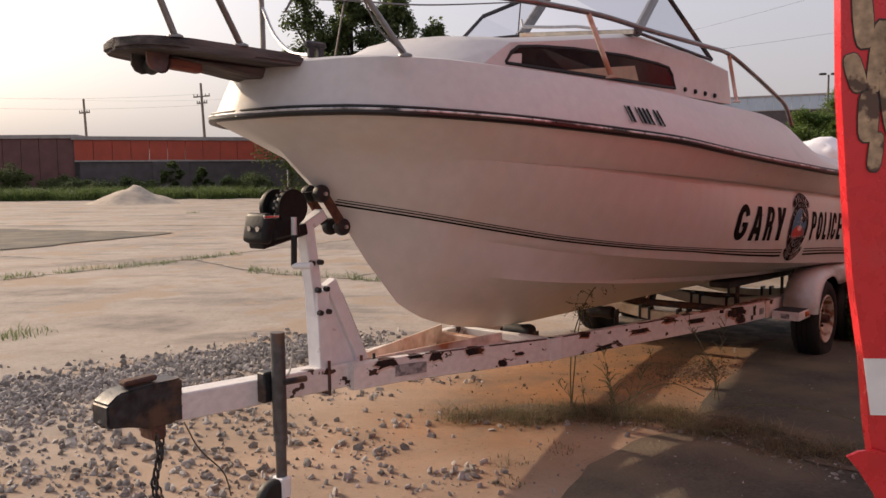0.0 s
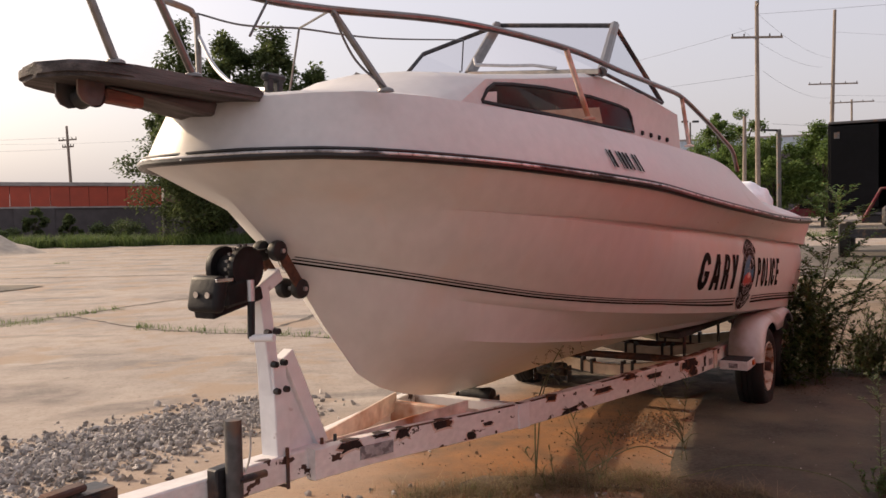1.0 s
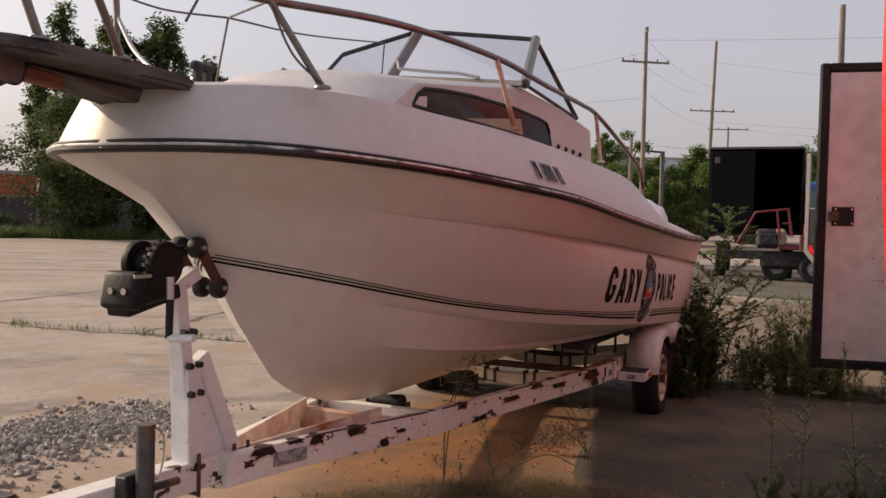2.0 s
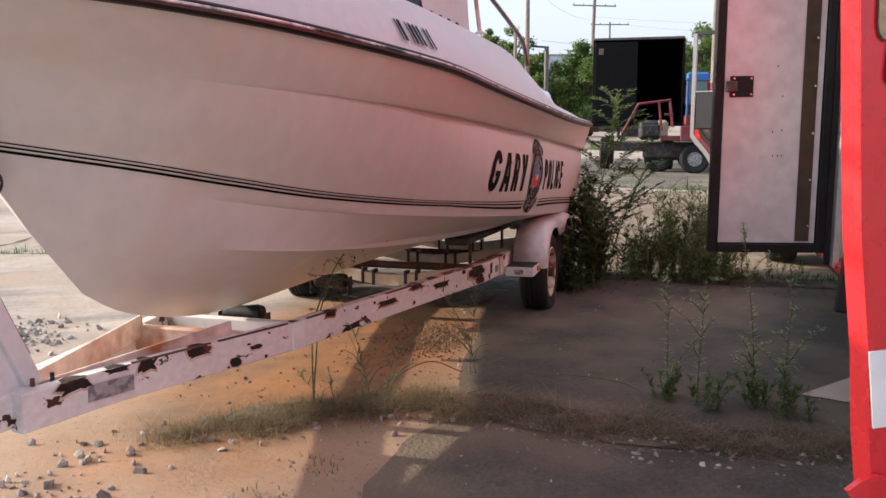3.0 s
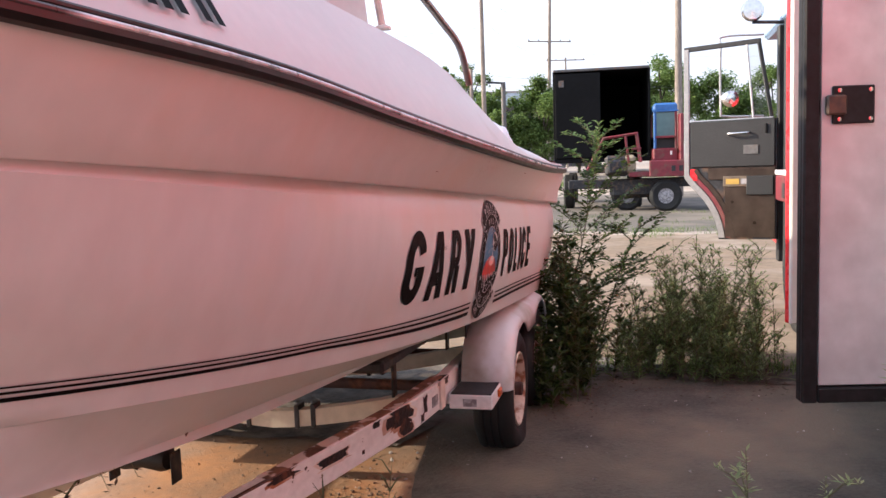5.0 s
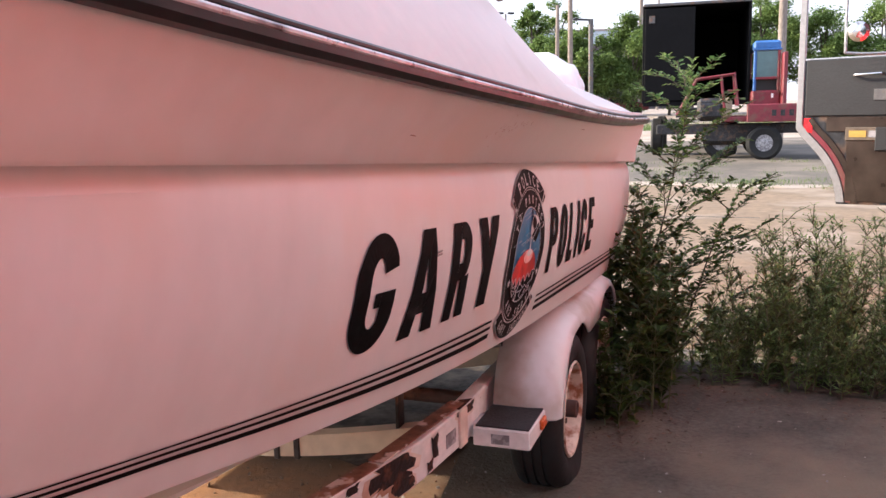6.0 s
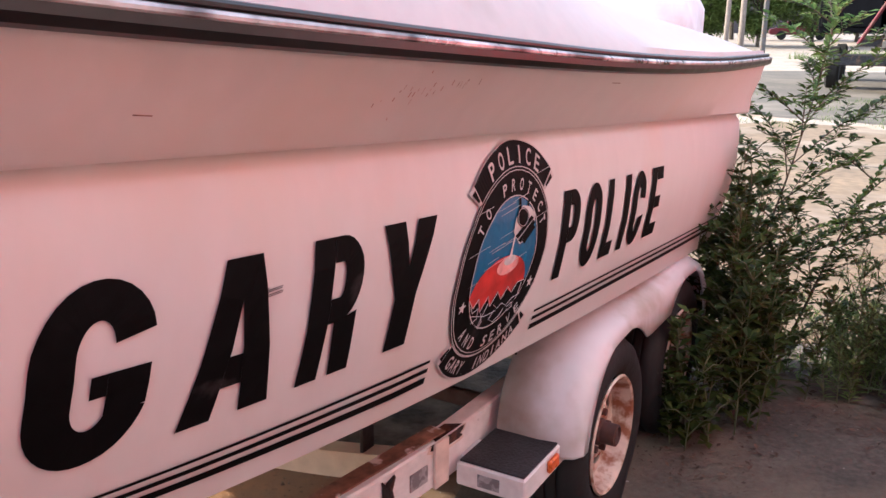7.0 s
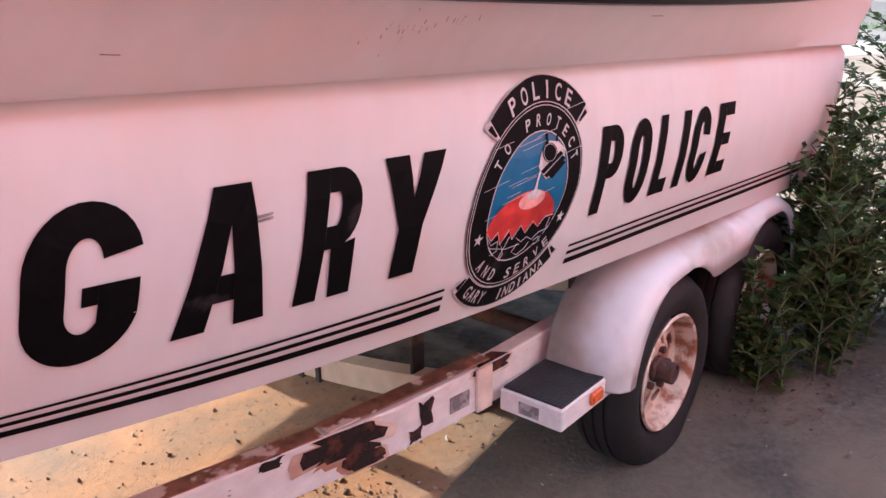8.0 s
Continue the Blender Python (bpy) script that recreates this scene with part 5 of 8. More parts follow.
def build_fender(trailer, sign):
    top = [(3.800, 0.345), (3.808, 0.42), (3.84, 0.505), (3.90, 0.575), (3.99, 0.625), (4.12, 0.648), (4.35, 0.655), (4.70, 0.655), (4.95, 0.648), (5.07, 0.625), (5.16, 0.575), (5.22, 0.505), (5.25, 0.42), (5.257, 0.345)]

    def skirt(s):
        z = 0.512 if AXLES[0] < s < AXLES[1] else 0.345
        for c in AXLES:
            d = abs(s - c)
            if d < 0.335:
                z = max(z, AXLE_Z + math.sqrt(0.335 ** 2 - d * d))
        return z
    bm = bmesh.new()
    w0, w1 = 0.82, 1.055
    path = smooth_path([Vector((s, z, 0)) for s, z in top], 8)
    rows = [[] for _ in range(6)]
    for i, p in enumerate(path):
        a, b = path[max(i - 1, 0)], path[min(i + 1, len(path) - 1)]
        n_ = Vector((a.y - b.y, b.x - a.x)).normalized()          # outward in the s-z plane
        low = min(skirt(p.x), p.y - 0.035) if 3.83 < p.x < 5.22 else 0.345
        for row, w, e in zip(rows[:5], (w0, w1 - 0.11, w1 - 0.055, w1 - 0.016, w1), (0.0, 0.0, -0.010, -0.030, -0.058)):
            row.append(bm.verts.new(P(p.x + n_.x * e, sign * w, max(p.y + n_.y * e, 0.345))))
        rows[5].append(bm.verts.new(P(p.x + n_.x * -0.058, sign * w1, min(low, max(p.y + n_.y * -0.058, 0.345)))))
    for a, b in zip(rows, rows[1:]):
        for i in range(len(a) - 1):
            bm.faces.new((a[i], a[i + 1], b[i + 1], b[i]))
    bmesh.ops.remove_doubles(bm, verts=bm.verts, dist=0.0005)
    ob = part("fender", bm, FENDER, trailer, "rounded white tandem wheel fender")
    mod = ob.modifiers.new("thick", "SOLIDIFY")
    mod.thickness, mod.offset = 0.006, 0.0
    part("fender_liner", a_bar(P(3.9, sign * 0.826, 0.50), P(5.15, sign * 0.826, 0.50), 0.006, 0.28, 0.0), BLACK_RUBBER, trailer)
    step = part("fender_step", a_box((0.27, 0.195, 0.064), at(*P(3.725, sign * 0.908, 0.356)), 0.004), TRAILER_WHITE, trailer, "white boxed step ahead of the wheel")
    part("step_tread", a_box((0.255, 0.182, 0.005), at(*P(3.727, sign * 0.908, 0.3905))), GRIP, step, "black grip tread")
    part("step_label", a_box((0.003, 0.062, 0.034), at(*P(3.589, sign * 0.905, 0.354))), STICKER, step)
    part("step_bracket", a_box((0.10, 0.05, 0.05), at(*P(3.70, sign * 0.80, 0.352)), 0.003), TRAILER_WHITE, step)
    part("side_marker", a_box((0.060, 0.014, 0.036), at(*P(3.755, sign * 1.011, 0.362)), 0.005), AMBER, step, "amber side marker lens")


def build_trailer():
    tr = root("boat_trailer", "white tandem-axle boat trailer with flaking rust patches", "trailer", BOAT)
    part("tongue", a_bar(P(-0.90, 0, 0.528), P(0.20, 0, 0.474), 0.10, 0.11, 0.006), TRAILER_WHITE, tr, "white box-section tongue")
    for sign in (1, -1):
        st = [0.02 + 3.0 * k / 20 for k in range(21)] + [3.02 + 0.06 * k for k in range(1, 12)] + [4.2, 5.0, 5.45]
        part("side_beam", swept_beam(st, sign, 0.055, 0.125), TRAILER_WHITE, tr, "white side beam with dark rust where paint has flaked")
        for s in (1.33, 3.545):
            part("weld_strap", a_bar(P(s, sign * (beam_w(s) + 0.032), beam_z(s) - 0.062), P(s, sign * (beam_w(s) + 0.032), beam_z(s) + 0.064), 0.010, 0.085 if s < 3 else 0.060, 0.002, up=(1, -sign * (0.22 if s < 3 else 0.08), 0)), POST_WHITE if s < 3 else TRAILER_RUST, tr)
        build_fender(tr, sign)
    part("beam_sticker", a_bar(P(0.26, 0.133, 0.47), P(0.44, 0.174, 0.464), 0.003, 0.055, 0.0), STICKER, tr, "faded silver sticker")
    # front gusset plates and cross members
    part("front_gusset", a_bar(P(0.12, 0.03, 0.49), P(1.02, 0.215, 0.505), 0.012, 0.095, 0.002), TRAILER_RUST, tr, "rust-streaked gusset")
    part("front_gusset", a_bar(P(0.12, -0.03, 0.49), P(1.02, -0.215, 0.505), 0.012, 0.095, 0.002), TRAILER_RUST, tr)
    for s, z in ((1.02, 0.455), (1.36, 0.425), (3.52, 0.405), (4.52, 0.395), (5.40, 0.38)):
        w = beam_w(s)
        if s < 2:
            part("cross_member", a_bar(P(s, -w, z), P(s, w, z), 0.05, 0.105, 0.005, up=(0, 0, 1)), TRAILER_RUST if s < 1.2 else POST_WHITE, tr)
            continue
        bm = bmesh.new()            # drop-centre member
        prev = None
        for k in range(17):
            u = -1 + 2 * k / 16
            zc = z - 0.018 - 0.115 * (1 - abs(u) ** 1.4)
            ring = [bm.verts.new(P(s + ds, u * (w - 0.025), zc + dz)) for ds, dz in ((-0.03, -0.038), (-0.03, 0.038), (0.03, 0.038), (0.03, -0.038))]
            if prev:
                for i in range(4):
                    bm.faces.new((prev[i], prev[(i + 1) % 4], ring[(i + 1) % 4], ring[i]))
            else:
                bm.faces.new(ring)
            prev = ring
        bm.faces.new(prev)
        member = part("cross_member", bm, CREAM_STEEL, tr, "cream drop-centre cross member")
        for w_ in (0.20, 0.12, -0.12, -0.20):
            zc = z - 0.018 - 0.115 * (1 - (abs(w_) / w) ** 1.4)
            part("member_clamp", a_box((0.075, 0.022, 0.11), at(*P(s, w_, zc + 0.008)), 0.003), DARK_STEEL, member)
    for s in (1.50, 2.5):
        bm = bmesh.new()
        lathe(bm, [(0.018, -0.095), (0.040, -0.095), (0.046, -0.07), (0.036, 0.0), (0.046, 0.07), (0.040, 0.095), (0.018, 0.095)], 20, frame_axes((1, 0, 0), (0, 0, 1), (0, -1, 0), P(s, 0, 0.458 + (0.01 if s < 2 else -0.01))))
        roller = part("keel_roller", bm, BLACK_RUBBER, tr, "black rubber keel roller")
        for w in (0.12, -0.12):
            part("roller_bracket", a_box((0.06, 0.008, 0.11), at(*P(s, w, 0.42)), 0.003), DARK_STEEL, roller)
    for sign in (1, -1):
        part("bunk", a_bar(P(3.15, sign * 0.58, 0.612), P(5.2, sign * 0.58, 0.555), 0.15, 0.05, 0.012), DARK_STEEL, tr, "dark carpeted bunk board")
        for s in (3.52, 4.52, 5.15):
            z = 0.612 - (s - 3.15) * 0.0278 - 0.025
            bm = a_box((0.05, 0.012, z - 0.33), at(*P(s, sign * 0.58, (z + 0.33) / 2)), 0.002)
            box(bm, (0.09, 0.05, 0.012), at(*P(s, sign * 0.58, z - 0.006)))
            part("bunk_bracket", bm, DARK_STEEL, tr)
    for s in AXLES:
        part("axle", a_tube([P(s, -0.95, AXLE_Z), P(s, 0.95, AXLE_Z)], 0.03, 12), RUST, tr, "rusty tube axle")
        for sign in (1, -1):
            part("leaf_spring", a_bar(P(s - 0.31, sign * 0.765, 0.295), P(s + 0.31, sign * 0.765, 0.295), 0.05, 0.02, 0.002), RUST, tr)
    # wheels
    first = build_wheel("wheel")
    first.parent = tr
    first.matrix_basis = Matrix.Translation(P(AXLES[0], 0.945, AXLE_Z))
    first["label"] = "trailer wheel with a slack tyre and rusting rim"
    for s, w, rz in ((AXLES[1], 0.945, 0), (AXLES[0], -0.945, 180), (AXLES[1], -0.945, 180)):
        copy_thing(first, Matrix.Translation(P(s, w, AXLE_Z)) @ Matrix.Rotation(radians(rz), 4, "Z"))
    # coupler
    bm = bmesh.new()
    prof = [(-1.17, 0.515), (-1.17, 0.60), (-1.12, 0.635), (-1.02, 0.645), (-0.86, 0.645), (-0.86, 0.475), (-1.0, 0.475), (-1.08, 0.50)]
    slab(bm, prof, 0.115, frame_axes((1, 0, 0), (0, 0, 1), (0, -1, 0), P(0, -0.0575, 0)))
    bmesh.ops.bevel(bm, geom=bm.edges[:], offset=0.008, segments=2, affect="EDGES")
    coupler = part("coupler", bm, DARK_STEEL, tr, "dark greasy ball coupler")
    part("coupler_latch", a_bar(P(-1.08, 0, 0.655), P(-0.95, 0.01, 0.662), 0.05, 0.022, 0.006), RUST, coupler)
    bm = bmesh.new()
    lathe(bm, [(0.0, 0.03), (0.03, 0.028), (0.04, 0.0), (0.03, -0.02), (0.0, -0.03)], 14, at(*P(-1.135, 0, 0.53)))
    part("coupler_nose", bm, DARK_STEEL, coupler)
    part("chain_hanger", a_box((0.06, 0.10, 0.07), at(*P(-0.96, 0.0, 0.455)), 0.01), RUST, tr)
    for w, ds in ((0.05, 0.0), (-0.02, 0.05)):
        bm = bmesh.new()
        for k in range(13):
            c = P(-0.98 + ds + 0.012 * math.sin(k * 0.8), w + 0.01 * math.cos(k * 0.7), 0.43 - 0.034 * k)
            ax = Vector((1, 0, 0)) if k % 2 else Vector((0, 1, 0))
            ring = [c + ax * (0.012 * math.cos(2 * math.pi * j / 10)) + Vector((0, 0, 0.024 * math.sin(2 * math.pi * j / 10))) for j in range(11)]
            tube(bm, ring, 0.0045, 5, caps=False)
        part("safety_chain", bm, DARK_STEEL, tr, "rusty hanging safety chain")
    part("wire", a_tube(smooth_path([P(-0.86, 0.055, 0.47), P(-0.82, 0.09, 0.36), P(-0.74, 0.13, 0.25), P(-0.70, 0.12, 0.14)], 5), 0.003, 5), DARK_STEEL, tr)
    # tongue jack
    jx, jw = -0.455, 0.135
    bm = bmesh.new()
    lathe(bm, [(0.0, 0.0), (0.030, 0.0), (0.030, 0.46), (0.0, 0.46)], 18, at(*P(jx, jw, 0.31)))
    jack = part("tongue_jack", bm, GREY_STEEL, tr, "grey steel swivel tongue jack")
    bm = bmesh.new()
    lathe(bm, [(0.0, 0.0), (0.023, 0.0), (0.023, 0.2), (0.0, 0.2)], 16, at(*P(jx, jw, 0.13)))
    part("jack_leg", bm, GREY_STEEL, jack)
    part("jack_bracket", a_box((0.10, 0.05, 0.13), at(*P(jx, 0.075, 0.535)), 0.006), DARK_STEEL, jack)
    part("jack_handle", a_tube([P(jx, jw + 0.02, 0.56), P(jx + 0.12, jw + 0.03, 0.555)], 0.014, 10), DARK_STEEL, jack)
    part("jack_cable", a_tube(smooth_path([P(jx + 0.02, jw + 0.02, 0.76), P(jx + 0.05, jw + 0.03, 0.72), P(jx + 0.045, jw + 0.03, 0.63), P(jx + 0.03, jw + 0.02, 0.58)], 5), 0.004, 5), ALU, jack)
    part("wheel_fork", a_box((0.05, 0.07, 0.09), at(*P(jx, jw, 0.11)), 0.006), POST_WHITE, jack)
    bm = bmesh.new()
    lathe(bm, [(0.02, -0.028), (0.066, -0.028), (0.076, -0.012), (0.076, 0.012), (0.066, 0.028), (0.02, 0.028)], 20, frame_axes((1, 0, 0), (0, 0, 1), (0, -1, 0), P(jx - 0.05, jw, 0.076)))
    part("jack_wheel", bm, BLACK_RUBBER, jack, "black jack wheel")
    # winch post
    post = part("winch_post", a_bar(P(-0.100, 0, 0.50), P(-0.115, 0, 0.90), 0.075, 0.085, 0.004, up=(0, 1, 0)), POST_WHITE, tr, "white bolted winch post")
    part("post_extension", a_bar(P(-0.108, 0, 0.70), P(-0.175, 0, 1.20), 0.058, 0.062, 0.004, up=(0, 1, 0)), POST_WHITE, post)
    part("post_brace", a_bar(P(-0.045, 0, 0.93), P(0.155, 0, 0.525), 0.065, 0.05, 0.003, up=(0, 1, 0)), POST_WHITE, post)
    part("brace_pad", a_bar(P(0.012, 0.002, 0.86), P(0.128, 0.002, 0.625), 0.05, 0.018, 0.002, up=(0, 1, 0)), GREY_STEEL, post)
    bm = bmesh.new()
    slab(bm, [(-0.07, 0.53), (-0.06, 0.88), (-0.03, 0.88), (0.145, 0.53)], 0.006, frame_axes((1, 0, 0), (0, 0, 1), (0, -1, 0), P(0, -0.003, 0)))
    part("post_web", bm, POST_WHITE, post, smooth=False)
    part("post_foot", a_bar(P(-0.16, 0, 0.535), P(0.18, 0, 0.522), 0.085, 0.012, 0.002), POST_WHITE, post)
    part("winch_arm", a_bar(P(-0.235, 0, 1.165), P(-0.075, 0, 1.245), 0.06, 0.05, 0.004), POST_WHITE, post)
    for z, s in ((0.905, -0.122), (0.80, -0.113), (1.03, -0.155)):
        for ds in (-0.025, 0.025):
            bm = bmesh.new()
            lathe(bm, [(0.0, 0.022), (0.012, 0.022), (0.014, 0.0)], 8, frame_axes((1, 0, 0), (0, 0, 1), (0, -1, 0), P(s + ds, 0.038, z)))
            part("bolt", bm, DARK_STEEL, post)
    for s in (-0.10, 0.105, 0.19):
        bm = bmesh.new()
        z = 0.528 - (s + 0.9) * 0.049
        for w in (0.056, -0.056):
            tube(bm, [P(s, w, z - 0.075), P(s, w, z + 0.085)], 0.0075, 6)
        tube(bm, [P(s, 0.056, z - 0.066), P(s, -0.056, z - 0.066)], 0.0075, 6)
        part("u_bolt", bm, RUST if s < 0.15 else DARK_STEEL, tr)
    # winch
    winch = part("winch", a_box((0.055, 0.15, 0.13), at(*P(-0.445, 0.02, 1.20)) @ Matrix.Rotation(radians(12), 4, "Y"), 0.02, 3), GASKET, tr, "black cast hand winch")
    part("winch_bracket", a_bar(P(-0.45, 0.0, 1.135), P(-0.20, 0.0, 1.185), 0.10, 0.05, 0.006), GASKET, winch)
    part("winch_gearbox", a_bar(P(-0.42, 0.03, 1.19), P(-0.27, 0.03, 1.21), 0.11, 0.09, 0.012), GASKET, winch)
    for w in (0.07, -0.04):
        bm = bmesh.new()
        lathe(bm, [(0.0, -0.006), (0.066, -0.006), (0.078, -0.014), (0.080, 0.0), (0.078, 0.012), (0.060, 0.006), (0.030, 0.010), (0.0, 0.012)], 26, frame_axes((1, 0, 0), (0, 0, 1), (0, -1, 0), P(-0.305, w, 1.284)))
        part("drum_flange", bm, GASKET, winch)
    bm = bmesh.new()
    lathe(bm, [(0.0, -0.05), (0.045, -0.05), (0.050, -0.02), (0.046, 0.0), (0.050, 0.03), (0.045, 0.05), (0.0, 0.05)], 18, frame_axes((1, 0, 0), (0, 0, 1), (0, -1, 0), P(-0.305, 0.015, 1.284)))
    part("strap_roll", bm, GASKET, winch)
    bm = bmesh.new()
    for k in range(18):
        ang = 2 * math.pi * k / 18
        box(bm, (0.010, 0.012, 0.010), at(*P(-0.305 + 0.082 * math.cos(ang), 0.055, 1.284 + 0.082 * math.sin(ang))))
    part("gear_teeth", bm, GREY_STEEL, winch)
    part("winch_strap", a_bar(P(-0.27, 0.0, 1.335), P(-0.12, 0.0, 1.345), 0.045, 0.006, 0.001), GASKET, winch)
    for s, w in ((-0.477, 0.06), (-0.474, 0.0)):
        bm = bmesh.new()
        lathe(bm, [(0.0, 0.008), (0.012, 0.008), (0.012, 0.0)], 8, frame_axes((0, 1, 0), (0, 0, 1), (-1, 0, 0), P(s, w, 1.20)))
        part("winch_bolt", bm, CHROME, winch)
    part("winch_rod", a_bar(P(-0.48, 0.10, 1.25), P(-0.40, 0.10, 1.25), 0.008, 0.012, 0.002), CHROME, winch)
    part("winch_crank", a_tube([P(-0.35, 0.135, 1.245), P(-0.355, 0.14, 1.17)], 0.013, 8), ALU, winch)
    bm = a_tube([P(-0.355, 0.14, 1.17), P(-0.365, 0.145, 1.04)], 0.013, 8)
    part("crank_arm", bm, GASKET, winch)
    part("crank_grip", a_tube([P(-0.365, 0.145, 1.04), P(-0.345, 0.235, 1.045)], 0.014, 10), POST_WHITE, winch, "pale crank grip")
    # bow stop rollers on a rocking link
    for w in (0.055, -0.055):
        part("bow_roller_link", a_bar(P(-0.115, w, 1.345), P(0.015, w, 1.175), 0.012, 0.05, 0.004), RUST, tr, "rusty rocking link between the bow rollers")
    for s, z in ((-0.112, 1.337), (0.010, 1.182)):
        part("roller_axle", a_tube([P(s, -0.08, z), P(s, 0.08, z)], 0.009, 8), ALU, tr)
        for w in (0.045, -0.035):
            bm = bmesh.new()
            lathe(bm, [(0.0, -0.024), (0.024, -0.024), (0.038, -0.016), (0.041, 0.0), (0.038, 0.016), (0.024, 0.024), (0.0, 0.024)], 20, frame_axes((1, 0, 0), (0, 0, 1), (0, -1, 0), P(s, w, z)))
            part("bow_roller", bm, BLACK_RUBBER, tr, "black rubber bow roller")
    build_flakes(tr)


def build_flakes(tr):
    """Raised scabs of rust where the beam's paint has come away, most of them along its upper edge."""
    random.seed(44)
    flake = material("dark_rust_scab", (0.018, 0.008, 0.007), 0.9, grain=0.3, scale=60, bump=0.6, stain=(0.09, 0.028, 0.012), stain_at=(0.60, 0.72), stain_scale=14)
    for sign in (1,):
        spots = []
        s = 0.16
        while s < 3.6:
            l = random.uniform(0.05, 0.20)
            top = random.random() < 0.62
            tall = random.uniform(0.016, 0.046)
            zc = 0.0625 - tall * 0.45 if top else random.uniform(-0.045, 0.03)
            spots.append((s + l / 2, zc, l / 2, tall))
            s += l + random.uniform(0.05, 0.20)
        for _ in range(12):
            spots.append((random.uniform(0.2, 3.6), random.uniform(-0.05, 0.05), random.uniform(0.005, 0.014), random.uniform(0.008, 0.018)))
        spots = [q for q in spots if not 2.95 < q[0] < 3.45] + [(3.10, 0.025, 0.095, 0.062), (3.15, -0.030, 0.055, 0.045), (3.34, 0.012, 0.022, 0.075), (3.30, -0.035, 0.018, 0.035)]
        for sc, zc, rl, rt in spots:
            bm = bmesh.new()
            ring = []
            n_ = 22
            for k in range(n_):
                a = 2 * math.pi * k / n_
                j = 1 + 0.55 * noise.noise((math.cos(a) * 1.6 + sc * 9, math.sin(a) * 1.6, sc)) + 0.3 * noise.noise((math.cos(a) * 5 + sc * 7, math.sin(a) * 5, sc)) + random.uniform(-0.14, 0.14)
                cx, cy = math.copysign(abs(math.cos(a)) ** 0.38, math.cos(a)), math.copysign(abs(math.sin(a)) ** 0.38, math.sin(a))
                ss, dz = sc + rl * cx * j, zc + 0.5 * rt * cy * j
                ring.append((ss, min(0.0625, max(-0.0615, dz))))
            d = Vector((0.1, beam_w(sc + 0.05) - beam_w(sc - 0.05))).normalized()
            if rl > 0.03:       # stained paint round the scab
                hm = bmesh.new()
                rim = [(sc + (ss - sc) * (1.10 + random.uniform(0, 0.16)), zc + (dz - zc) * 1.35 - 0.004) for ss, dz in ring]
                hm.faces.new([hm.verts.new(P(ss - d.y * 0.0287, sign * (beam_w(ss) + d.x * 0.0287), beam_z(ss) + min(0.0625, max(-0.0615, dz)))) for ss, dz in rim])
                part("rust_stain", hm, TRAILER_RUST, tr, smooth=False)
            vs = []
            for ss, dz in ring:
                off = 0.0275 + 0.0022
                vs.append(bm.verts.new(P(ss - d.y * off, sign * (beam_w(ss) + d.x * off), beam_z(ss) + dz)))
            mid = bm.verts.new(P(sc - d.y * 0.031, sign * (beam_w(sc) + d.x * 0.031), beam_z(sc) + sum(r[1] for r in ring) / n_))
            for k in range(n_):
                bm.faces.new((mid, vs[k], vs[(k + 1) % n_]))
            if zc > 0.03:       # the scab folds over the top edge
                u = [bm.verts.new(P(ss + d.y * y_, sign * (beam_w(ss) - d.x * y_), beam_z(ss) + 0.0645)) for ss, y_ in
                     ((sc - rl * 0.9, -0.0275), (sc + rl * 0.9, -0.0275), (sc + rl * 0.5, 0.012), (sc, 0.002 + rt * 0.4), (sc - rl * 0.6, 0.008))]
                bm.faces.new(u)
            part("rust_scab", bm, flake, tr, smooth=False)
    for s0, s1 in ((0.45, 0.82), (0.86, 1.27), (1.40, 1.62), (2.05, 2.4)):
        part("edge_rust", a_bar(P(s0, beam_w(s0) + 0.022, beam_z(s0) + 0.0625), P(s1, beam_w(s1) + 0.022, beam_z(s1) + 0.0625), 0.012, 0.006, 0.001), RUST, tr, "rust line along the beam edge")
    part("beam_cap", a_bar(P(3.06, 0.70, 0.477), P(3.58, 0.762, 0.474), 0.050, 0.005, 0.001), BEAM_RUST, tr, "heavily rusted beam top")
    for s0, s1 in ((2.30, 2.68), (2.68, 3.05)):
        part("beam_cap", a_bar(P(s0, beam_w(s0), beam_z(s0) + 0.0645), P(s1, beam_w(s1), beam_z(s1) + 0.0645), 0.050, 0.004, 0.001), BEAM_RUST, tr, "heavily rusted beam top")
    part("beam_sticker", a_bar(P(3.42, beam_w(3.42) + 0.0295, beam_z(3.42) - 0.005), P(3.49, beam_w(3.49) + 0.0295, beam_z(3.49) - 0.005), 0.003, 0.045, 0.0), STICKER, tr)


build_trailer()

# ---- the fire engine beside the boat ----
SIDE = 2.72


def panel_matrix(a, b, z0):
    """Local x from a to b in plan, local y up, local z to the a-b line's left side as seen from above."""
    d = (Vector((b[0], -b[1], 0)) - Vector((a[0], -a[1], 0))).normalized()
    return frame_axes(d, (0, 0, 1), d.cross(Vector((0, 0, 1))), P(a[0], a[1], z0))


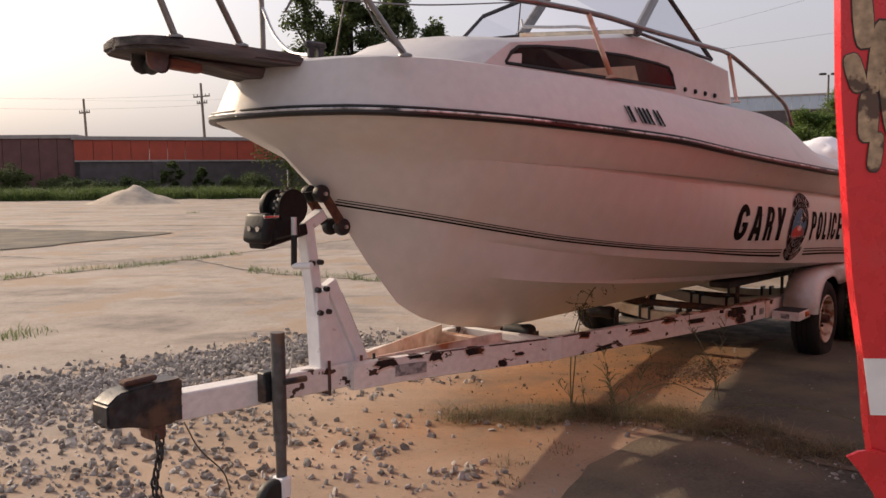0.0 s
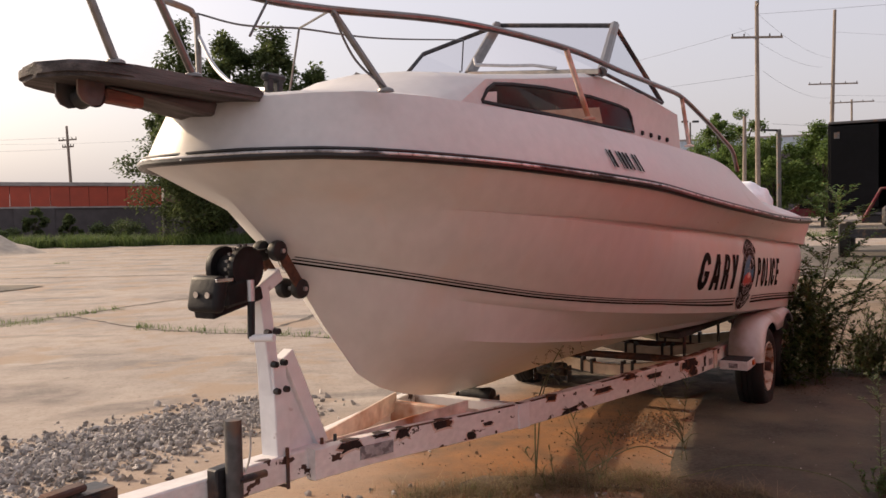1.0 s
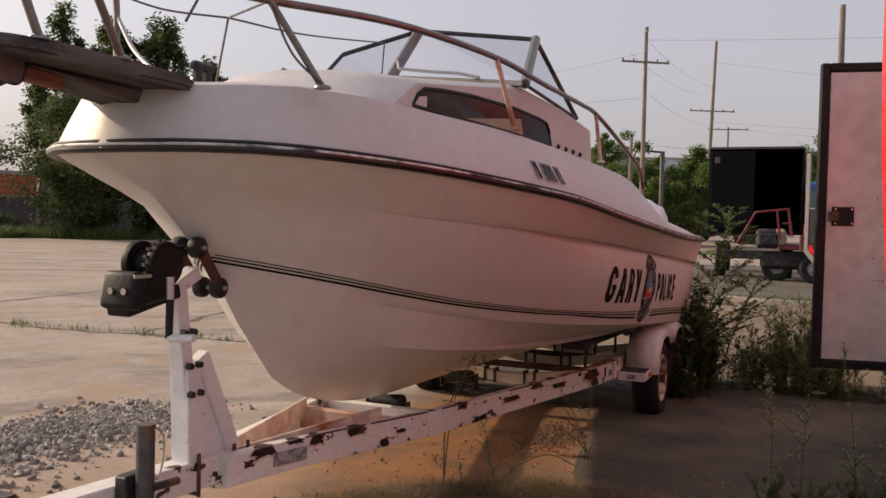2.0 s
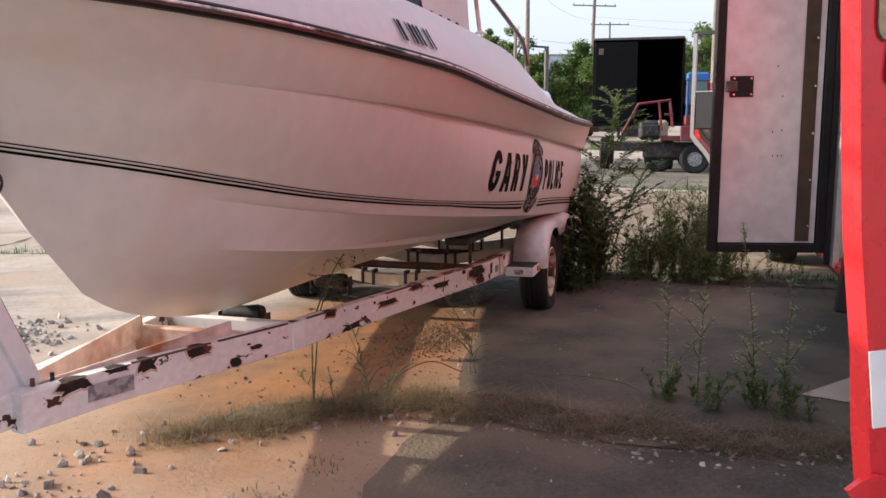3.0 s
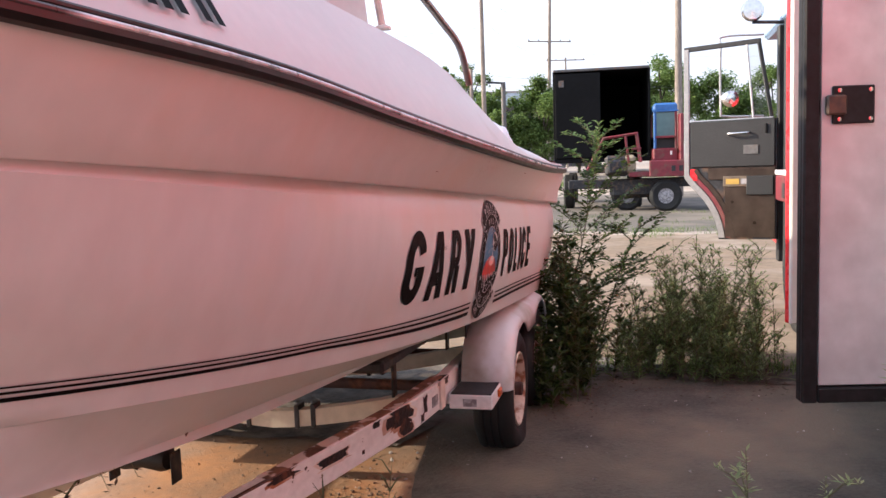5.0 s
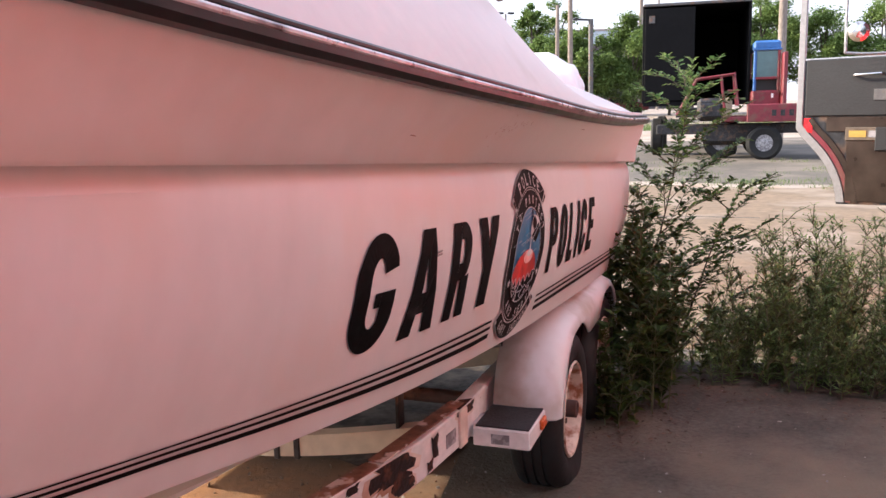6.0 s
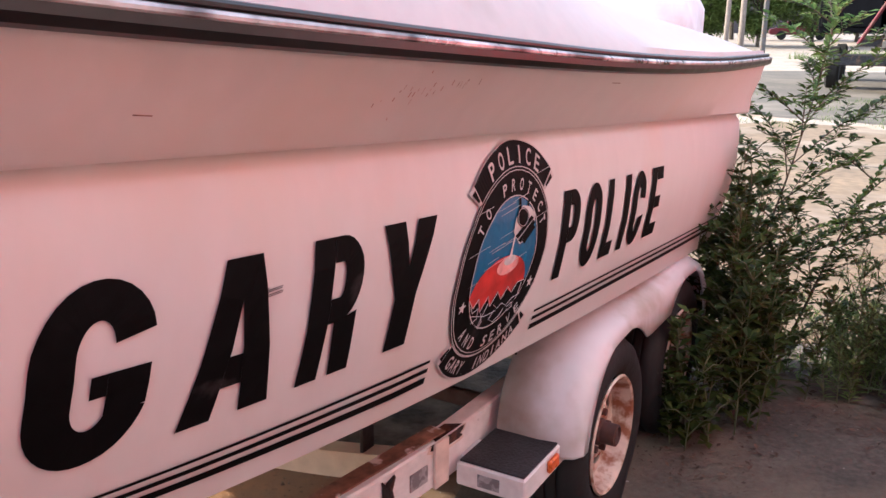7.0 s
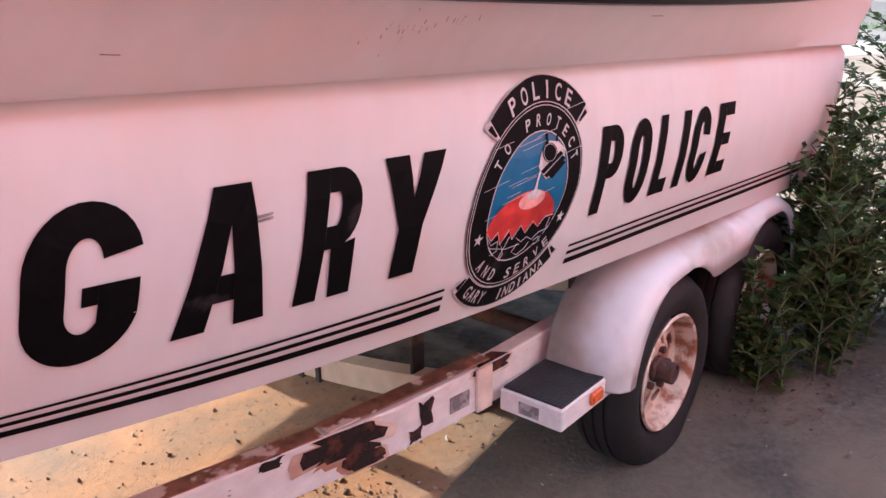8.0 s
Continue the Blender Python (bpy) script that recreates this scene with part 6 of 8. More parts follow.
def compartment_door(engine, a, b, z0, z1, latch=True, inner=DOOR_ALU, strip=True, seal=None):
    """An open locker door: a is the free edge, b the hinge; its lining faces the rear."""
    L = math.hypot(b[0] - a[0], b[1] - a[1])
    H = z1 - z0
    m = panel_matrix(a, b, z0)
    door = part("locker_door", a_box((L, H, 0.030), m @ at(L / 2, H / 2, -0.016), 0.004), seal and ENGINE_RED or GASKET, engine, "open locker door, red outside with a bare metal lining")
    part("outer_skin", a_box((L - 0.02, H - 0.02, 0.008), m @ at(L / 2, H / 2, -0.036), 0.002), ENGINE_RED, door)
    for sx, sy, cx, cy in ((0.045, H, 0.0225, H / 2), (0.045, H, L - 0.0225, H / 2), (L - 0.09, 0.045, L / 2, 0.0225), (L - 0.09, 0.045, L / 2, H - 0.0225)):
        part("door_gasket", a_box((sx, sy, 0.022), m @ at(cx, cy, 0.008), 0.005), seal or GASKET, door)
    part("door_lining", a_box((L - 0.10, H - 0.10, 0.008), m @ at(L / 2, H / 2, 0.004), 0.002), inner, door, "brushed metal door lining")
    if strip:
        part("lining_strip", a_box((0.07, H - 0.12, 0.004), m @ at(L - 0.115, H / 2, 0.011)), BRONZE_TRIM, door)
        for k in range(7):
            bm = bmesh.new()
            lathe(bm, [(0.0, 0.004), (0.006, 0.003), (0.007, 0.0)], 8, m @ at(L - 0.09, 0.14 + k * (H - 0.28) / 6, 0.013))
            part("rivet", bm, CHROME, door)
    if latch:
        for dx, dy in ((0.30, 0.62), (0.345, 0.63), (0.305, 0.50), (0.33, 0.50), (0.35, 0.50), (0.31, 0.95), (0.34, 0.80)):
            if dx < L - 0.15:
                part("screw_hole", a_box((0.005, 0.009, 0.002), m @ at(dx, dy, 0.009)), GASKET, door)
        pl = part("latch_plate", a_box((0.115, 0.105, 0.010), m @ at(0.135, 0.85, 0.014), 0.003), GASKET, door, "dark steel slam latch")
        part("latch_bolt", a_box((0.055, 0.055, 0.02), m @ at(0.085, 0.85, 0.022), 0.005), DARK_STEEL, pl)
        for dx, dy in ((-0.04, 0.04), (0.045, 0.04), (-0.04, -0.04), (0.045, -0.04)):
            bm = bmesh.new()
            lathe(bm, [(0.0, 0.004), (0.006, 0.003), (0.007, 0.0)], 8, m @ at(0.135 + dx, 0.85 + dy, 0.0195))
            part("screw", bm, CHROME, pl)
    return door


def truck_wheel(parent, c, r, wide, name="wheel", dual=False):
    bm = bmesh.new()
    h = wide / 2
    m = frame_axes((1, 0, 0), (0, 0, -1), (0, 1, 0), c)
    lathe(bm, [(r * 0.58, -h * 0.8), (r * 0.8, -h), (r * 0.95, -h * 0.85), (r, -h * 0.6), (r, h * 0.6), (r * 0.95, h * 0.85), (r * 0.8, h), (r * 0.58, h * 0.8)], 36, m, close=True)
    wheel = part(name, bm, TYRE, parent)
    bm = bmesh.new()
    lathe(bm, [(r * 0.59, h * 0.78), (r * 0.57, h * 0.86), (r * 0.50, h * 0.5), (r * 0.3, h * 0.35), (r * 0.22, h * 0.8), (r * 0.16, h * 0.95), (0.0, h * 0.95)], 28, m)
    part("rim", bm, RIM_PAINT, wheel)
    for k in range(8):
        a = 2 * math.pi * k / 8
        bm = bmesh.new()
        lathe(bm, [(0.016, 0.0), (0.016, 0.04), (0.0, 0.045)], 6, m @ at(r * 0.36 * math.cos(a), r * 0.36 * math.sin(a), h * 0.35))
        part("lug_nut", bm, DARK_STEEL, wheel)
    return wheel


def build_cab_door(en):
    """The open cab door: hinge at its inner edge, lining towards the rear, cut round the wheel arch below."""
    a, b = (7.70, 1.98), (7.42, 2.70)
    L = math.hypot(b[0] - a[0], b[1] - a[1])
    m = panel_matrix(a, b, 0.0)
    arch = [tuple(p)[:2] for p in smooth_path([(0.0, 1.215, 0), (0.055, 1.145, 0), (0.15, 1.044, 0), (0.21, 0.96, 0), (0.253, 0.875, 0), (0.283, 0.78, 0), (0.297, 0.69, 0)], 4)]
    bm = bmesh.new()
    slab(bm, arch + [(L, 0.70), (L, 1.70), (0.0, 1.70)], 0.05, m @ at(0, 0, -0.05))
    door = part("cab_door", bm, DARK_STEEL, en, "open cab door with charcoal card and bare window frame", angle=20)

    def band(name, d0, d1, z, mat, label=""):
        """A strip that follows the arch at a distance inside it."""
        bm = bmesh.new()
        rows = []
        for i, p in enumerate(arch):
            q0, q1 = arch[max(0, i - 1)], arch[min(len(arch) - 1, i + 1)]
            t = Vector((q1[0] - q0[0], q1[1] - q0[1])).normalized()
            n_ = Vector((-t.y, t.x))
            rows.append([bm.verts.new(m @ Vector((p[0] + n_.x * d, max(0.705, p[1] + n_.y * d), z))) for d in (d0, d1)] + [bm.verts.new(m @ Vector((p[0] + n_.x * d1, max(0.705, p[1] + n_.y * d1), 0.0)))])
        for r, q in zip(rows, rows[1:]):
            bm.faces.new((r[0], q[0], q[1], r[1]))
            bm.faces.new((r[1], q[1], q[2], r[2]))
        return part(name, bm, mat, door, label)
    band("arch_edge", 0.004, 0.055, 0.010, EDGE_METAL, "bright metal arch edge")
    band("arch_stripe", 0.064, 0.098, 0.006, TRUCK_RED, "red painted arch stripe")
    band("arch_trim", 0.106, 0.140, 0.009, BRONZE_TRIM, "brown trim inside the arch")
    part("edge_strip", a_box((0.045, 1.10, 0.03), m @ at(0.0225, 1.77, -0.008), 0.004), EDGE_METAL, door, "bright metal door edge")
    part("red_corner", a_box((0.06, 0.10, 0.006), m @ at(0.085, 1.245, 0.005)), ENGINE_RED, door)
    part("door_card", a_box((L - 0.07, 0.395, 0.014), m @ at(0.06 + (L - 0.07) / 2, 1.505, 0.008), 0.008), DARK_TRIM, door, "charcoal door card")
    low = part("kick_panel", a_box((L - 0.36, 0.58, 0.008), m @ at(0.35 + (L - 0.36) / 2, 1.005, 0.004), 0.002), BRONZE_TRIM, door, "brown shiny kick panel")
    part("kick_upper", a_box((L - 0.22, 0.10, 0.008), m @ at(0.21 + (L - 0.22) / 2, 1.252, 0.006), 0.002), BRONZE_TRIM, low)
    part("map_panel", a_box((0.22, 0.09, 0.012), m @ at(0.45, 1.185, 0.012), 0.004), BRONZE_LIGHT, low, "tan panel with a yellow label")
    part("door_label", a_box((0.11, 0.045, 0.003), m @ at(0.42, 1.185, 0.020)), YELLOW, low, "yellow label")
    part("label_plate", a_box((0.05, 0.045, 0.003), m @ at(0.515, 1.185, 0.020)), STICKER, low)
    part("map_pocket", a_box((0.22, 0.16, 0.02), m @ at(L - 0.13, 1.15, 0.014), 0.006), DARK_TRIM, low)
    bm = bmesh.new()
    bar(bm, m @ Vector((0.0, 2.32, -0.02)), m @ Vector((L - 0.135, 2.335, -0.02)), 0.035, 0.04, 0.004)
    fr = part("window_frame", bm, DARK_TRIM, door, "dark window frame")
    part("rear_post", a_bar(m @ Vector((L - 0.150, 2.33, -0.02)), m @ Vector((L - 0.045, 1.70, -0.02)), 0.03, 0.035, 0.004, up=(1, 0, 0)), DARK_TRIM, fr)
    part("quarter_post", a_bar(m @ Vector((L * 0.68, 2.32, -0.02)), m @ Vector((L * 0.75, 1.70, -0.02)), 0.016, 0.03, 0.003, up=(1, 0, 0)), ALU, fr)
    part("sill_strip", a_box((L - 0.06, 0.012, 0.02), m @ at(L / 2, 1.706, -0.01)), CHROME, fr)
    bm = bmesh.new()
    bm.faces.new([bm.verts.new(m @ Vector((x, y, -0.02))) for x, y in ((L * 0.755, 1.70), (L - 0.05, 1.70), (L - 0.152, 2.32), (L * 0.685, 2.32))])
    pane = part("pane", bm, CLEAR, fr, smooth=False)
    pane.visible_shadow = False
    part("door_handle", a_tube(smooth_path([m @ Vector((x, y, z)) for x, y, z in ((0.38, 1.585, 0.015), (0.40, 1.585, 0.05), (0.54, 1.59, 0.05), (0.56, 1.59, 0.015))], 4), 0.009, 8), CHROME, door)
    part("window_crank", a_box((0.02, 0.075, 0.02), m @ at(0.69, 1.62, 0.02), 0.004), GASKET, door)
    part("speaker_grille", a_box((0.12, 0.075, 0.008), m @ at(0.57, 1.45, 0.018), 0.002), GREY_STEEL, door)


def build_engine():
    en = root("fire_engine", "red fire engine with open locker and cab doors", "fire engine", BOAT)
    # locker body: shell with open bays behind the swung doors
    body = part("body_wall", a_box((0.35, 0.06, 1.13), at(*P(0.125, SIDE + 0.03, 0.985)), 0.006), ENGINE_RED, en, "glossy red body side")
    bays = ((-0.05, 0.30, 1.552, 2.55), (0.90, 1.95, 0.61, 1.55), (0.90, 1.95, 1.552, 2.55), (0.30, 0.90, 2.40, 2.55), (0.30, 0.90, 0.60, 0.66), (1.95, 2.75, 2.40, 2.55), (1.95, 2.75, 0.61, 0.655),
            (2.75, 2.95, 0.61, 1.55), (2.75, 2.95, 1.552, 2.55), (2.95, 3.85, 2.40, 2.55), (2.95, 3.85, 0.61, 0.655), (3.85, 4.65, 0.61, 1.55), (3.85, 4.65, 1.552, 2.55), (4.65, 5.5, 0.61, 1.55), (4.65, 5.5, 1.552, 2.55))
    for s0, s1, z0, z1 in bays:
        # metal bay at 3.85 is unseen, added to bounce paler light at the hull
        part("body_panel", a_box((s1 - s0, 0.06, z1 - z0), at(*P((s0 + s1) / 2, SIDE + 0.03, (z0 + z1) / 2)), 0.004), DOOR_ALU if s0 == 3.85 else ENGINE_RED, body)
    part("reflective_stripe", a_box((1.04, 0.004, 0.15), at(*P(1.425, SIDE - 0.002, 0.845))), ENGINE_WHITE, body, "white reflective stripe")
    part("reflective_stripe", a_box((0.84, 0.004, 0.15), at(*P(5.07, SIDE - 0.002, 0.845))), ENGINE_WHITE, body)
    part("rear_wall", a_box((0.06, 2.3, 2.13), at(*P(-0.02, SIDE + 1.22, 1.485)), 0.006), ENGINE_RED, body)
    part("rear_stripe", a_box((0.004, 2.2, 0.15), at(*P(-0.053, SIDE + 1.25, 0.845))), ENGINE_WHITE, body)
    part("far_wall", a_box((5.5, 0.06, 2.13), at(*P(2.72, SIDE + 2.37, 1.485)), 0.006), ENGINE_RED, body)
    part("body_roof", a_box((5.5, 2.4, 0.06), at(*P(2.72, SIDE + 1.2, 2.58)), 0.006), ENGINE_WHITE, body)
    part("body_floor", a_box((5.5, 2.4, 0.06), at(*P(2.72, SIDE + 1.24, 0.585)), 0.006), DARK_STEEL, body)
    part("body_front", a_box((0.06, 2.3, 2.13), at(*P(5.47, SIDE + 1.22, 1.485)), 0.006), ENGINE_RED, body)
    part("locker_back", a_box((5.3, 0.03, 2.05), at(*P(2.7, SIDE + 0.62, 1.49))), DOOR_ALU, body, "bare metal locker backs")
    part("hinge_post", a_box((0.05, 0.05, 1.77), at(*P(2.72, SIDE - 0.01, 1.51)), 0.004), GASKET, body)
    part("jamb", a_box((0.10, 0.03, 1.77), at(*P(2.64, SIDE + 0.005, 1.51)), 0.004), ALU, body, "pale metal door jamb")
    part("bumper", a_box((0.35, 2.3, 0.12), at(*P(-0.20, SIDE + 1.35, 0.50)), 0.01), DARK_STEEL, en)
    # swung doors
    compartment_door(en, (2.605, 2.105), (2.72, 2.68), 0.685, 2.385)
    compartment_door(en, (3.68, 2.235), (3.86, 2.70), 0.71, 2.40, latch=True, inner=LINING_CREAM, strip=False, seal=LINING_CREAM)
    # rear door, its outside turned to the rear; its skin bows inwards towards the foot, where it is torn
    a, b = (-0.345, 2.268), (-0.03, 2.72)
    L = math.hypot(b[0] - a[0], b[1] - a[1])
    m = panel_matrix(a, b, 0.0)
    edge = [(0.145, 0.52), (0.125, 0.60), (0.10, 0.76), (0.085, 0.92), (0.05, 1.14), (0.03, 1.35), (0.008, 1.62), (0.0, 1.85), (0.0, 2.40)]
    bm = bmesh.new()
    slab(bm, [(L, 2.40), (L, 0.52)] + edge, 0.045, m @ at(0, 0, -0.045))
    rd = part("rear_locker_door", bm, ENGINE_RED, en, "red rear locker door, swung open, torn at the foot", angle=20)
    bm = bmesh.new()
    slab(bm, [(0.105, 0.775), (0.083, 0.925), (L - 0.01, 0.925), (L - 0.01, 0.775)], 0.004, m @ at(0, 0, 0.001))
    part("door_stripe", bm, ENGINE_WHITE, rd, "white reflective band")
    bm = bmesh.new()
    slab(bm, [(0.16, 0.50), (0.075, 0.63), (0.045, 0.665), (0.075, 0.68), (0.115, 0.685), (0.20, 0.66), (0.24, 0.52)], 0.012, m @ at(0, 0, 0.004))
    part("torn_skin", bm, ENGINE_RED, rd, "bent torn corner of red sheet")
    gold = material("worn_tan_gold_leaf", (0.46, 0.33, 0.20), 0.6, grain=0.2, scale=40, bump=0.15, stain=(0.10, 0.06, 0.04), stain_at=(0.62, 0.66), stain_scale=9)
    dark = material("dark_decal_outline", (0.05, 0.035, 0.03), 0.6, grain=0.2, scale=50)
    for k, (x, z, wide, tall, turn) in enumerate(((0.10, 1.80, 0.05, 0.16, 0.1), (0.14, 1.70, 0.045, 0.18, -0.1), (0.085, 1.66, 0.045, 0.10, 0.3), (0.12, 1.55, 0.05, 0.13, 0.0), (0.17, 1.58, 0.04, 0.16, 0.15), (0.14, 1.46, 0.035, 0.10, -0.1), (0.19, 1.75, 0.05, 0.2, 0.0), (0.105, 1.98, 0.06, 0.22, 0.1))):
        outline = [(wide * 0.5 * math.copysign(abs(math.cos(t)) ** 0.6, math.cos(t)), tall * 0.5 * math.copysign(abs(math.sin(t)) ** 0.6, math.sin(t))) for t in [2 * math.pi * j / 14 for j in range(14)]]
        mk = m @ at(x - 0.045, z, 0.001 + 0.0004 * k) @ Matrix.Rotation(turn, 4, "Z")
        bm = bmesh.new()
        slab(bm, [(u * 1.12, v * 1.06) for u, v in outline], 0.0015, mk)
        under = part("decal_outline", bm, dark, rd)
        bm = bmesh.new()
        slab(bm, outline, 0.0032, mk)
        part("decal_leaf", bm, gold, under)
    # lettering on the rear locker wall, as bars, and the locker's grey end wall and red sill
    part("locker_end", a_box((0.03, 0.60, 1.75), at(*P(1.97, SIDE + 0.31, 1.50))), LINING_CREAM, body)
    part("locker_end", a_box((0.03, 0.60, 1.75), at(*P(2.735, SIDE + 0.34, 1.50))), LINING_CREAM, body)
    part("locker_floor", a_box((0.78, 0.60, 0.02), at(*P(2.35, SIDE + 0.34, 0.645))), LINING_CREAM, body)
    for k in range(9):
        part("lettering_bar", a_box((0.22, 0.004, 0.026), at(*P(1.83, SIDE - 0.003, 1.36 - 0.052 * k))), ENGINE_WHITE if k % 2 == 0 else DECAL_BLACK, body)
    flap = a_box((0.02, 0.10, 0.60), at(*P(1.70, SIDE - 0.055, 0.88)) @ Matrix.Rotation(radians(5), 4, "X"), 0.008)
    part("rubber_flap", flap, BLACK_RUBBER, en, "black rubber flap hanging from the body")
    # cab: two-tone side, dark door opening, roof
    cab = part("cab_side", a_box((1.40, 0.08, 0.60), at(*P(6.35, SIDE + 0.04, 1.37)), 0.008), ENGINE_RED, en, "red cab side below a pale blue upper half")
    part("cab_upper", a_box((1.40, 0.076, 0.78), at(*P(6.35, SIDE + 0.042, 2.06)), 0.008), ENGINE_BLUE, cab, "pale blue upper cab side")
    part("cab_stripe", a_box((1.39, 0.004, 0.035), at(*P(6.35, SIDE - 0.001, 1.66))), ENGINE_WHITE, cab)
    part("panel_seam", a_box((0.012, 0.004, 1.9), at(*P(6.62, SIDE - 0.0005, 1.50))), GASKET, cab)
    part("cab_pillar", a_box((0.10, 0.12, 1.95), at(*P(7.10, SIDE + 0.05, 1.48)), 0.01), DARK_TRIM, cab, "charcoal door pillar")
    part("front_pillar", a_box((0.10, 0.12, 1.95), at(*P(7.55, SIDE + 0.06, 1.48)), 0.01), DARK_TRIM, cab)
    part("cab_nose", a_box((0.9, 2.2, 1.2), at(*P(8.05, SIDE + 1.18, 1.15)), 0.05), ENGINE_RED, cab)
    part("cab_roof", a_box((2.8, 2.3, 0.08), at(*P(7.05, SIDE + 1.15, 2.49)), 0.03), ENGINE_BLUE, cab)
    part("cab_back", a_box((0.06, 2.2, 2.0), at(*P(5.70, SIDE + 1.19, 1.45)), 0.01), ENGINE_RED, cab)
    part("cab_far_side", a_box((2.8, 0.08, 2.0), at(*P(7.05, SIDE + 2.25, 1.45)), 0.01), ENGINE_RED, cab)
    part("cab_floor", a_box((2.4, 2.1, 0.06), at(*P(6.9, SIDE + 1.19, 0.85))), DARK_TRIM, cab)
    part("seat", a_box((0.5, 0.5, 0.9), at(*P(6.7, SIDE + 0.5, 1.35)), 0.06), DARK_TRIM, cab)
    ledge = part("side_ledge", a_box((1.20, 0.10, 0.19), at(*P(6.30, SIDE - 0.05, 1.15)), 0.01), TRUCK_RED, cab, "dark red ledge box with a white top edge")
    part("ledge_top", a_box((1.21, 0.105, 0.035), at(*P(6.30, SIDE - 0.052, 1.265)), 0.006), ENGINE_WHITE, ledge)
    part("ledge_vent", a_box((0.10, 0.006, 0.11), at(*P(6.5, SIDE - 0.102, 1.14)), 0.002), DARK_STEEL, ledge)
    bm = bmesh.new()
    lathe(bm, [(0.0, 0.04), (0.075, 0.036), (0.09, 0.0), (0.085, -0.03), (0.03, -0.09), (0.0, -0.10)], 20, frame_axes((0, 1, 0), (0, 0, 1), (-1, 0, 0), P(7.35, 2.50, 2.56)))
    lamp = part("spotlight", bm, CHROME, cab, "round chrome spotlight")
    part("spotlight_arm", a_tube([P(7.37, 2.50, 2.47), P(7.37, 2.80, 2.45)], 0.014, 8), DARK_STEEL, lamp)
    build_cab_door(en)
    # round mirror beyond the door
    bm = bmesh.new()
    lathe(bm, [(0.0, 0.035), (0.045, 0.028), (0.072, 0.0), (0.068, -0.03), (0.0, -0.05)], 20, frame_axes((0, 1, 0), (0, 0, 1), (-1, 0, 0), P(7.90, 2.38, 1.90)))
    mir = part("door_mirror", bm, CHROME, en, "round chrome door mirror")
    part("mirror_bracket", a_tube(smooth_path([P(7.92, 2.66, 2.44), P(7.92, 2.32, 2.44), P(7.92, 2.30, 2.35), P(7.92, 2.30, 1.82), P(7.92, 2.34, 1.75), P(7.92, 2.66, 1.74)], 4), 0.010, 8), ALU, mir)
    part("wheel_arch_liner", a_box((1.5, 0.04, 0.95), at(*P(6.75, SIDE + 0.85, 0.85))), DARK_STEEL, cab, "dark wheel arch liner")
    truck_wheel(en, P(6.95, 2.89, 0.52), 0.52, 0.30, dual=True)
    truck_wheel(en, P(6.95, 4.6, 0.52), 0.52, 0.30, dual=True)
    truck_wheel(en, P(1.4, 3.35, 0.50), 0.50, 0.5)
    truck_wheel(en, P(1.4, 4.6, 0.50), 0.50, 0.5)
    part("chassis", a_box((8.0, 0.9, 0.25), at(*P(4.1, SIDE + 1.2, 0.55))), DARK_STEEL, en)


build_engine()

# ---- background: trucks, poles, buildings ----
def far_root(name, label, category, x, y, turn, group=""):
    return root(name, label, category, pose(x, y, ground_height(x, y), 0, 0, turn), group)


def build_box_truck():
    # rear doorway towards the boat; local x across, y away, z up
    t = far_root("box_truck", "black open-backed van body on a truck chassis", "truck", 15.65, 23.55, -35.0)
    W, H, D, z0 = 2.55, 2.45, 5.5, 1.38
    part("van_side", a_box((0.06, D, H), at(-W / 2, D / 2, z0 + H / 2), 0.01), BOX_BLACK, t)
    part("van_side", a_box((0.06, D, H), at(W / 2, D / 2, z0 + H / 2), 0.01), BOX_BLACK, t)
    part("van_roof", a_box((W, D, 0.06), at(0, D / 2, z0 + H), 0.01), BOX_BLACK, t)
    part("van_floor", a_box((W, D, 0.12), at(0, D / 2, z0), 0.01), BOX_BLACK, t)
    part("van_bulkhead", a_box((W, 0.06, H), at(0, D, z0 + H / 2)), BOX_BLACK, t)
    part("rear_door", a_box((W * 0.48, 0.05, H - 0.15), at(-W * 0.25, -0.01, z0 + H / 2), 0.01), BOX_BLACK, t, "one black rear door closed")
    part("roof_edge", a_box((W + 0.02, 0.05, 0.07), at(0, -0.02, z0 + H + 0.01), 0.01), GREY_STEEL, t)
    part("vent_panel", a_box((0.14, 0.02, 0.18), at(-W * 0.42, -0.045, z0 + H * 0.86), 0.004), GREY_STEEL, t)
    part("chassis", a_box((0.9, D, 0.2), at(0, D / 2, 1.12)), DARK_STEEL, t)
    for x in (-0.95, 0.95):
        for y in (1.2, 4.6):
            truck_wheel_far(t, Vector((x, y, 0.5)), 0.5, 0.3)


def truck_wheel_far(parent, c, r, wide):
    bm = bmesh.new()
    h = wide / 2
    m = frame_axes((0, 1, 0), (0, 0, 1), (1, 0, 0), c)
    lathe(bm, [(r * 0.55, -h * 0.8), (r * 0.85, -h), (r, -h * 0.7), (r, h * 0.7), (r * 0.85, h), (r * 0.55, h * 0.8)], 28, m, close=True)
    w = part("wheel", bm, TYRE, parent)
    bm = bmesh.new()
    lathe(bm, [(r * 0.56, -h * 0.6), (r * 0.45, -h * 0.3), (r * 0.2, -h * 0.7), (r * 0.2, h * 0.7), (r * 0.45, h * 0.3), (r * 0.56, h * 0.6)], 20, m)
    part("rim", bm, RIM_PAINT, w)


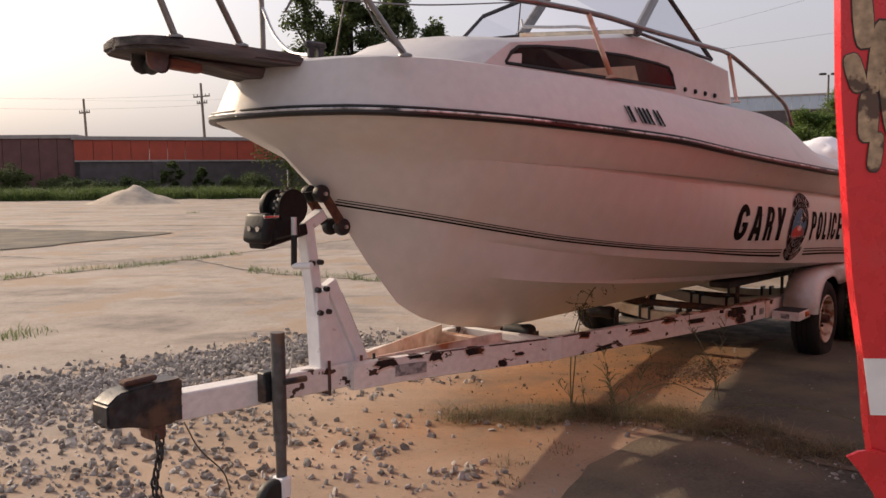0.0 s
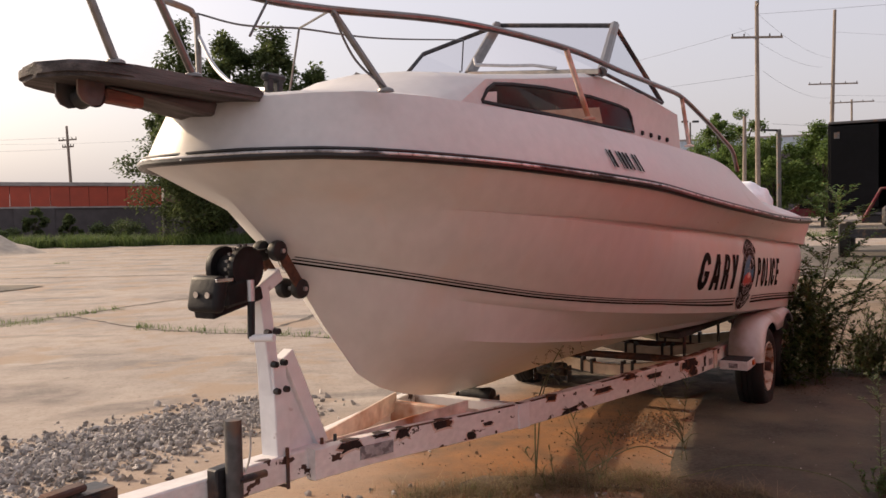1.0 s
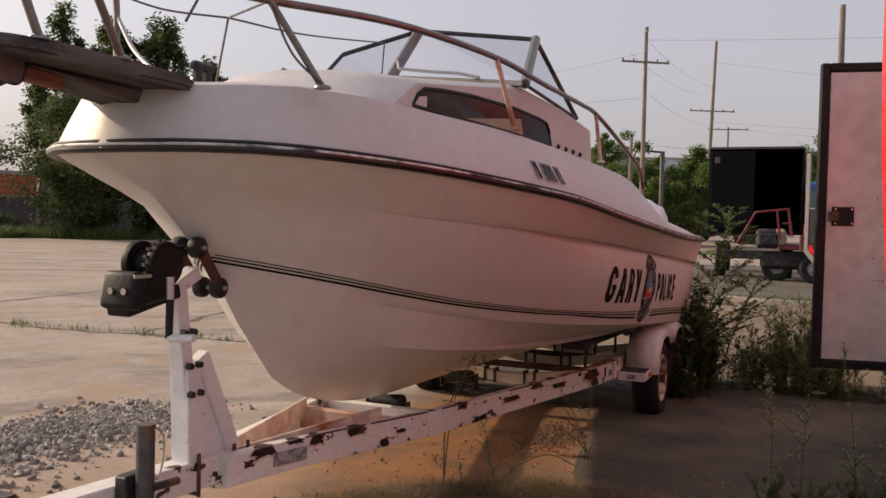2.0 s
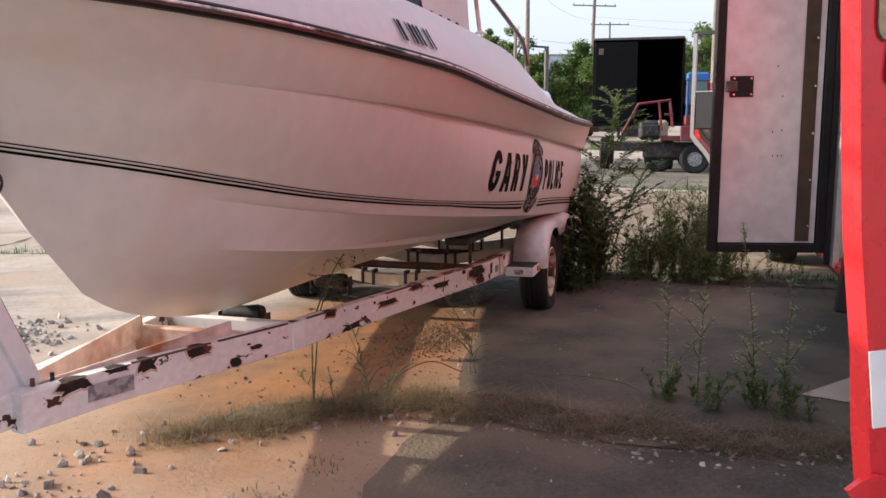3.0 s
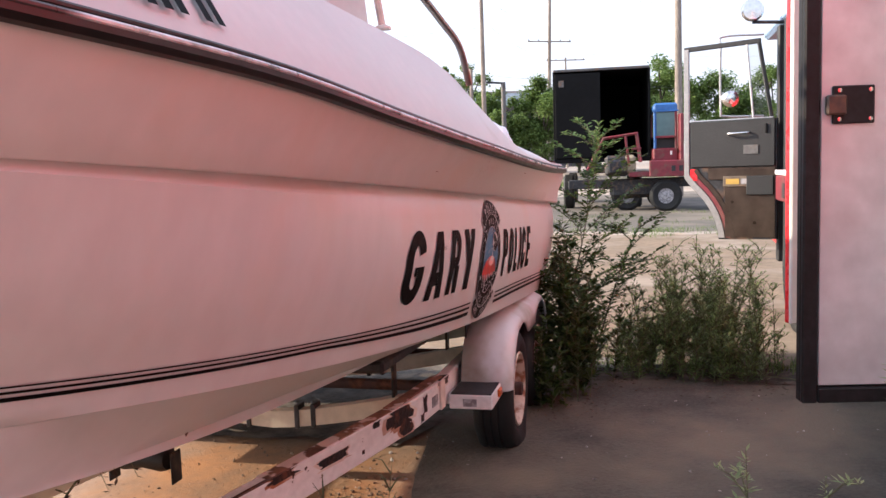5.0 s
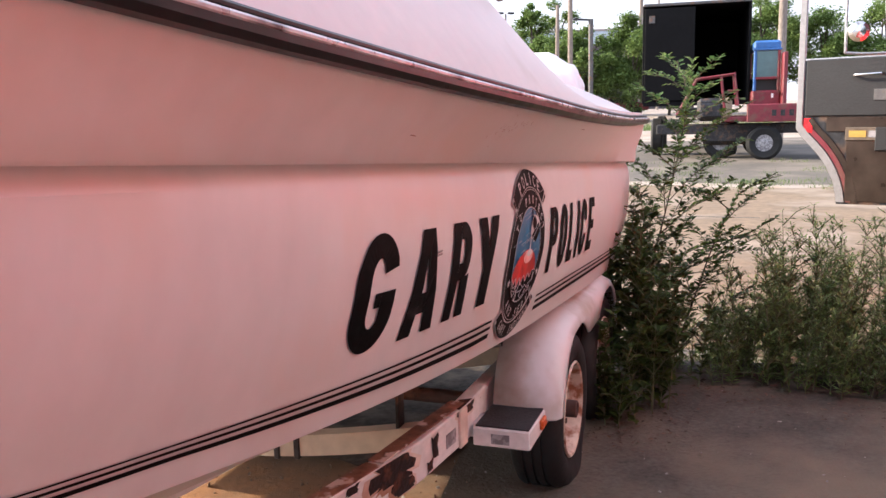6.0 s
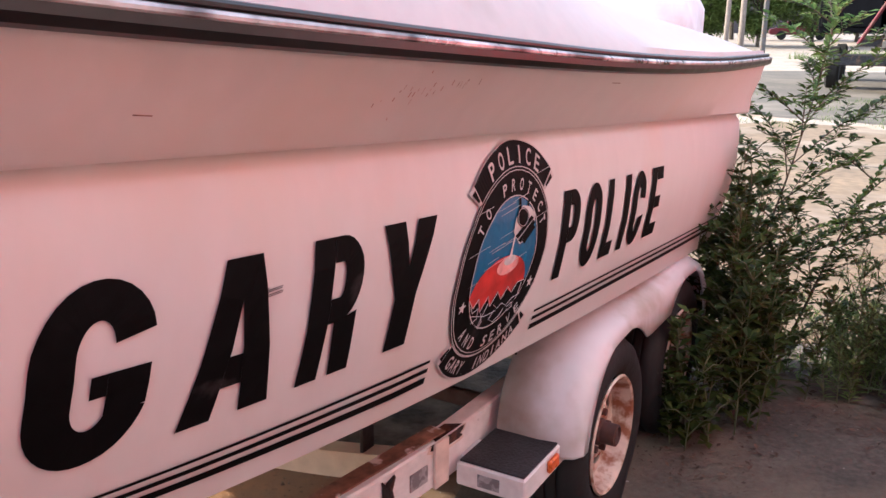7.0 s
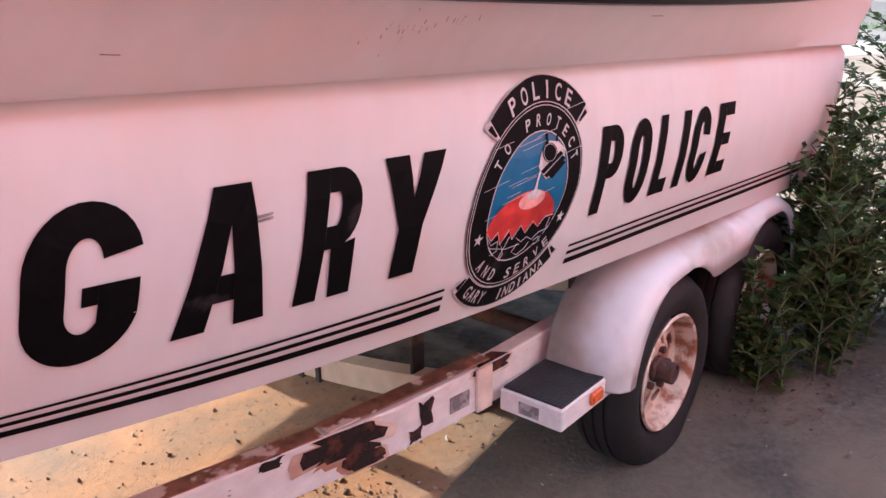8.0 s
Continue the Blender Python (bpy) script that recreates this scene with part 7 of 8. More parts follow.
def build_red_truck():
    # an old red crew truck seen from behind its quarter, with a bare tube rack
    t = far_root("red_rescue_truck", "faded red truck with blue-capped cab and a bare tube rack", "truck", 16.35, 21.6, -35.0)
    part("deck_side", a_box((2.1, 0.10, 0.42), at(0.55, 0, 1.12), 0.02), TRUCK_RED, t, "faded red side panel with worn lettering")
    for k in range(7):
        part("side_bar", a_box((0.10, 0.006, 0.14), at(0.10 + 0.19 * k, -0.053, 1.12)), DARK_STEEL, t)
    part("deck", a_box((2.6, 2.0, 0.12), at(0.3, 1.05, 0.98), 0.02), TRUCK_RED, t)
    part("chassis", a_box((4.4, 0.7, 0.24), at(-0.4, 1.0, 0.74), 0.02), DARK_STEEL, t)
    part("gearbox", a_box((1.5, 0.9, 0.40), at(-0.75, 1.1, 0.55), 0.10), DARK_STEEL, t)
    for x, y in ((-0.08, 0.2), (-0.08, 1.8), (-1.05, 0.9), (-1.05, 2.4)):
        bm = bmesh.new()
        m = frame_axes((1, 0, 0), (0, 0, 1), (0, -1, 0), (x, y, 0.41))
        lathe(bm, [(0.20, -0.1), (0.34, -0.13), (0.41, -0.09), (0.41, 0.09), (0.34, 0.13), (0.20, 0.1)], 28, m, close=True)
        w = part("wheel", bm, TYRE, t)
        bm = bmesh.new()
        lathe(bm, [(0.20, 0.08), (0.17, 0.04), (0.08, 0.09), (0.0, 0.09)], 20, m)
        part("rim", bm, STICKER, w)
    # rack of red tubes
    for pts in (((-1.35, 0.0, 1.1), (-0.9, 0.0, 1.95), (-0.05, 0.0, 2.05), (0.05, 0.0, 1.3)), ((-1.35, 0.9, 1.1), (-0.9, 0.9, 1.95), (-0.05, 0.9, 2.05), (0.05, 0.9, 1.3)),
                ((-0.05, 0.0, 2.05), (-0.05, 0.9, 2.05)), ((-0.9, 0.0, 1.95), (-0.9, 0.9, 1.95)), ((-0.35, 0.0, 2.0), (-0.25, 0.0, 1.2)), ((-0.2, 0.0, 1.65), (0.05, 0.0, 1.65))):
        part("rack_tube", a_tube([(x - 0.75, y, z) for x, y, z in pts], 0.032, 8), TRUCK_RED, t)
    part("hose_reel", a_box((0.35, 0.4, 0.5), at(-1.0, 0.35, 1.25), 0.08), INTERIOR, t, "tan bundle on the deck")
    # cab
    cab = part("cab", a_box((0.66, 1.9, 0.42), at(-0.04, 1.6, 1.44), 0.04), TRUCK_RED, t, "dark red cab below a blue cap")
    part("cab_interior", a_box((0.54, 1.6, 0.34), at(-0.04, 1.62, 1.80), 0.02), DARK_TRIM, cab)
    part("cab_cap", a_box((0.62, 1.85, 0.22), at(-0.04, 1.6, 2.72), 0.05), CAB_BLUE, cab, "bright blue roof cap")
    part("cap_lip", a_box((0.66, 0.05, 0.05), at(-0.04, 0.66, 2.62), 0.01), CAB_BLUE, cab)
    part("cab_window", a_box((0.50, 0.04, 0.64), at(-0.04, 0.70, 2.27), 0.01), FAR_GLASS, cab)
    part("window_rail", a_box((0.58, 0.06, 0.06), at(-0.04, 0.68, 1.94), 0.01), TRUCK_RED, cab)
    for x in (-0.31, 0.23):
        part("cab_post", a_box((0.07, 0.10, 1.00), at(x, 0.70, 2.13), 0.02), CAB_BLUE if x < 0 else TRUCK_RED, cab)
        part("rear_post", a_box((0.07, 0.10, 1.00), at(x, 2.45, 2.13), 0.02), TRUCK_RED, cab)
    part("cab_door", a_box((0.10, 0.62, 1.25), at(0.34, 0.55, 1.90), 0.02), TRUCK_RED, cab, "narrow red door standing open")
    part("fan_shroud", a_box((0.5, 0.12, 0.36), at(-1.30, 0.05, 1.20), 0.05), DARK_STEEL, t)
    part("engine_block", a_box((0.62, 0.7, 0.55), at(-1.32, 0.5, 1.22), 0.08), DARK_STEEL, t, "bare dark engine block")
    part("fleet_mark", a_box((0.05, 0.006, 0.10), at(0.10, 0.645, 1.52)), ENGINE_WHITE, cab)
    part("cab_step", a_box((0.5, 0.3, 0.05), at(1.5, 0.2, 0.72), 0.01), DARK_STEEL, t)
    bm = a_box((0.45, 0.3, 0.14), at(0, 0, 0.07), 0.03)
    ob = link_mesh("black_bag", bm, GASKET)
    x, y = 18.1, 21.4
    ob.matrix_basis = pose(x, y, ground_height(x, y), 0, 0, -30)
    tagged(ob, "black bag lying on the concrete", "bag")


def build_pole(x, y, top, r0, arms, label, lean=0.0, kind="utility_pole"):
    z = ground_height(x, y)
    p = root(kind, label, "utility pole", pose(x, y, z, 0, lean, -30), "poles along the road")
    part("shaft", a_tube([(0, 0, -0.3), (0, 0, top - z)], r0, 12, [r0, r0 * 0.65]), POLE_WOOD, p)
    for h, half, turn in arms:
        d = Vector((math.cos(radians(turn)), math.sin(radians(turn)), 0))
        arm = part("crossarm", a_bar(-d * half + Vector((0, 0, h - z)), d * half + Vector((0, 0, h - z)), 0.10, 0.12, 0.0), POLE_WOOD, p)
        for k in (-0.95, -0.5, 0.5, 0.95):
            bm = bmesh.new()
            lathe(bm, [(0.03, 0.05), (0.05, 0.10), (0.03, 0.16), (0.05, 0.2), (0.0, 0.24)], 8, at(*(d * half * k + Vector((0, 0, h - z)))))
            part("insulator", bm, DARK_STEEL, arm)
    return p


def build_wires():
    runs = (((27, 52.6, 13.9), (48, 78.6, 16.0)), ((26.0, 52.9, 13.0), (47.2, 79.0, 15.2)), ((27.3, 52.4, 10.2), (48, 78.6, 12.2)), ((48, 78.6, 12.4), (110, 70, 14.5)), ((27, 52.6, 13.8), (75, 20, 14.5)),
            ((57.5, 90.4, 13.5), (110, 88, 14)), ((24.5, 46, 6.2), (90, 60, 9.0)), ((27, 52.6, 10.0), (-60, 120, 13)), ((-22.5, 77.8, 9.0), (-70, 92, 12)), ((-22.5, 77.8, 8.0), (-70, 92, 11)),
            ((27, 52.6, 13.0), (2, 110, 15)), ((48, 78.6, 18.5), (120, 75, 19)))
    for a, b in runs:
        a, b = Vector(a), Vector(b)
        pts = []
        for k in range(17):
            t = k / 16
            p = a.lerp(b, t)
            p.z -= 4 * t * (1 - t) * 0.03 * (b - a).length * 0.6
            pts.append(p)
        ob = link_mesh("overhead_wire", a_tube(pts, 0.008, 5), GREY_STEEL)
        tagged(ob, "dark overhead wire sagging between poles", "wire", "overhead wires", "structure")


def build_left_buildings():
    def hall(x0, y0, x1, y1, h, split, upper, lower, depth, label, doors):
        d = Vector((x1 - x0, y1 - y0, 0))
        L = d.length
        ang = math.degrees(math.atan2(d.y, d.x))
        z = min(ground_height(x0, y0), ground_height(x1, y1))
        b = root("industrial_building", label, "building", pose(x0, y0, z, 0, 0, ang))
        part("wall", a_box((L, 0.3, split), at(L / 2, 0.15, split / 2)), lower, b, "dark block lower wall")
        n = max(4, int(L / 1.1))
        bm = bmesh.new()
        for k in range(n):
            box(bm, (L / n - 0.03, 0.22, h - split), at(L * (k + 0.5) / n, 0.10, (h + split) / 2))
        part("cladding", bm, upper, b, "ribbed upper cladding")
        part("roof", a_box((L + 0.3, depth, 0.25), at(L / 2, depth / 2 - 0.1, h + 0.1), 0.02), ROOF_EDGE, b)
        part("side_wall", a_box((0.3, depth, h), at(0.15, depth / 2, h / 2)), lower, b)
        part("side_wall", a_box((0.3, depth, h), at(L - 0.15, depth / 2, h / 2)), lower, b)
        part("eave_strip", a_box((L, 0.06, 0.10), at(L / 2, -0.05, split)), ROOF_EDGE, b)
        for k in doors:
            dr = part("door", a_box((2.4, 0.10, 2.2), at(k, -0.03, 1.1), 0.02), BUILD_GREY, b)
            part("door_frame", a_box((2.6, 0.06, 0.12), at(k, -0.02, 2.26)), ROOF_EDGE, dr)
    hall(-60, 50.5, -24.2, 55.6, 3.75, 0.5, BUILD_DULL, BUILD_DULL, 18, "long maroon industrial building with a flat roof", (20,))
    hall(-24.2, 55.4, -11.6, 61.35, 3.65, 2.25, BUILD_RED, BUILD_GREY, 16, "orange-red clad warehouse above a dark block base", (6.0,))
    hall(-11.4, 61.55, 6, 65.6, 4.4, 2.3, BUILD_DULL, BUILD_GREY, 14, "dark maroon warehouse wing", (5,))
    hall(36, 118, 72, 104, 10.6, 8.8, BLUE_GREY, BUILD_GREY, 12, "pale blue metal-roofed shed in the distance", (8,))
    # sand heap
    bm = bmesh.new()
    bmesh.ops.create_grid(bm, x_segments=28, y_segments=28, size=2.6)
    for v in bm.verts:
        r = math.hypot(v.co.x, v.co.y * 1.2) / 2.6
        v.co.z = 1.0 * max(0, 1 - r) ** 1.1 + 0.16 * noise.noise(v.co * 1.4) * max(0, 1.1 - r) - 0.05
    ob = link_mesh("sand_heap", bm, SAND)
    ob.matrix_basis = pose(-15.6, 43.5, ground_height(-15.6, 43.5))
    tagged(ob, "pale heap of sand on the concrete", "sand heap")
    # red car on the far road
    car = far_root("parked_car", "dark red car parked on the far road", "car", 37.5, 64.5, -25.0)
    bm = bmesh.new()
    prof = [(-2.1, 0.35), (-2.15, 0.75), (-1.4, 0.9), (-0.8, 1.38), (0.6, 1.42), (1.3, 0.95), (2.1, 0.8), (2.15, 0.35)]
    slab(bm, prof, 1.7, frame_axes((1, 0, 0), (0, 0, 1), (0, -1, 0), (0, 0.85, 0)))
    bmesh.ops.bevel(bm, geom=bm.edges[:], offset=0.08, segments=2, affect="EDGES")
    part("body", bm, TRUCK_RED, car)
    part("side_window", a_box((1.6, 0.02, 0.36), at(-0.1, -0.86, 1.14), 0.0), DARK_GLASS, car)
    for x in (-1.3, 1.3):
        bm = bmesh.new()
        lathe(bm, [(0.0, -0.1), (0.32, -0.1), (0.32, 0.1), (0.0, 0.1)], 20, frame_axes((1, 0, 0), (0, 0, 1), (0, -1, 0), (x, -0.78, 0.32)))
        part("wheel", bm, TYRE, car)


build_box_truck()
build_red_truck()
build_pole(26.4, 51.4, 14.3, 0.17, ((12.1, 1.6, 25), (14.0, 0.7, 100)), "tall grey wooden power pole with a crossarm")
build_pole(47.3, 78.0, 20.4, 0.22, ((13.4, 2.2, 10),), "tall wooden power pole with a crossarm", 1.5)
build_pole(57.4, 90.2, 13.6, 0.16, ((13.3, 2.3, 10),), "distant wooden pole with a crossarm")
build_pole(25.3, 51.0, 7.2, 0.15, (), "short bare grey wooden pole", 0.5)
build_pole(21.7, 27.6, 9.5, 0.15, (), "bare brown wooden pole behind the trucks")
build_pole(-22.5, 77.8, 10.0, 0.16, ((8.8, 0.8, 20), (8.2, 0.5, 20)), "thin power pole behind the red warehouse", -3.0)
build_pole(-31.8, 74.2, 8.4, 0.14, ((7.2, 0.5, 20),), "thin power pole behind the maroon building", -3.0)
lp = root("street_lamp", "grey lamp post with a short flat arm", "street lamp", pose(24.8, 45.9, ground_height(24.8, 45.9)))
part("post", a_tube([(0, 0, 0), (0, 0, 5.7)], 0.13, 10), GREY_STEEL, lp)
part("arm", a_bar((0, 0, 5.65), (-0.95, 0.2, 5.7), 0.14, 0.10, 0.0), DARK_STEEL, lp)
fl = root("floodlight_mast", "distant mast with two floodlights", "street lamp", pose(44, 103, 0.6))
part("mast", a_tube([(0, 0, 0), (0, 0, 12.0)], 0.12, 8), GREY_STEEL, fl)
for sx in (-1, 1):
    part("floodlight", a_box((0.8, 0.4, 0.25), at(0.7 * sx, 0, 12.1), 0.05), DARK_STEEL, fl)
build_wires()
build_left_buildings()

# ---- plants and loose stone ----
class Sheet:
    """Gathers many small faces into one mesh."""
    def __init__(self):
        self.v, self.f = [], []

    def leaf(self, p, d, up, length, wide, fold=0.15):
        d = d.normalized()
        side = d.cross(up)
        if side.length < 1e-4:
            side = d.cross(Vector((1, 0, 0)))
        side.normalize()
        n_ = side.cross(d)
        k = len(self.v)
        self.v += [p, p + d * length * 0.5 + side * wide / 2 + n_ * fold * wide, p + d * length, p + d * length * 0.5 - side * wide / 2 + n_ * fold * wide]
        self.f += [(k, k + 1, k + 2), (k, k + 2, k + 3)]

    def blade(self, p, d, length, wide):
        side = d.cross(Vector((0, 0, 1)))
        side = side.normalized() if side.length > 1e-3 else Vector((1, 0, 0))
        tip = p + d * length
        mid = p + Vector((d.x * 0.35, d.y * 0.35, d.z)) * length * 0.55
        k = len(self.v)
        self.v += [p - side * wide / 2, p + side * wide / 2, mid + side * wide * 0.35, tip, mid - side * wide * 0.35]
        self.f += [(k, k + 1, k + 2, k + 4), (k + 4, k + 2, k + 3)]

    def mesh(self, name, mat):
        me = bpy.data.meshes.new(name)
        me.from_pydata([tuple(v) for v in self.v], [], self.f)
        me.materials.append(mat)
        me.update()
        return me


def rnd(a, b):
    return random.uniform(a, b)


def ball():
    while True:
        v = Vector((rnd(-1, 1), rnd(-1, 1), rnd(-1, 1)))
        if 0.05 < v.length < 1:
            return v


def build_tree(name, label, x, y, height, spread, trunk_h, clumps, leaves, leaf, mat, tall=1.0, seed=1, category="tree", group=""):
    random.seed(seed)
    z = ground_height(x, y)
    t = root(name, label, category, pose(x, y, z, 0, 0, rnd(0, 360)), group)
    bm = bmesh.new()
    tube(bm, smooth_path([(0, 0, -0.2), (rnd(-.1, .1) * spread, rnd(-.1, .1) * spread, height * 0.45), (rnd(-.1, .1) * spread, rnd(-.1, .1) * spread, height * 0.88)], 6), 0.1, 8, True,
         [height * 0.018 * (1 - 0.8 * k / 12) for k in range(13)])
    centres = []
    for k in range(clumps):
        q = ball()
        hz = trunk_h + (height - trunk_h) * (0.5 + 0.5 * q.z)
        shape = math.sin(math.pi * min(1, max(0.12, (hz - trunk_h * 0.7) / (height - trunk_h * 0.6)))) ** 0.7
        c = Vector((q.x * spread * shape, q.y * spread * shape, hz))
        centres.append((c, rnd(0.55, 1.1) * spread * 0.34))
        if k % 3 == 0:
            base = Vector((0, 0, max(trunk_h * 0.6, hz - spread * 0.7)))
            tube(bm, [base, base.lerp(c, 0.5) + Vector((0, 0, 0.1 * spread)), c], 0.02, 5, True, [height * 0.007, height * 0.005, height * 0.002])
    part("trunk", bm, BARK, t)
    sh = Sheet()
    for c, r in centres:
        for _ in range(leaves):
            q = ball()
            q = q * (0.55 + 0.45 * random.random())
            p = c + Vector((q.x * r, q.y * r, q.z * r * 0.8 * tall))
            d = Vector((rnd(-1, 1), rnd(-1, 1), rnd(-0.8, 0.5)))
            sh.leaf(p, d, Vector((rnd(-.4, .4), rnd(-.4, .4), 1)), leaf * rnd(0.6, 1.3), leaf * rnd(0.4, 0.8))
    ob = new("crown", sh.mesh("crown", mat))
    ob.parent = t
    return t


def build_weed(name, label, loc, stems, height, spread, leaf, mat, density=60, arch=0.25, seed=1, category="weed", group="", narrow=0.3, bushy=1.0):
    """Upright leafy stems from one foot."""
    random.seed(seed)
    q = BOAT @ P(loc[0], loc[1], 0)
    t = root(name, label, category, Matrix.Translation((q.x, q.y, ground_height(q.x, q.y))), group)
    bm = bmesh.new()
    sh = Sheet()
    for k in range(stems):
        a = rnd(0, 6.283)
        foot = Vector((rnd(-1, 1), rnd(-1, 1), 0)) * spread * 0.35
        h = height * rnd(0.6, 1.0)
        lean = Vector((math.cos(a), math.sin(a), 0)) * h * arch * rnd(0.2, 1)
        path = smooth_path([foot, foot + lean * 0.3 + Vector((0, 0, h * 0.45)), foot + lean * rnd(0.8, 1.2) + Vector((0, 0, h))], 6)
        tube(bm, path, 0.004, 5, True, [max(0.001, 0.0038 * (height ** 0.5) * (1 - 0.75 * i / (len(path) - 1))) for i in range(len(path))])
        twigs = [(path, 0.04)]
        for _ in range(int(5 + h * 14 * bushy)):
            i = random.randint(2, len(path) - 2)
            b = rnd(0, 6.283)
            l = h * rnd(0.10, 0.30) * (1.35 - i / len(path))
            tip = path[i] + Vector((math.cos(b) * l, math.sin(b) * l, l * rnd(0.5, 1.2)))
            tw = [path[i], path[i].lerp(tip, 0.5) + Vector((0, 0, 0.02)), tip]
            tube(bm, tw, 0.002, 4, True, [0.0028, 0.002, 0.001])
            twigs.append((smooth_path(tw, 4), 0.0))
        for tw, start in twigs:
            length = sum((b - a_).length for a_, b in zip(tw, tw[1:]))
            for _ in range(max(3, int(density * length))):
                f = start + (1 - start) * random.random()
                i = min(int(f * (len(tw) - 1)), len(tw) - 2)
                p = tw[i].lerp(tw[i + 1], f * (len(tw) - 1) - i)
                b = rnd(0, 6.283)
                d = Vector((math.cos(b), math.sin(b), rnd(-0.1, 0.9)))
                l = leaf * rnd(0.5, 1.2) * (1.15 - 0.5 * f)
                sh.leaf(p, d, Vector((0, 0, 1)), l, l * narrow)
    tagged(part("stalk", bm, STALK, t), kind="stuff")
    ob = new("foliage", sh.mesh("foliage", mat))
    ob.parent = t
    tagged(ob, kind="stuff")
    return t


def build_vine(label, path, twigs, seed):
    """A bare dry stem with short drooping twigs and curled dead leaves."""
    random.seed(seed)
    foot = BOAT @ P(path[0][0], path[0][1], 0)
    t = root("dry_vine", label, "vine", Matrix.Translation((foot.x, foot.y, ground_height(foot.x, foot.y))), "dry vines at the keel")
    stem = smooth_path([BOAT @ P(*p) - Vector((foot.x, foot.y, 0)) for p in path], 8)
    bm = bmesh.new()
    sh = Sheet()
    n_ = len(stem)
    tube(bm, stem, 0.004, 5, True, [0.0045 - 0.003 * i / (n_ - 1) for i in range(n_)])
    for _ in range(twigs):
        i = random.randint(n_ // 3, n_ - 2)
        a, l = rnd(0, 6.283), rnd(0.05, 0.15)
        out = Vector((math.cos(a), math.sin(a), 0)) * l
        tw = smooth_path([stem[i], stem[i] + out * 0.6 + Vector((0, 0, rnd(0.0, 0.03))), stem[i] + out + Vector((0, 0, rnd(-0.09, 0.02)))], 4)
        tube(bm, tw, 0.0015, 4, True, [0.0018 - 0.0012 * k / (len(tw) - 1) for k in range(len(tw))])
        for p in tw[1:]:
            for _ in range(2):
                b = rnd(0, 6.283)
                ll = rnd(0.010, 0.026)
                sh.leaf(p, Vector((math.cos(b), math.sin(b), rnd(-1.0, 0.2))), Vector((0, 0, 1)), ll, ll * 0.4)
    tagged(part("stalk", bm, STALK, t), kind="stuff")
    ob = new("foliage", sh.mesh("foliage", LEAF_DEAD))
    ob.parent = t
    tagged(ob, kind="stuff")


def build_sapling(label, foot, path, branches, reach, leaf, seed, fresh_from=0.78):
    """A slender leaning stem with arching side twigs and paired oval leaves, paler at the tip."""
    random.seed(seed)
    q = BOAT @ P(foot[0], foot[1], 0)
    t = root("stern_sapling", label, "shrub", Matrix.Translation((q.x, q.y, ground_height(q.x, q.y))), "saplings at the stern")
    turn = Matrix.Rotation(radians(51.83), 3, "Z")
    stem = smooth_path([turn @ P(*p) for p in path], 8)
    bm = bmesh.new()
    tube(bm, stem, 0.006, 6, True, [0.008 * (1 - 0.85 * i / (len(stem) - 1)) for i in range(len(stem))])
    old, young = Sheet(), Sheet()

    def leaves(line, start, sheet, size, gap):
        total = sum((b - a).length for a, b in zip(line, line[1:]))
        for k in range(max(2, int(total * (1 - start) / gap))):
            f = start + (1 - start) * (k + rnd(0, 0.8)) / max(2, int(total * (1 - start) / gap))
            f = min(f, 0.999)
            i = int(f * (len(line) - 1))
            p = line[i].lerp(line[i + 1], f * (len(line) - 1) - i)
            along = (line[i + 1] - line[i]).normalized()
            for side in (-1, 1):
                out = along.cross(Vector((0, 0, 1)))
                out = out.normalized() if out.length > 0.2 else Vector((math.cos(k * 2.4), math.sin(k * 2.4), 0))
                d = along * rnd(0.3, 0.8) + out * side * rnd(0.6, 1.1) + Vector((0, 0, rnd(-0.35, 0.4)))
                l = size * rnd(0.6, 1.15)
                sheet.leaf(p, d, Vector((rnd(-.4, .4), rnd(-.4, .4), 1)), l, l * rnd(0.40, 0.55))
    for k in range(branches):
        f = 0.16 + 0.80 * (k + rnd(0, 0.7)) / branches
        i = min(int(f * (len(stem) - 1)), len(stem) - 2)
        a = k * 2.4 + rnd(-0.5, 0.5)
        l = reach * rnd(0.6, 1.1) * (1.25 - f)
        p = stem[i]
        tip = p + Vector((math.cos(a) * l, math.sin(a) * l, l * rnd(0.35, 0.9)))
        twig = smooth_path([p, p.lerp(tip, 0.5) + Vector((0, 0, 0.06 * l)), tip - Vector((0, 0, 0.08 * l))], 5)
        tube(bm, twig, 0.002, 4, True, [0.0034 * (1 - 0.7 * j / (len(twig) - 1)) for j in range(len(twig))])
        leaves(twig, 0.10, young if f > fresh_from else old, leaf * (0.85 if f > fresh_from else 1.0), 0.021)
        for _ in range(4):
            j = random.randint(2, len(twig) - 2)
            b = a + rnd(-1.2, 1.2)
            e = twig[j] + Vector((math.cos(b), math.sin(b), rnd(0.1, 0.8))) * l * rnd(0.25, 0.5)
            sub = [twig[j], twig[j].lerp(e, 0.5) + Vector((0, 0, 0.01)), e]
            tube(bm, sub, 0.0015, 4)
            leaves(sub, 0.1, young if f > fresh_from else old, leaf * 0.9, 0.021)
    leaves(stem[int(len(stem) * 0.66):], 0.0, young, leaf * 0.9, 0.013)
    tagged(part("stalk", bm, BARK, t), kind="stuff")
    for name, sheet, mat in (("foliage", old, LEAF_SHRUB), ("young_foliage", young, LEAF_FRESH)):
        ob = new(name, sheet.mesh(name, mat))
        ob.parent = t
        tagged(ob, "pale fresh leaves at the tip" if mat is LEAF_FRESH else "", kind="stuff")


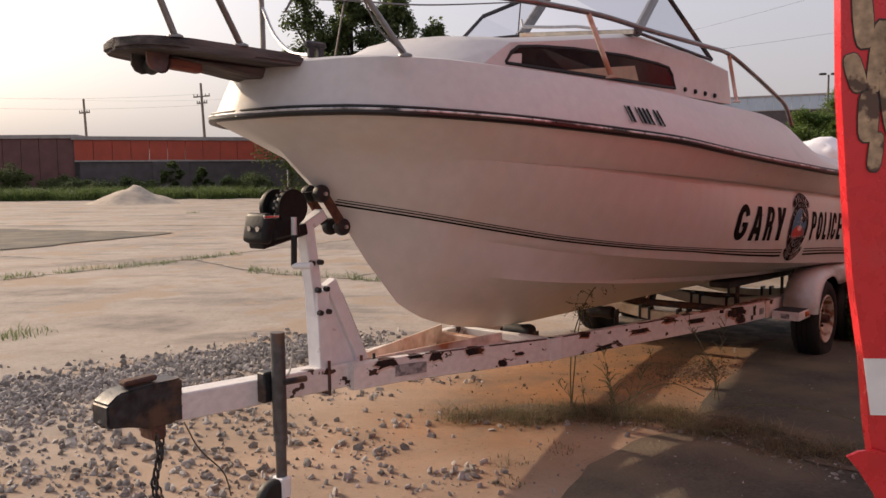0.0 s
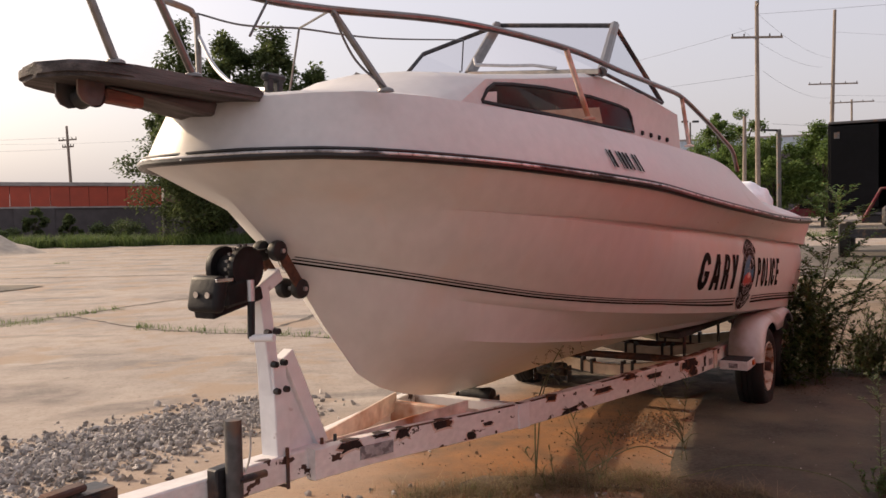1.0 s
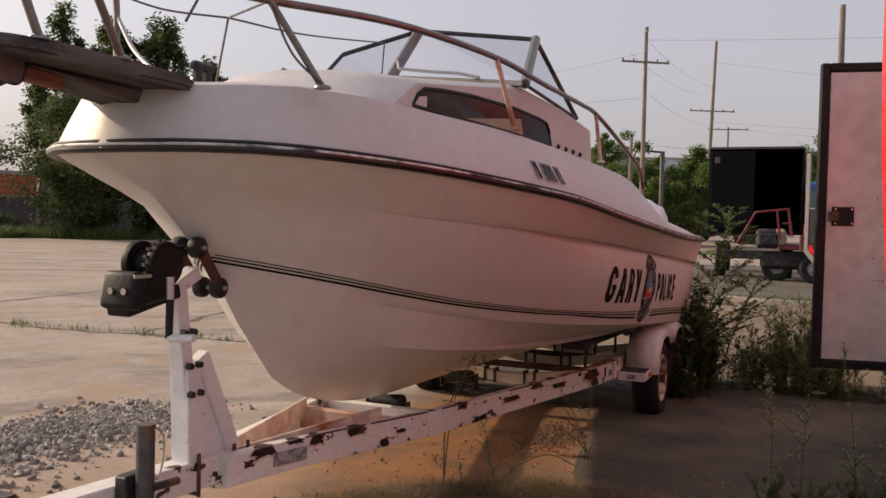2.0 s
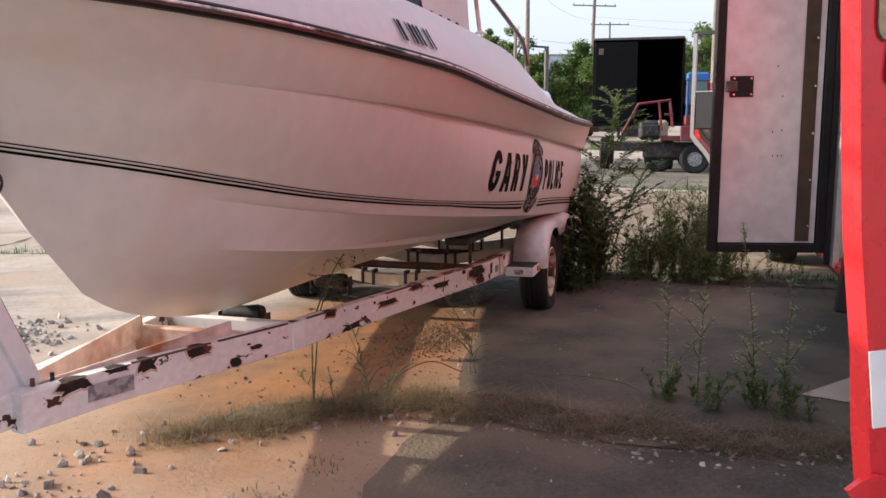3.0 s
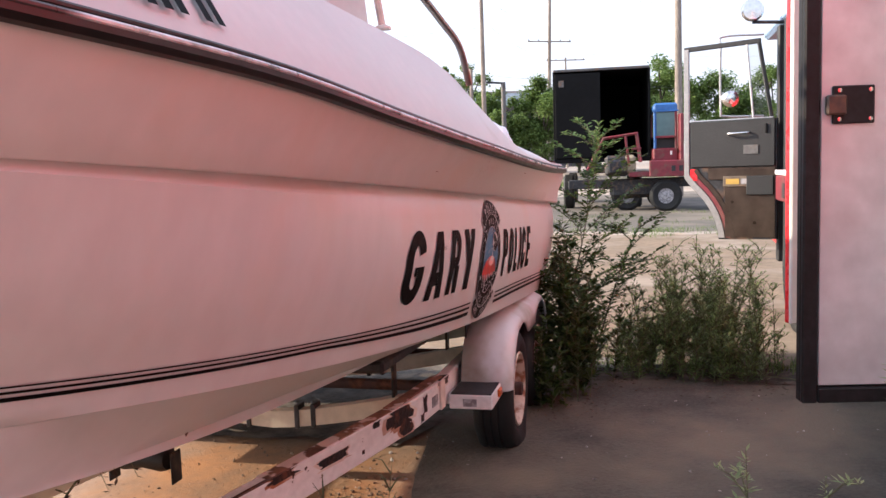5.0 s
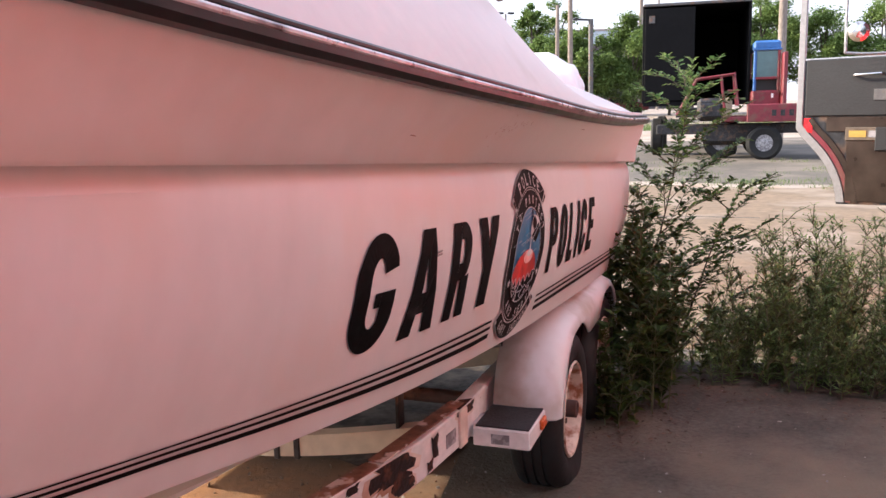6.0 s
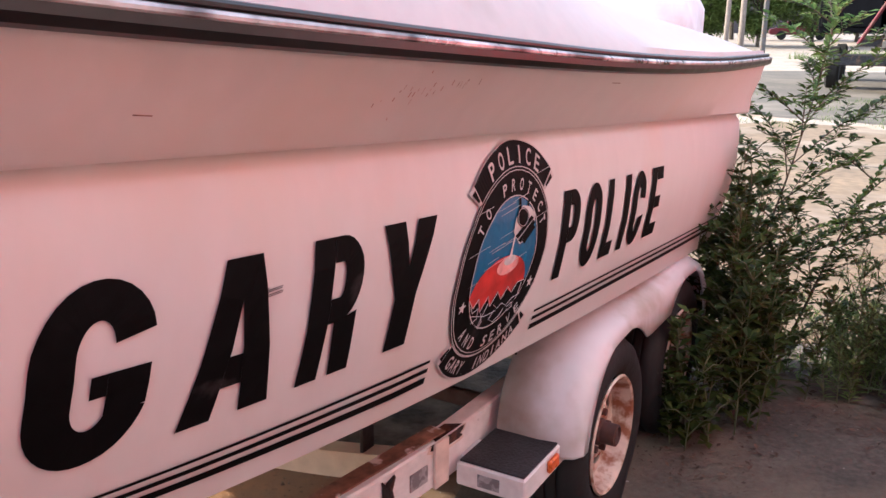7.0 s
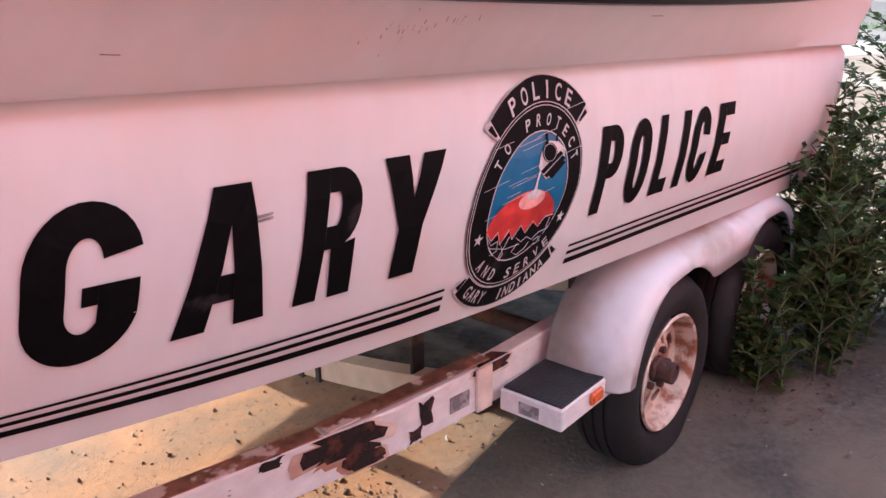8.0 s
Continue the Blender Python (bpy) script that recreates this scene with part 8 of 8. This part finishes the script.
def build_grass(name, label, spots, blades, h, mat, seed, flat=0.9, wide=None):
    """Tufts scattered round (x, y, radius) spots."""
    random.seed(seed)
    sh = Sheet()
    for x, y, r in spots:
        for _ in range(int(blades * max(0.3, r * r * 6))):
            a, d = rnd(0, 6.283), r * math.sqrt(random.random())
            px, py = x + d * math.cos(a), y + d * math.sin(a)
            b = rnd(0, 6.283)
            sh.blade(Vector((px, py, ground_height(px, py) - 0.005)), Vector((math.cos(b) * rnd(0.1, flat), math.sin(b) * rnd(0.1, flat), rnd(0.25, 1))), h * rnd(0.4, 1.2), wide or h * 0.05 + 0.003)
    ob = new(name, sh.mesh(name, mat))
    tagged(ob, label, "grass", kind="stuff")


def line_spots(a, b, n, r, jitter, seed):
    random.seed(seed)
    return [(a[0] + (b[0] - a[0]) * k / n + rnd(-jitter, jitter), a[1] + (b[1] - a[1]) * k / n + rnd(-jitter, jitter), r * rnd(0.4, 1.2)) for k in range(n + 1)]


def build_vegetation():
    # poplars behind the bow, and the broad bush left of them
    for k, (x, y, h, sp) in enumerate(((-12.6, 75.8, 17.5, 3.0), (-9.0, 77.5, 18.6, 2.9), (-5.2, 76.7, 18.4, 3.0), (-1.4, 77, 14.5, 2.8))):
        build_tree("poplar_tree", "tall narrow dark green poplar", x, y, h, sp, 2.0, 105, 150, 0.40, LEAF_TREE, 1.5, 20 + k, group="poplars behind the warehouse")
    build_tree("bushy_tree", "broad dark shrubby tree before the warehouse", -7.2, 51.5, 8.0, 4.2, 0.3, 70, 320, 0.26, LEAF_TREE, 1.0, 31)
    build_tree("bushy_tree", "broad dark shrubby tree before the warehouse", -3.2, 52.5, 5.6, 3.4, 0.2, 50, 300, 0.26, LEAF_TREE, 1.0, 32)
    for k, (x, y, h, sp) in enumerate(((-27.0, 52.6, 2.0, 1.9), (-24.0, 53.5, 1.2, 1.6), (-30, 51.5, 1.6, 2.2), (-20, 54.0, 1.1, 1.8), (-17.5, 54.5, 2.3, 0.8), (-13.0, 55.5, 1.3, 1.9), (-22, 52, 0.9, 1.8), (-15.6, 54.6, 1.7, 0.7))):
        build_tree("roadside_bush", "low dull green bush along the lot's edge", x, y, h, sp, 0.1, 22, 170, 0.16, LEAF_TREE, 1.0, 40 + k, "bush", "bushes along the lot edge")
    # tree line at the right
    for k, (x, y, h, sp) in enumerate(((28.5, 53.5, 6.2, 2.8), (31, 52, 6.6, 2.9), (33.5, 67, 10.0, 2.2), (30.5, 66, 9.4, 1.6), (35.5, 50.5, 6.2, 3.0), (40.0, 51.5, 8.9, 3.2), (43.0, 49, 6.6, 3.0), (46.5, 47.5, 7.2, 3.2),
                                       (39, 60, 7.0, 3.2), (44, 56, 7.5, 3.4), (50, 45, 7.0, 3.4), (38, 84, 9, 4), (26.5, 55.5, 5.4, 2.4), (24.2, 58.5, 5.2, 2.4))):
        build_tree("roadside_tree", "sunlit green tree along the road", x, y, h, sp, 0.9, 48, 260, 0.24, LEAF_FAR, 1.0, 60 + k, group="trees along the road")
    # shrubs at the stern and weeds by the engine
    for k, (q, h, n_, sp) in enumerate((((4.74, 1.14), 0.55, 9, 0.22), ((4.96, 1.20), 0.86, 9, 0.30), ((5.20, 1.16), 1.02, 8, 0.32), ((5.42, 1.10), 1.12, 7, 0.34), ((5.35, 1.30), 0.62, 8, 0.36), ((5.60, 1.08), 1.22, 5, 0.3))):
        build_weed("stern_shrub", "leafy dark green shrub growing against the stern", q, n_, h, sp, 0.064, LEAF_SHRUB, 44, 0.24, 81 + 10 * k, "shrub", "shrubs at the stern", narrow=0.62, bushy=0.75)
    build_sapling("tall airy sapling leaning out from the stern", (5.50, 1.08), [(0, 0, 0), (0.08, 0.06, 0.40), (0.20, 0.16, 0.85), (0.27, 0.24, 1.30), (0.29, 0.28, 1.66)], 28, 0.66, 0.054, 82, 0.80)
    build_sapling("airy branching sapling among the weeds", (5.62, 1.28), [(0, 0, 0), (0.04, 0.10, 0.32), (0.10, 0.22, 0.70), (0.16, 0.36, 1.02)], 11, 0.55, 0.052, 87, 1.1)
    for k, (q, h, n_, sp) in enumerate((((5.62, 1.56), 0.52, 14, 0.6), ((5.66, 1.80), 0.80, 16, 0.62), ((5.70, 2.02), 0.72, 16, 0.6), ((5.66, 2.24), 0.66, 15, 0.6), ((5.95, 1.92), 0.92, 14, 0.7), ((6.05, 2.20), 0.86, 13, 0.7),
                                        ((5.62, 1.90), 0.42, 18, 0.8), ((5.60, 2.15), 0.40, 16, 0.7), ((5.58, 1.62), 0.36, 16, 0.7))):
        build_weed("tall_weed", "tall feathery clump of green weeds", q, n_, h, sp, 0.044, LEAF_MUGWORT, 110, 0.30, 83 + 10 * k, group="weeds behind the asphalt", narrow=0.26, bushy=0.9)
    build_weed("low_weed", "low green weeds beside the asphalt edge", (5.85, 1.35), 12, 0.32, 0.7, 0.04, LEAF_MUGWORT, 90, 0.45, 85, narrow=0.3)
    build_weed("low_weed", "low green weeds beside the asphalt edge", (5.75, 2.75), 8, 0.25, 0.6, 0.04, LEAF_MUGWORT, 90, 0.5, 86, narrow=0.3)
    for k, (s, w, h) in enumerate(((2.20, 1.95, 0.46), (2.14, 2.09, 0.54), (2.20, 2.34, 0.60), (2.06, 2.46, 0.52))):
        build_weed("pale_weed", "slender pale green weed growing from a crack", (s, w), 1, h * 1.72, 0.05, 0.040, LEAF_WEED, 170, 0.10, 90 + k, group="weeds in the crack", narrow=0.26, bushy=0.32)
        build_weed("leafy_weed_foot", "fresh green leaves at the foot of the weeds", (s - 0.05, w + 0.02), 6, 0.20, 0.20, 0.038, LEAF_FRESH, 80, 0.7, 190 + k, group="weeds in the crack", narrow=0.5)
    build_vine("thin dry vine leaning over the trailer beam", [(1.62, 0.29, 0), (1.60, 0.31, 0.40), (1.50, 0.47, 0.70), (1.62, 0.53, 0.82), (1.82, 0.58, 0.90)], 24, 120)
    build_vine("thin dry vine leaning over the trailer beam", [(1.66, 0.27, 0), (1.64, 0.32, 0.42), (1.46, 0.46, 0.64), (1.36, 0.49, 0.66)], 10, 123)
    build_weed("dry_weed", "thin dry weed stalks by the trailer beam", (1.72, 0.62), 2, 0.40, 0.3, 0.016, LEAF_DRY, 40, 0.6, 121, narrow=0.3)
    build_weed("dry_weed", "thin dry weed stalks by the trailer beam", (1.55, 0.35), 2, 0.22, 0.3, 0.02, LEAF_DRY, 40, 0.7, 122, narrow=0.3)
    bm = bmesh.new()
    for pts in ([(1.95, 0.98, 0.02), (2.12, 1.3, 0.09), (2.08, 1.7, 0.10), (1.95, 1.88, 0.05), (1.80, 1.90, 0.01)], [(1.75, 0.5, 0.02), (1.95, 0.75, 0.16), (2.2, 0.88, 0.05)], [(5.42, 1.1, 0.02), (5.5, 1.9, 0.06), (5.44, 2.6, 0.02)]):
        tube(bm, smooth_path([BOAT @ P(*p) for p in pts], 8), 0.003, 5)
    ob = link_mesh("dead_runner", bm, STALK)
    tagged(ob, "dry bare runners arching over the asphalt", "dead stem", kind="stuff")
    build_weed("dry_weed", "thin dry weed leaning on the trailer beam", (1.62, 0.66), 3, 0.42, 0.2, 0.02, LEAF_DRY, 30, 0.6, 101, narrow=0.3)
    build_weed("dry_weed", "thin dry weed beside the trailer beam", (2.35, 0.85), 2, 0.55, 0.2, 0.03, LEAF_DRY, 25, 0.6, 102, narrow=0.3)
    build_weed("flower_weed", "grey-green weed with small pale flowers", (5.35, 2.28), 6, 0.28, 0.3, 0.03, LEAF_WEED, 60, 0.8, 103)

    def spot(s, w, r):
        q = BOAT @ P(s, w, 0)
        return (q.x, q.y, r)
    random.seed(7)
    line = [(1.15, -0.15), (1.42, 0.25), (1.62, 0.52), (1.82, 0.88), (1.74, 1.45), (1.66, 2.0), (1.72, 2.7), (1.75, 3.6)]
    strip = []
    for a, b in zip(line, line[1:]):
        for k in range(8):
            t = k / 8
            strip.append(spot(a[0] + (b[0] - a[0]) * t + rnd(-.14, .14), a[1] + (b[1] - a[1]) * t + rnd(-.05, .05), rnd(0.07, 0.17)))
    build_grass("dry_grass", "matted strip of dry grass and weeds in the slab joint", strip, 380, 0.085, LEAF_DRY, 201, 2.6, 0.0036)
    build_grass("straw_litter", "flattened straw and dead stems in the slab joint", [(x, y, r * 1.6) for x, y, r in strip], 330, 0.07, LEAF_STRAW, 209, 4.0, 0.0032)
    build_grass("green_grass", "green tufts in the slab joint", strip[1::3], 220, 0.06, GRASS, 202, 1.6, 0.004)
    tufts = [spot(0.62, 0.55, 0.10), spot(0.95, 0.62, 0.12), spot(1.6, 0.75, 0.1), spot(1.9, 0.8, 0.08), spot(0.4, 0.7, 0.08)]
    build_grass("grass_tuft", "green and straw tufts by the trailer", tufts, 160, 0.05, LEAF_DRY, 203)
    rear = [spot(5.75 + 0.05 * math.sin(k), 0.6 + 0.12 * k, rnd(0.12, 0.28)) for k in range(24)]
    build_grass("edge_grass", "long grass along the broken concrete edge", rear, 160, 0.11, GRASS, 204)
    joints = line_spots((-5.3, 13.1), (-2.9, 16.5), 9, 0.35, 0.1, 1) + line_spots((-1.9, 13.9), (0.8, 12.3), 9, 0.25, 0.08, 2) + [(-2.65, 8.9, 0.28), (-2.75, 8.75, 0.2), (-9.2, 33.4, 0.3)]
    build_grass("joint_grass", "green grass in the slab joints", joints, 170, 0.12, GRASS, 205, 1.2)
    far = line_spots((-40, 46), (-13, 51), 46, 1.3, 0.9, 3) + line_spots((-13, 50), (12, 54), 34, 1.2, 0.8, 4)
    build_grass("verge_grass", "rough grass verge before the warehouse", far, 170, 0.75, GRASS, 206, 1.2)
    mid = [spot(rnd(15.4, 17.2), rnd(-1.0, 6.5), rnd(0.15, 0.5)) for k in range(34)] + [spot(20 + rnd(-2, 2), rnd(-4, 9), rnd(0.3, 0.7)) for k in range(26)]
    build_grass("lot_grass", "patchy grass across the rear lot", mid, 90, 0.11, GRASS, 207)
    verge = line_spots((16, 42), (52, 36), 40, 1.4, 1.0, 5)
    build_grass("road_grass", "rough grass beside the far road", verge, 45, 0.4, GRASS, 208)


def build_litter():
    """Dead leaves and bark scraps along the asphalt's far edge and round the wheels."""
    random.seed(77)
    sh = Sheet()
    for _ in range(2600):
        s, w = random.gauss(5.40, 0.24), rnd(0.75, 3.4)
        if random.random() < 0.28:
            s, w = rnd(4.4, 5.4), random.gauss(1.15, 0.18)
        q = BOAT @ P(s, w, 0.012 + 0.012 * random.random())
        l = 0.008 + 0.026 * random.random() ** 2
        b = rnd(0, 6.283)
        sh.leaf(q, Vector((math.cos(b), math.sin(b), rnd(-0.1, 0.25))), Vector((rnd(-.5, .5), rnd(-.5, .5), 1)), l, l * rnd(0.25, 0.6))
    ob = new("leaf_litter", sh.mesh("leaf_litter", LEAF_DEAD))
    tagged(ob, "dark dead leaves and scraps along the asphalt edge", "leaf litter", kind="stuff")


def build_stones():
    random.seed(11)
    shapes = []
    for k in range(8):
        bm = bmesh.new()
        bmesh.ops.create_icosphere(bm, subdivisions=1, radius=1)
        for v in bm.verts:
            v.co = v.co * (1 + 0.5 * noise.noise(v.co * 1.3 + Vector((k * 7, 0, 0))))
            v.co.z *= 0.42
        me = bpy.data.meshes.new("stone")
        bm.to_mesh(me)
        bm.free()
        me.materials.append(STONE)
        shapes.append(me)
    # a ridge of crushed stone from under the post past the coupler, thinning towards the beam
    heap = root("gravel_heap", "grey crushed stone spread beside the trailer tongue", "gravel", Matrix(), kind="stuff")
    vs, fs = [], []

    def put(x, y, r):
        m = Matrix.LocRotScale((x, y, ground_height(x, y) + r * 0.25), Euler((rnd(0, 6), rnd(0, 6), rnd(0, 6))), (r * rnd(0.7, 1.2), r * rnd(0.7, 1.2), r))
        me = random.choice(shapes)
        k = len(vs)
        vs.extend(tuple(m @ v.co) for v in me.vertices)
        fs.extend(tuple(k + i for i in p.vertices) for p in me.polygons)
    for _ in range(7200):
        t = random.random() ** 0.8
        cx, cy = -1.9 + 2.3 * t, 6.35 + 2.15 * t
        a, d = rnd(0, 6.283), abs(random.gauss(0, 0.42 - 0.12 * t))
        put(cx + d * math.cos(a), cy + d * math.sin(a), 0.009 + 0.026 * random.random() ** 2.0)
    for _ in range(5200):                # the spread in front of the tongue
        x, y = rnd(-1.9, 1.5), rnd(4.6, 7.3)
        edge = (y - 4.6) * 0.42 + x * 0.95 - 0.35 + 0.5 * noise.noise((x * 1.1, y * 1.1, 6))
        clump = noise.noise((x * 2.6, y * 2.6, 13))
        if random.random() < max(0.0, min(1.0, 0.75 - edge * 0.8)) * (0.35 + 0.65 * (clump > -0.12)) or (clump > 0.22 and random.random() < 0.5):
            put(x, y, 0.007 + 0.026 * random.random() ** 2.2)
    for _ in range(900):
        x, y = rnd(-1.6, 1.6), rnd(4.4, 6.4)
        if random.random() < 0.35 + 0.6 * max(0, noise.noise((x * 1.7, y * 1.7, 3))):
            put(x, y, rnd(0.007, 0.026))
    for _ in range(1700):
        q = BOAT @ P(rnd(-1, 6), rnd(0.4, 3.2), 0)
        put(q.x, q.y, 0.003 + 0.009 * random.random() ** 3)
    for _ in range(420):
        w = rnd(0.1, 3.2)
        q = BOAT @ P(float(np.interp(w, [0, 0.5, 0.9, 1.45, 2.0, 3.2], [1.3, 1.55, 1.75, 1.66, 1.58, 1.62])) + random.gauss(-0.06, 0.14), w, 0)
        put(q.x, q.y, 0.005 + 0.016 * random.random() ** 2)
    grey = (list(vs), list(fs))
    vs.clear()
    fs.clear()
    for _ in range(2600):
        a, b = random.gauss(2.98, 0.22), random.gauss(0.46, 0.13)
        if random.random() < 0.25:
            a, b = rnd(1.5, 4.2), rnd(-0.6, 0.9)
        q = BOAT @ P(a, b, 0)
        put(q.x, q.y, 0.003 + 0.008 * random.random() ** 2.0)
    me = bpy.data.meshes.new("grit")
    me.from_pydata(list(vs), [], list(fs))
    me.materials.append(GRIT)
    tagged(new("grit_heap", me), "small brown grit scattered under the boat", "grit", kind="stuff")
    vs, fs = grey
    me = bpy.data.meshes.new("gravel")
    me.from_pydata(vs, [], fs)
    me.materials.append(STONE)
    ob = new("gravel", me)
    ob.parent = heap
    tagged(ob, kind="stuff")


build_vegetation()
build_litter()
build_stones()
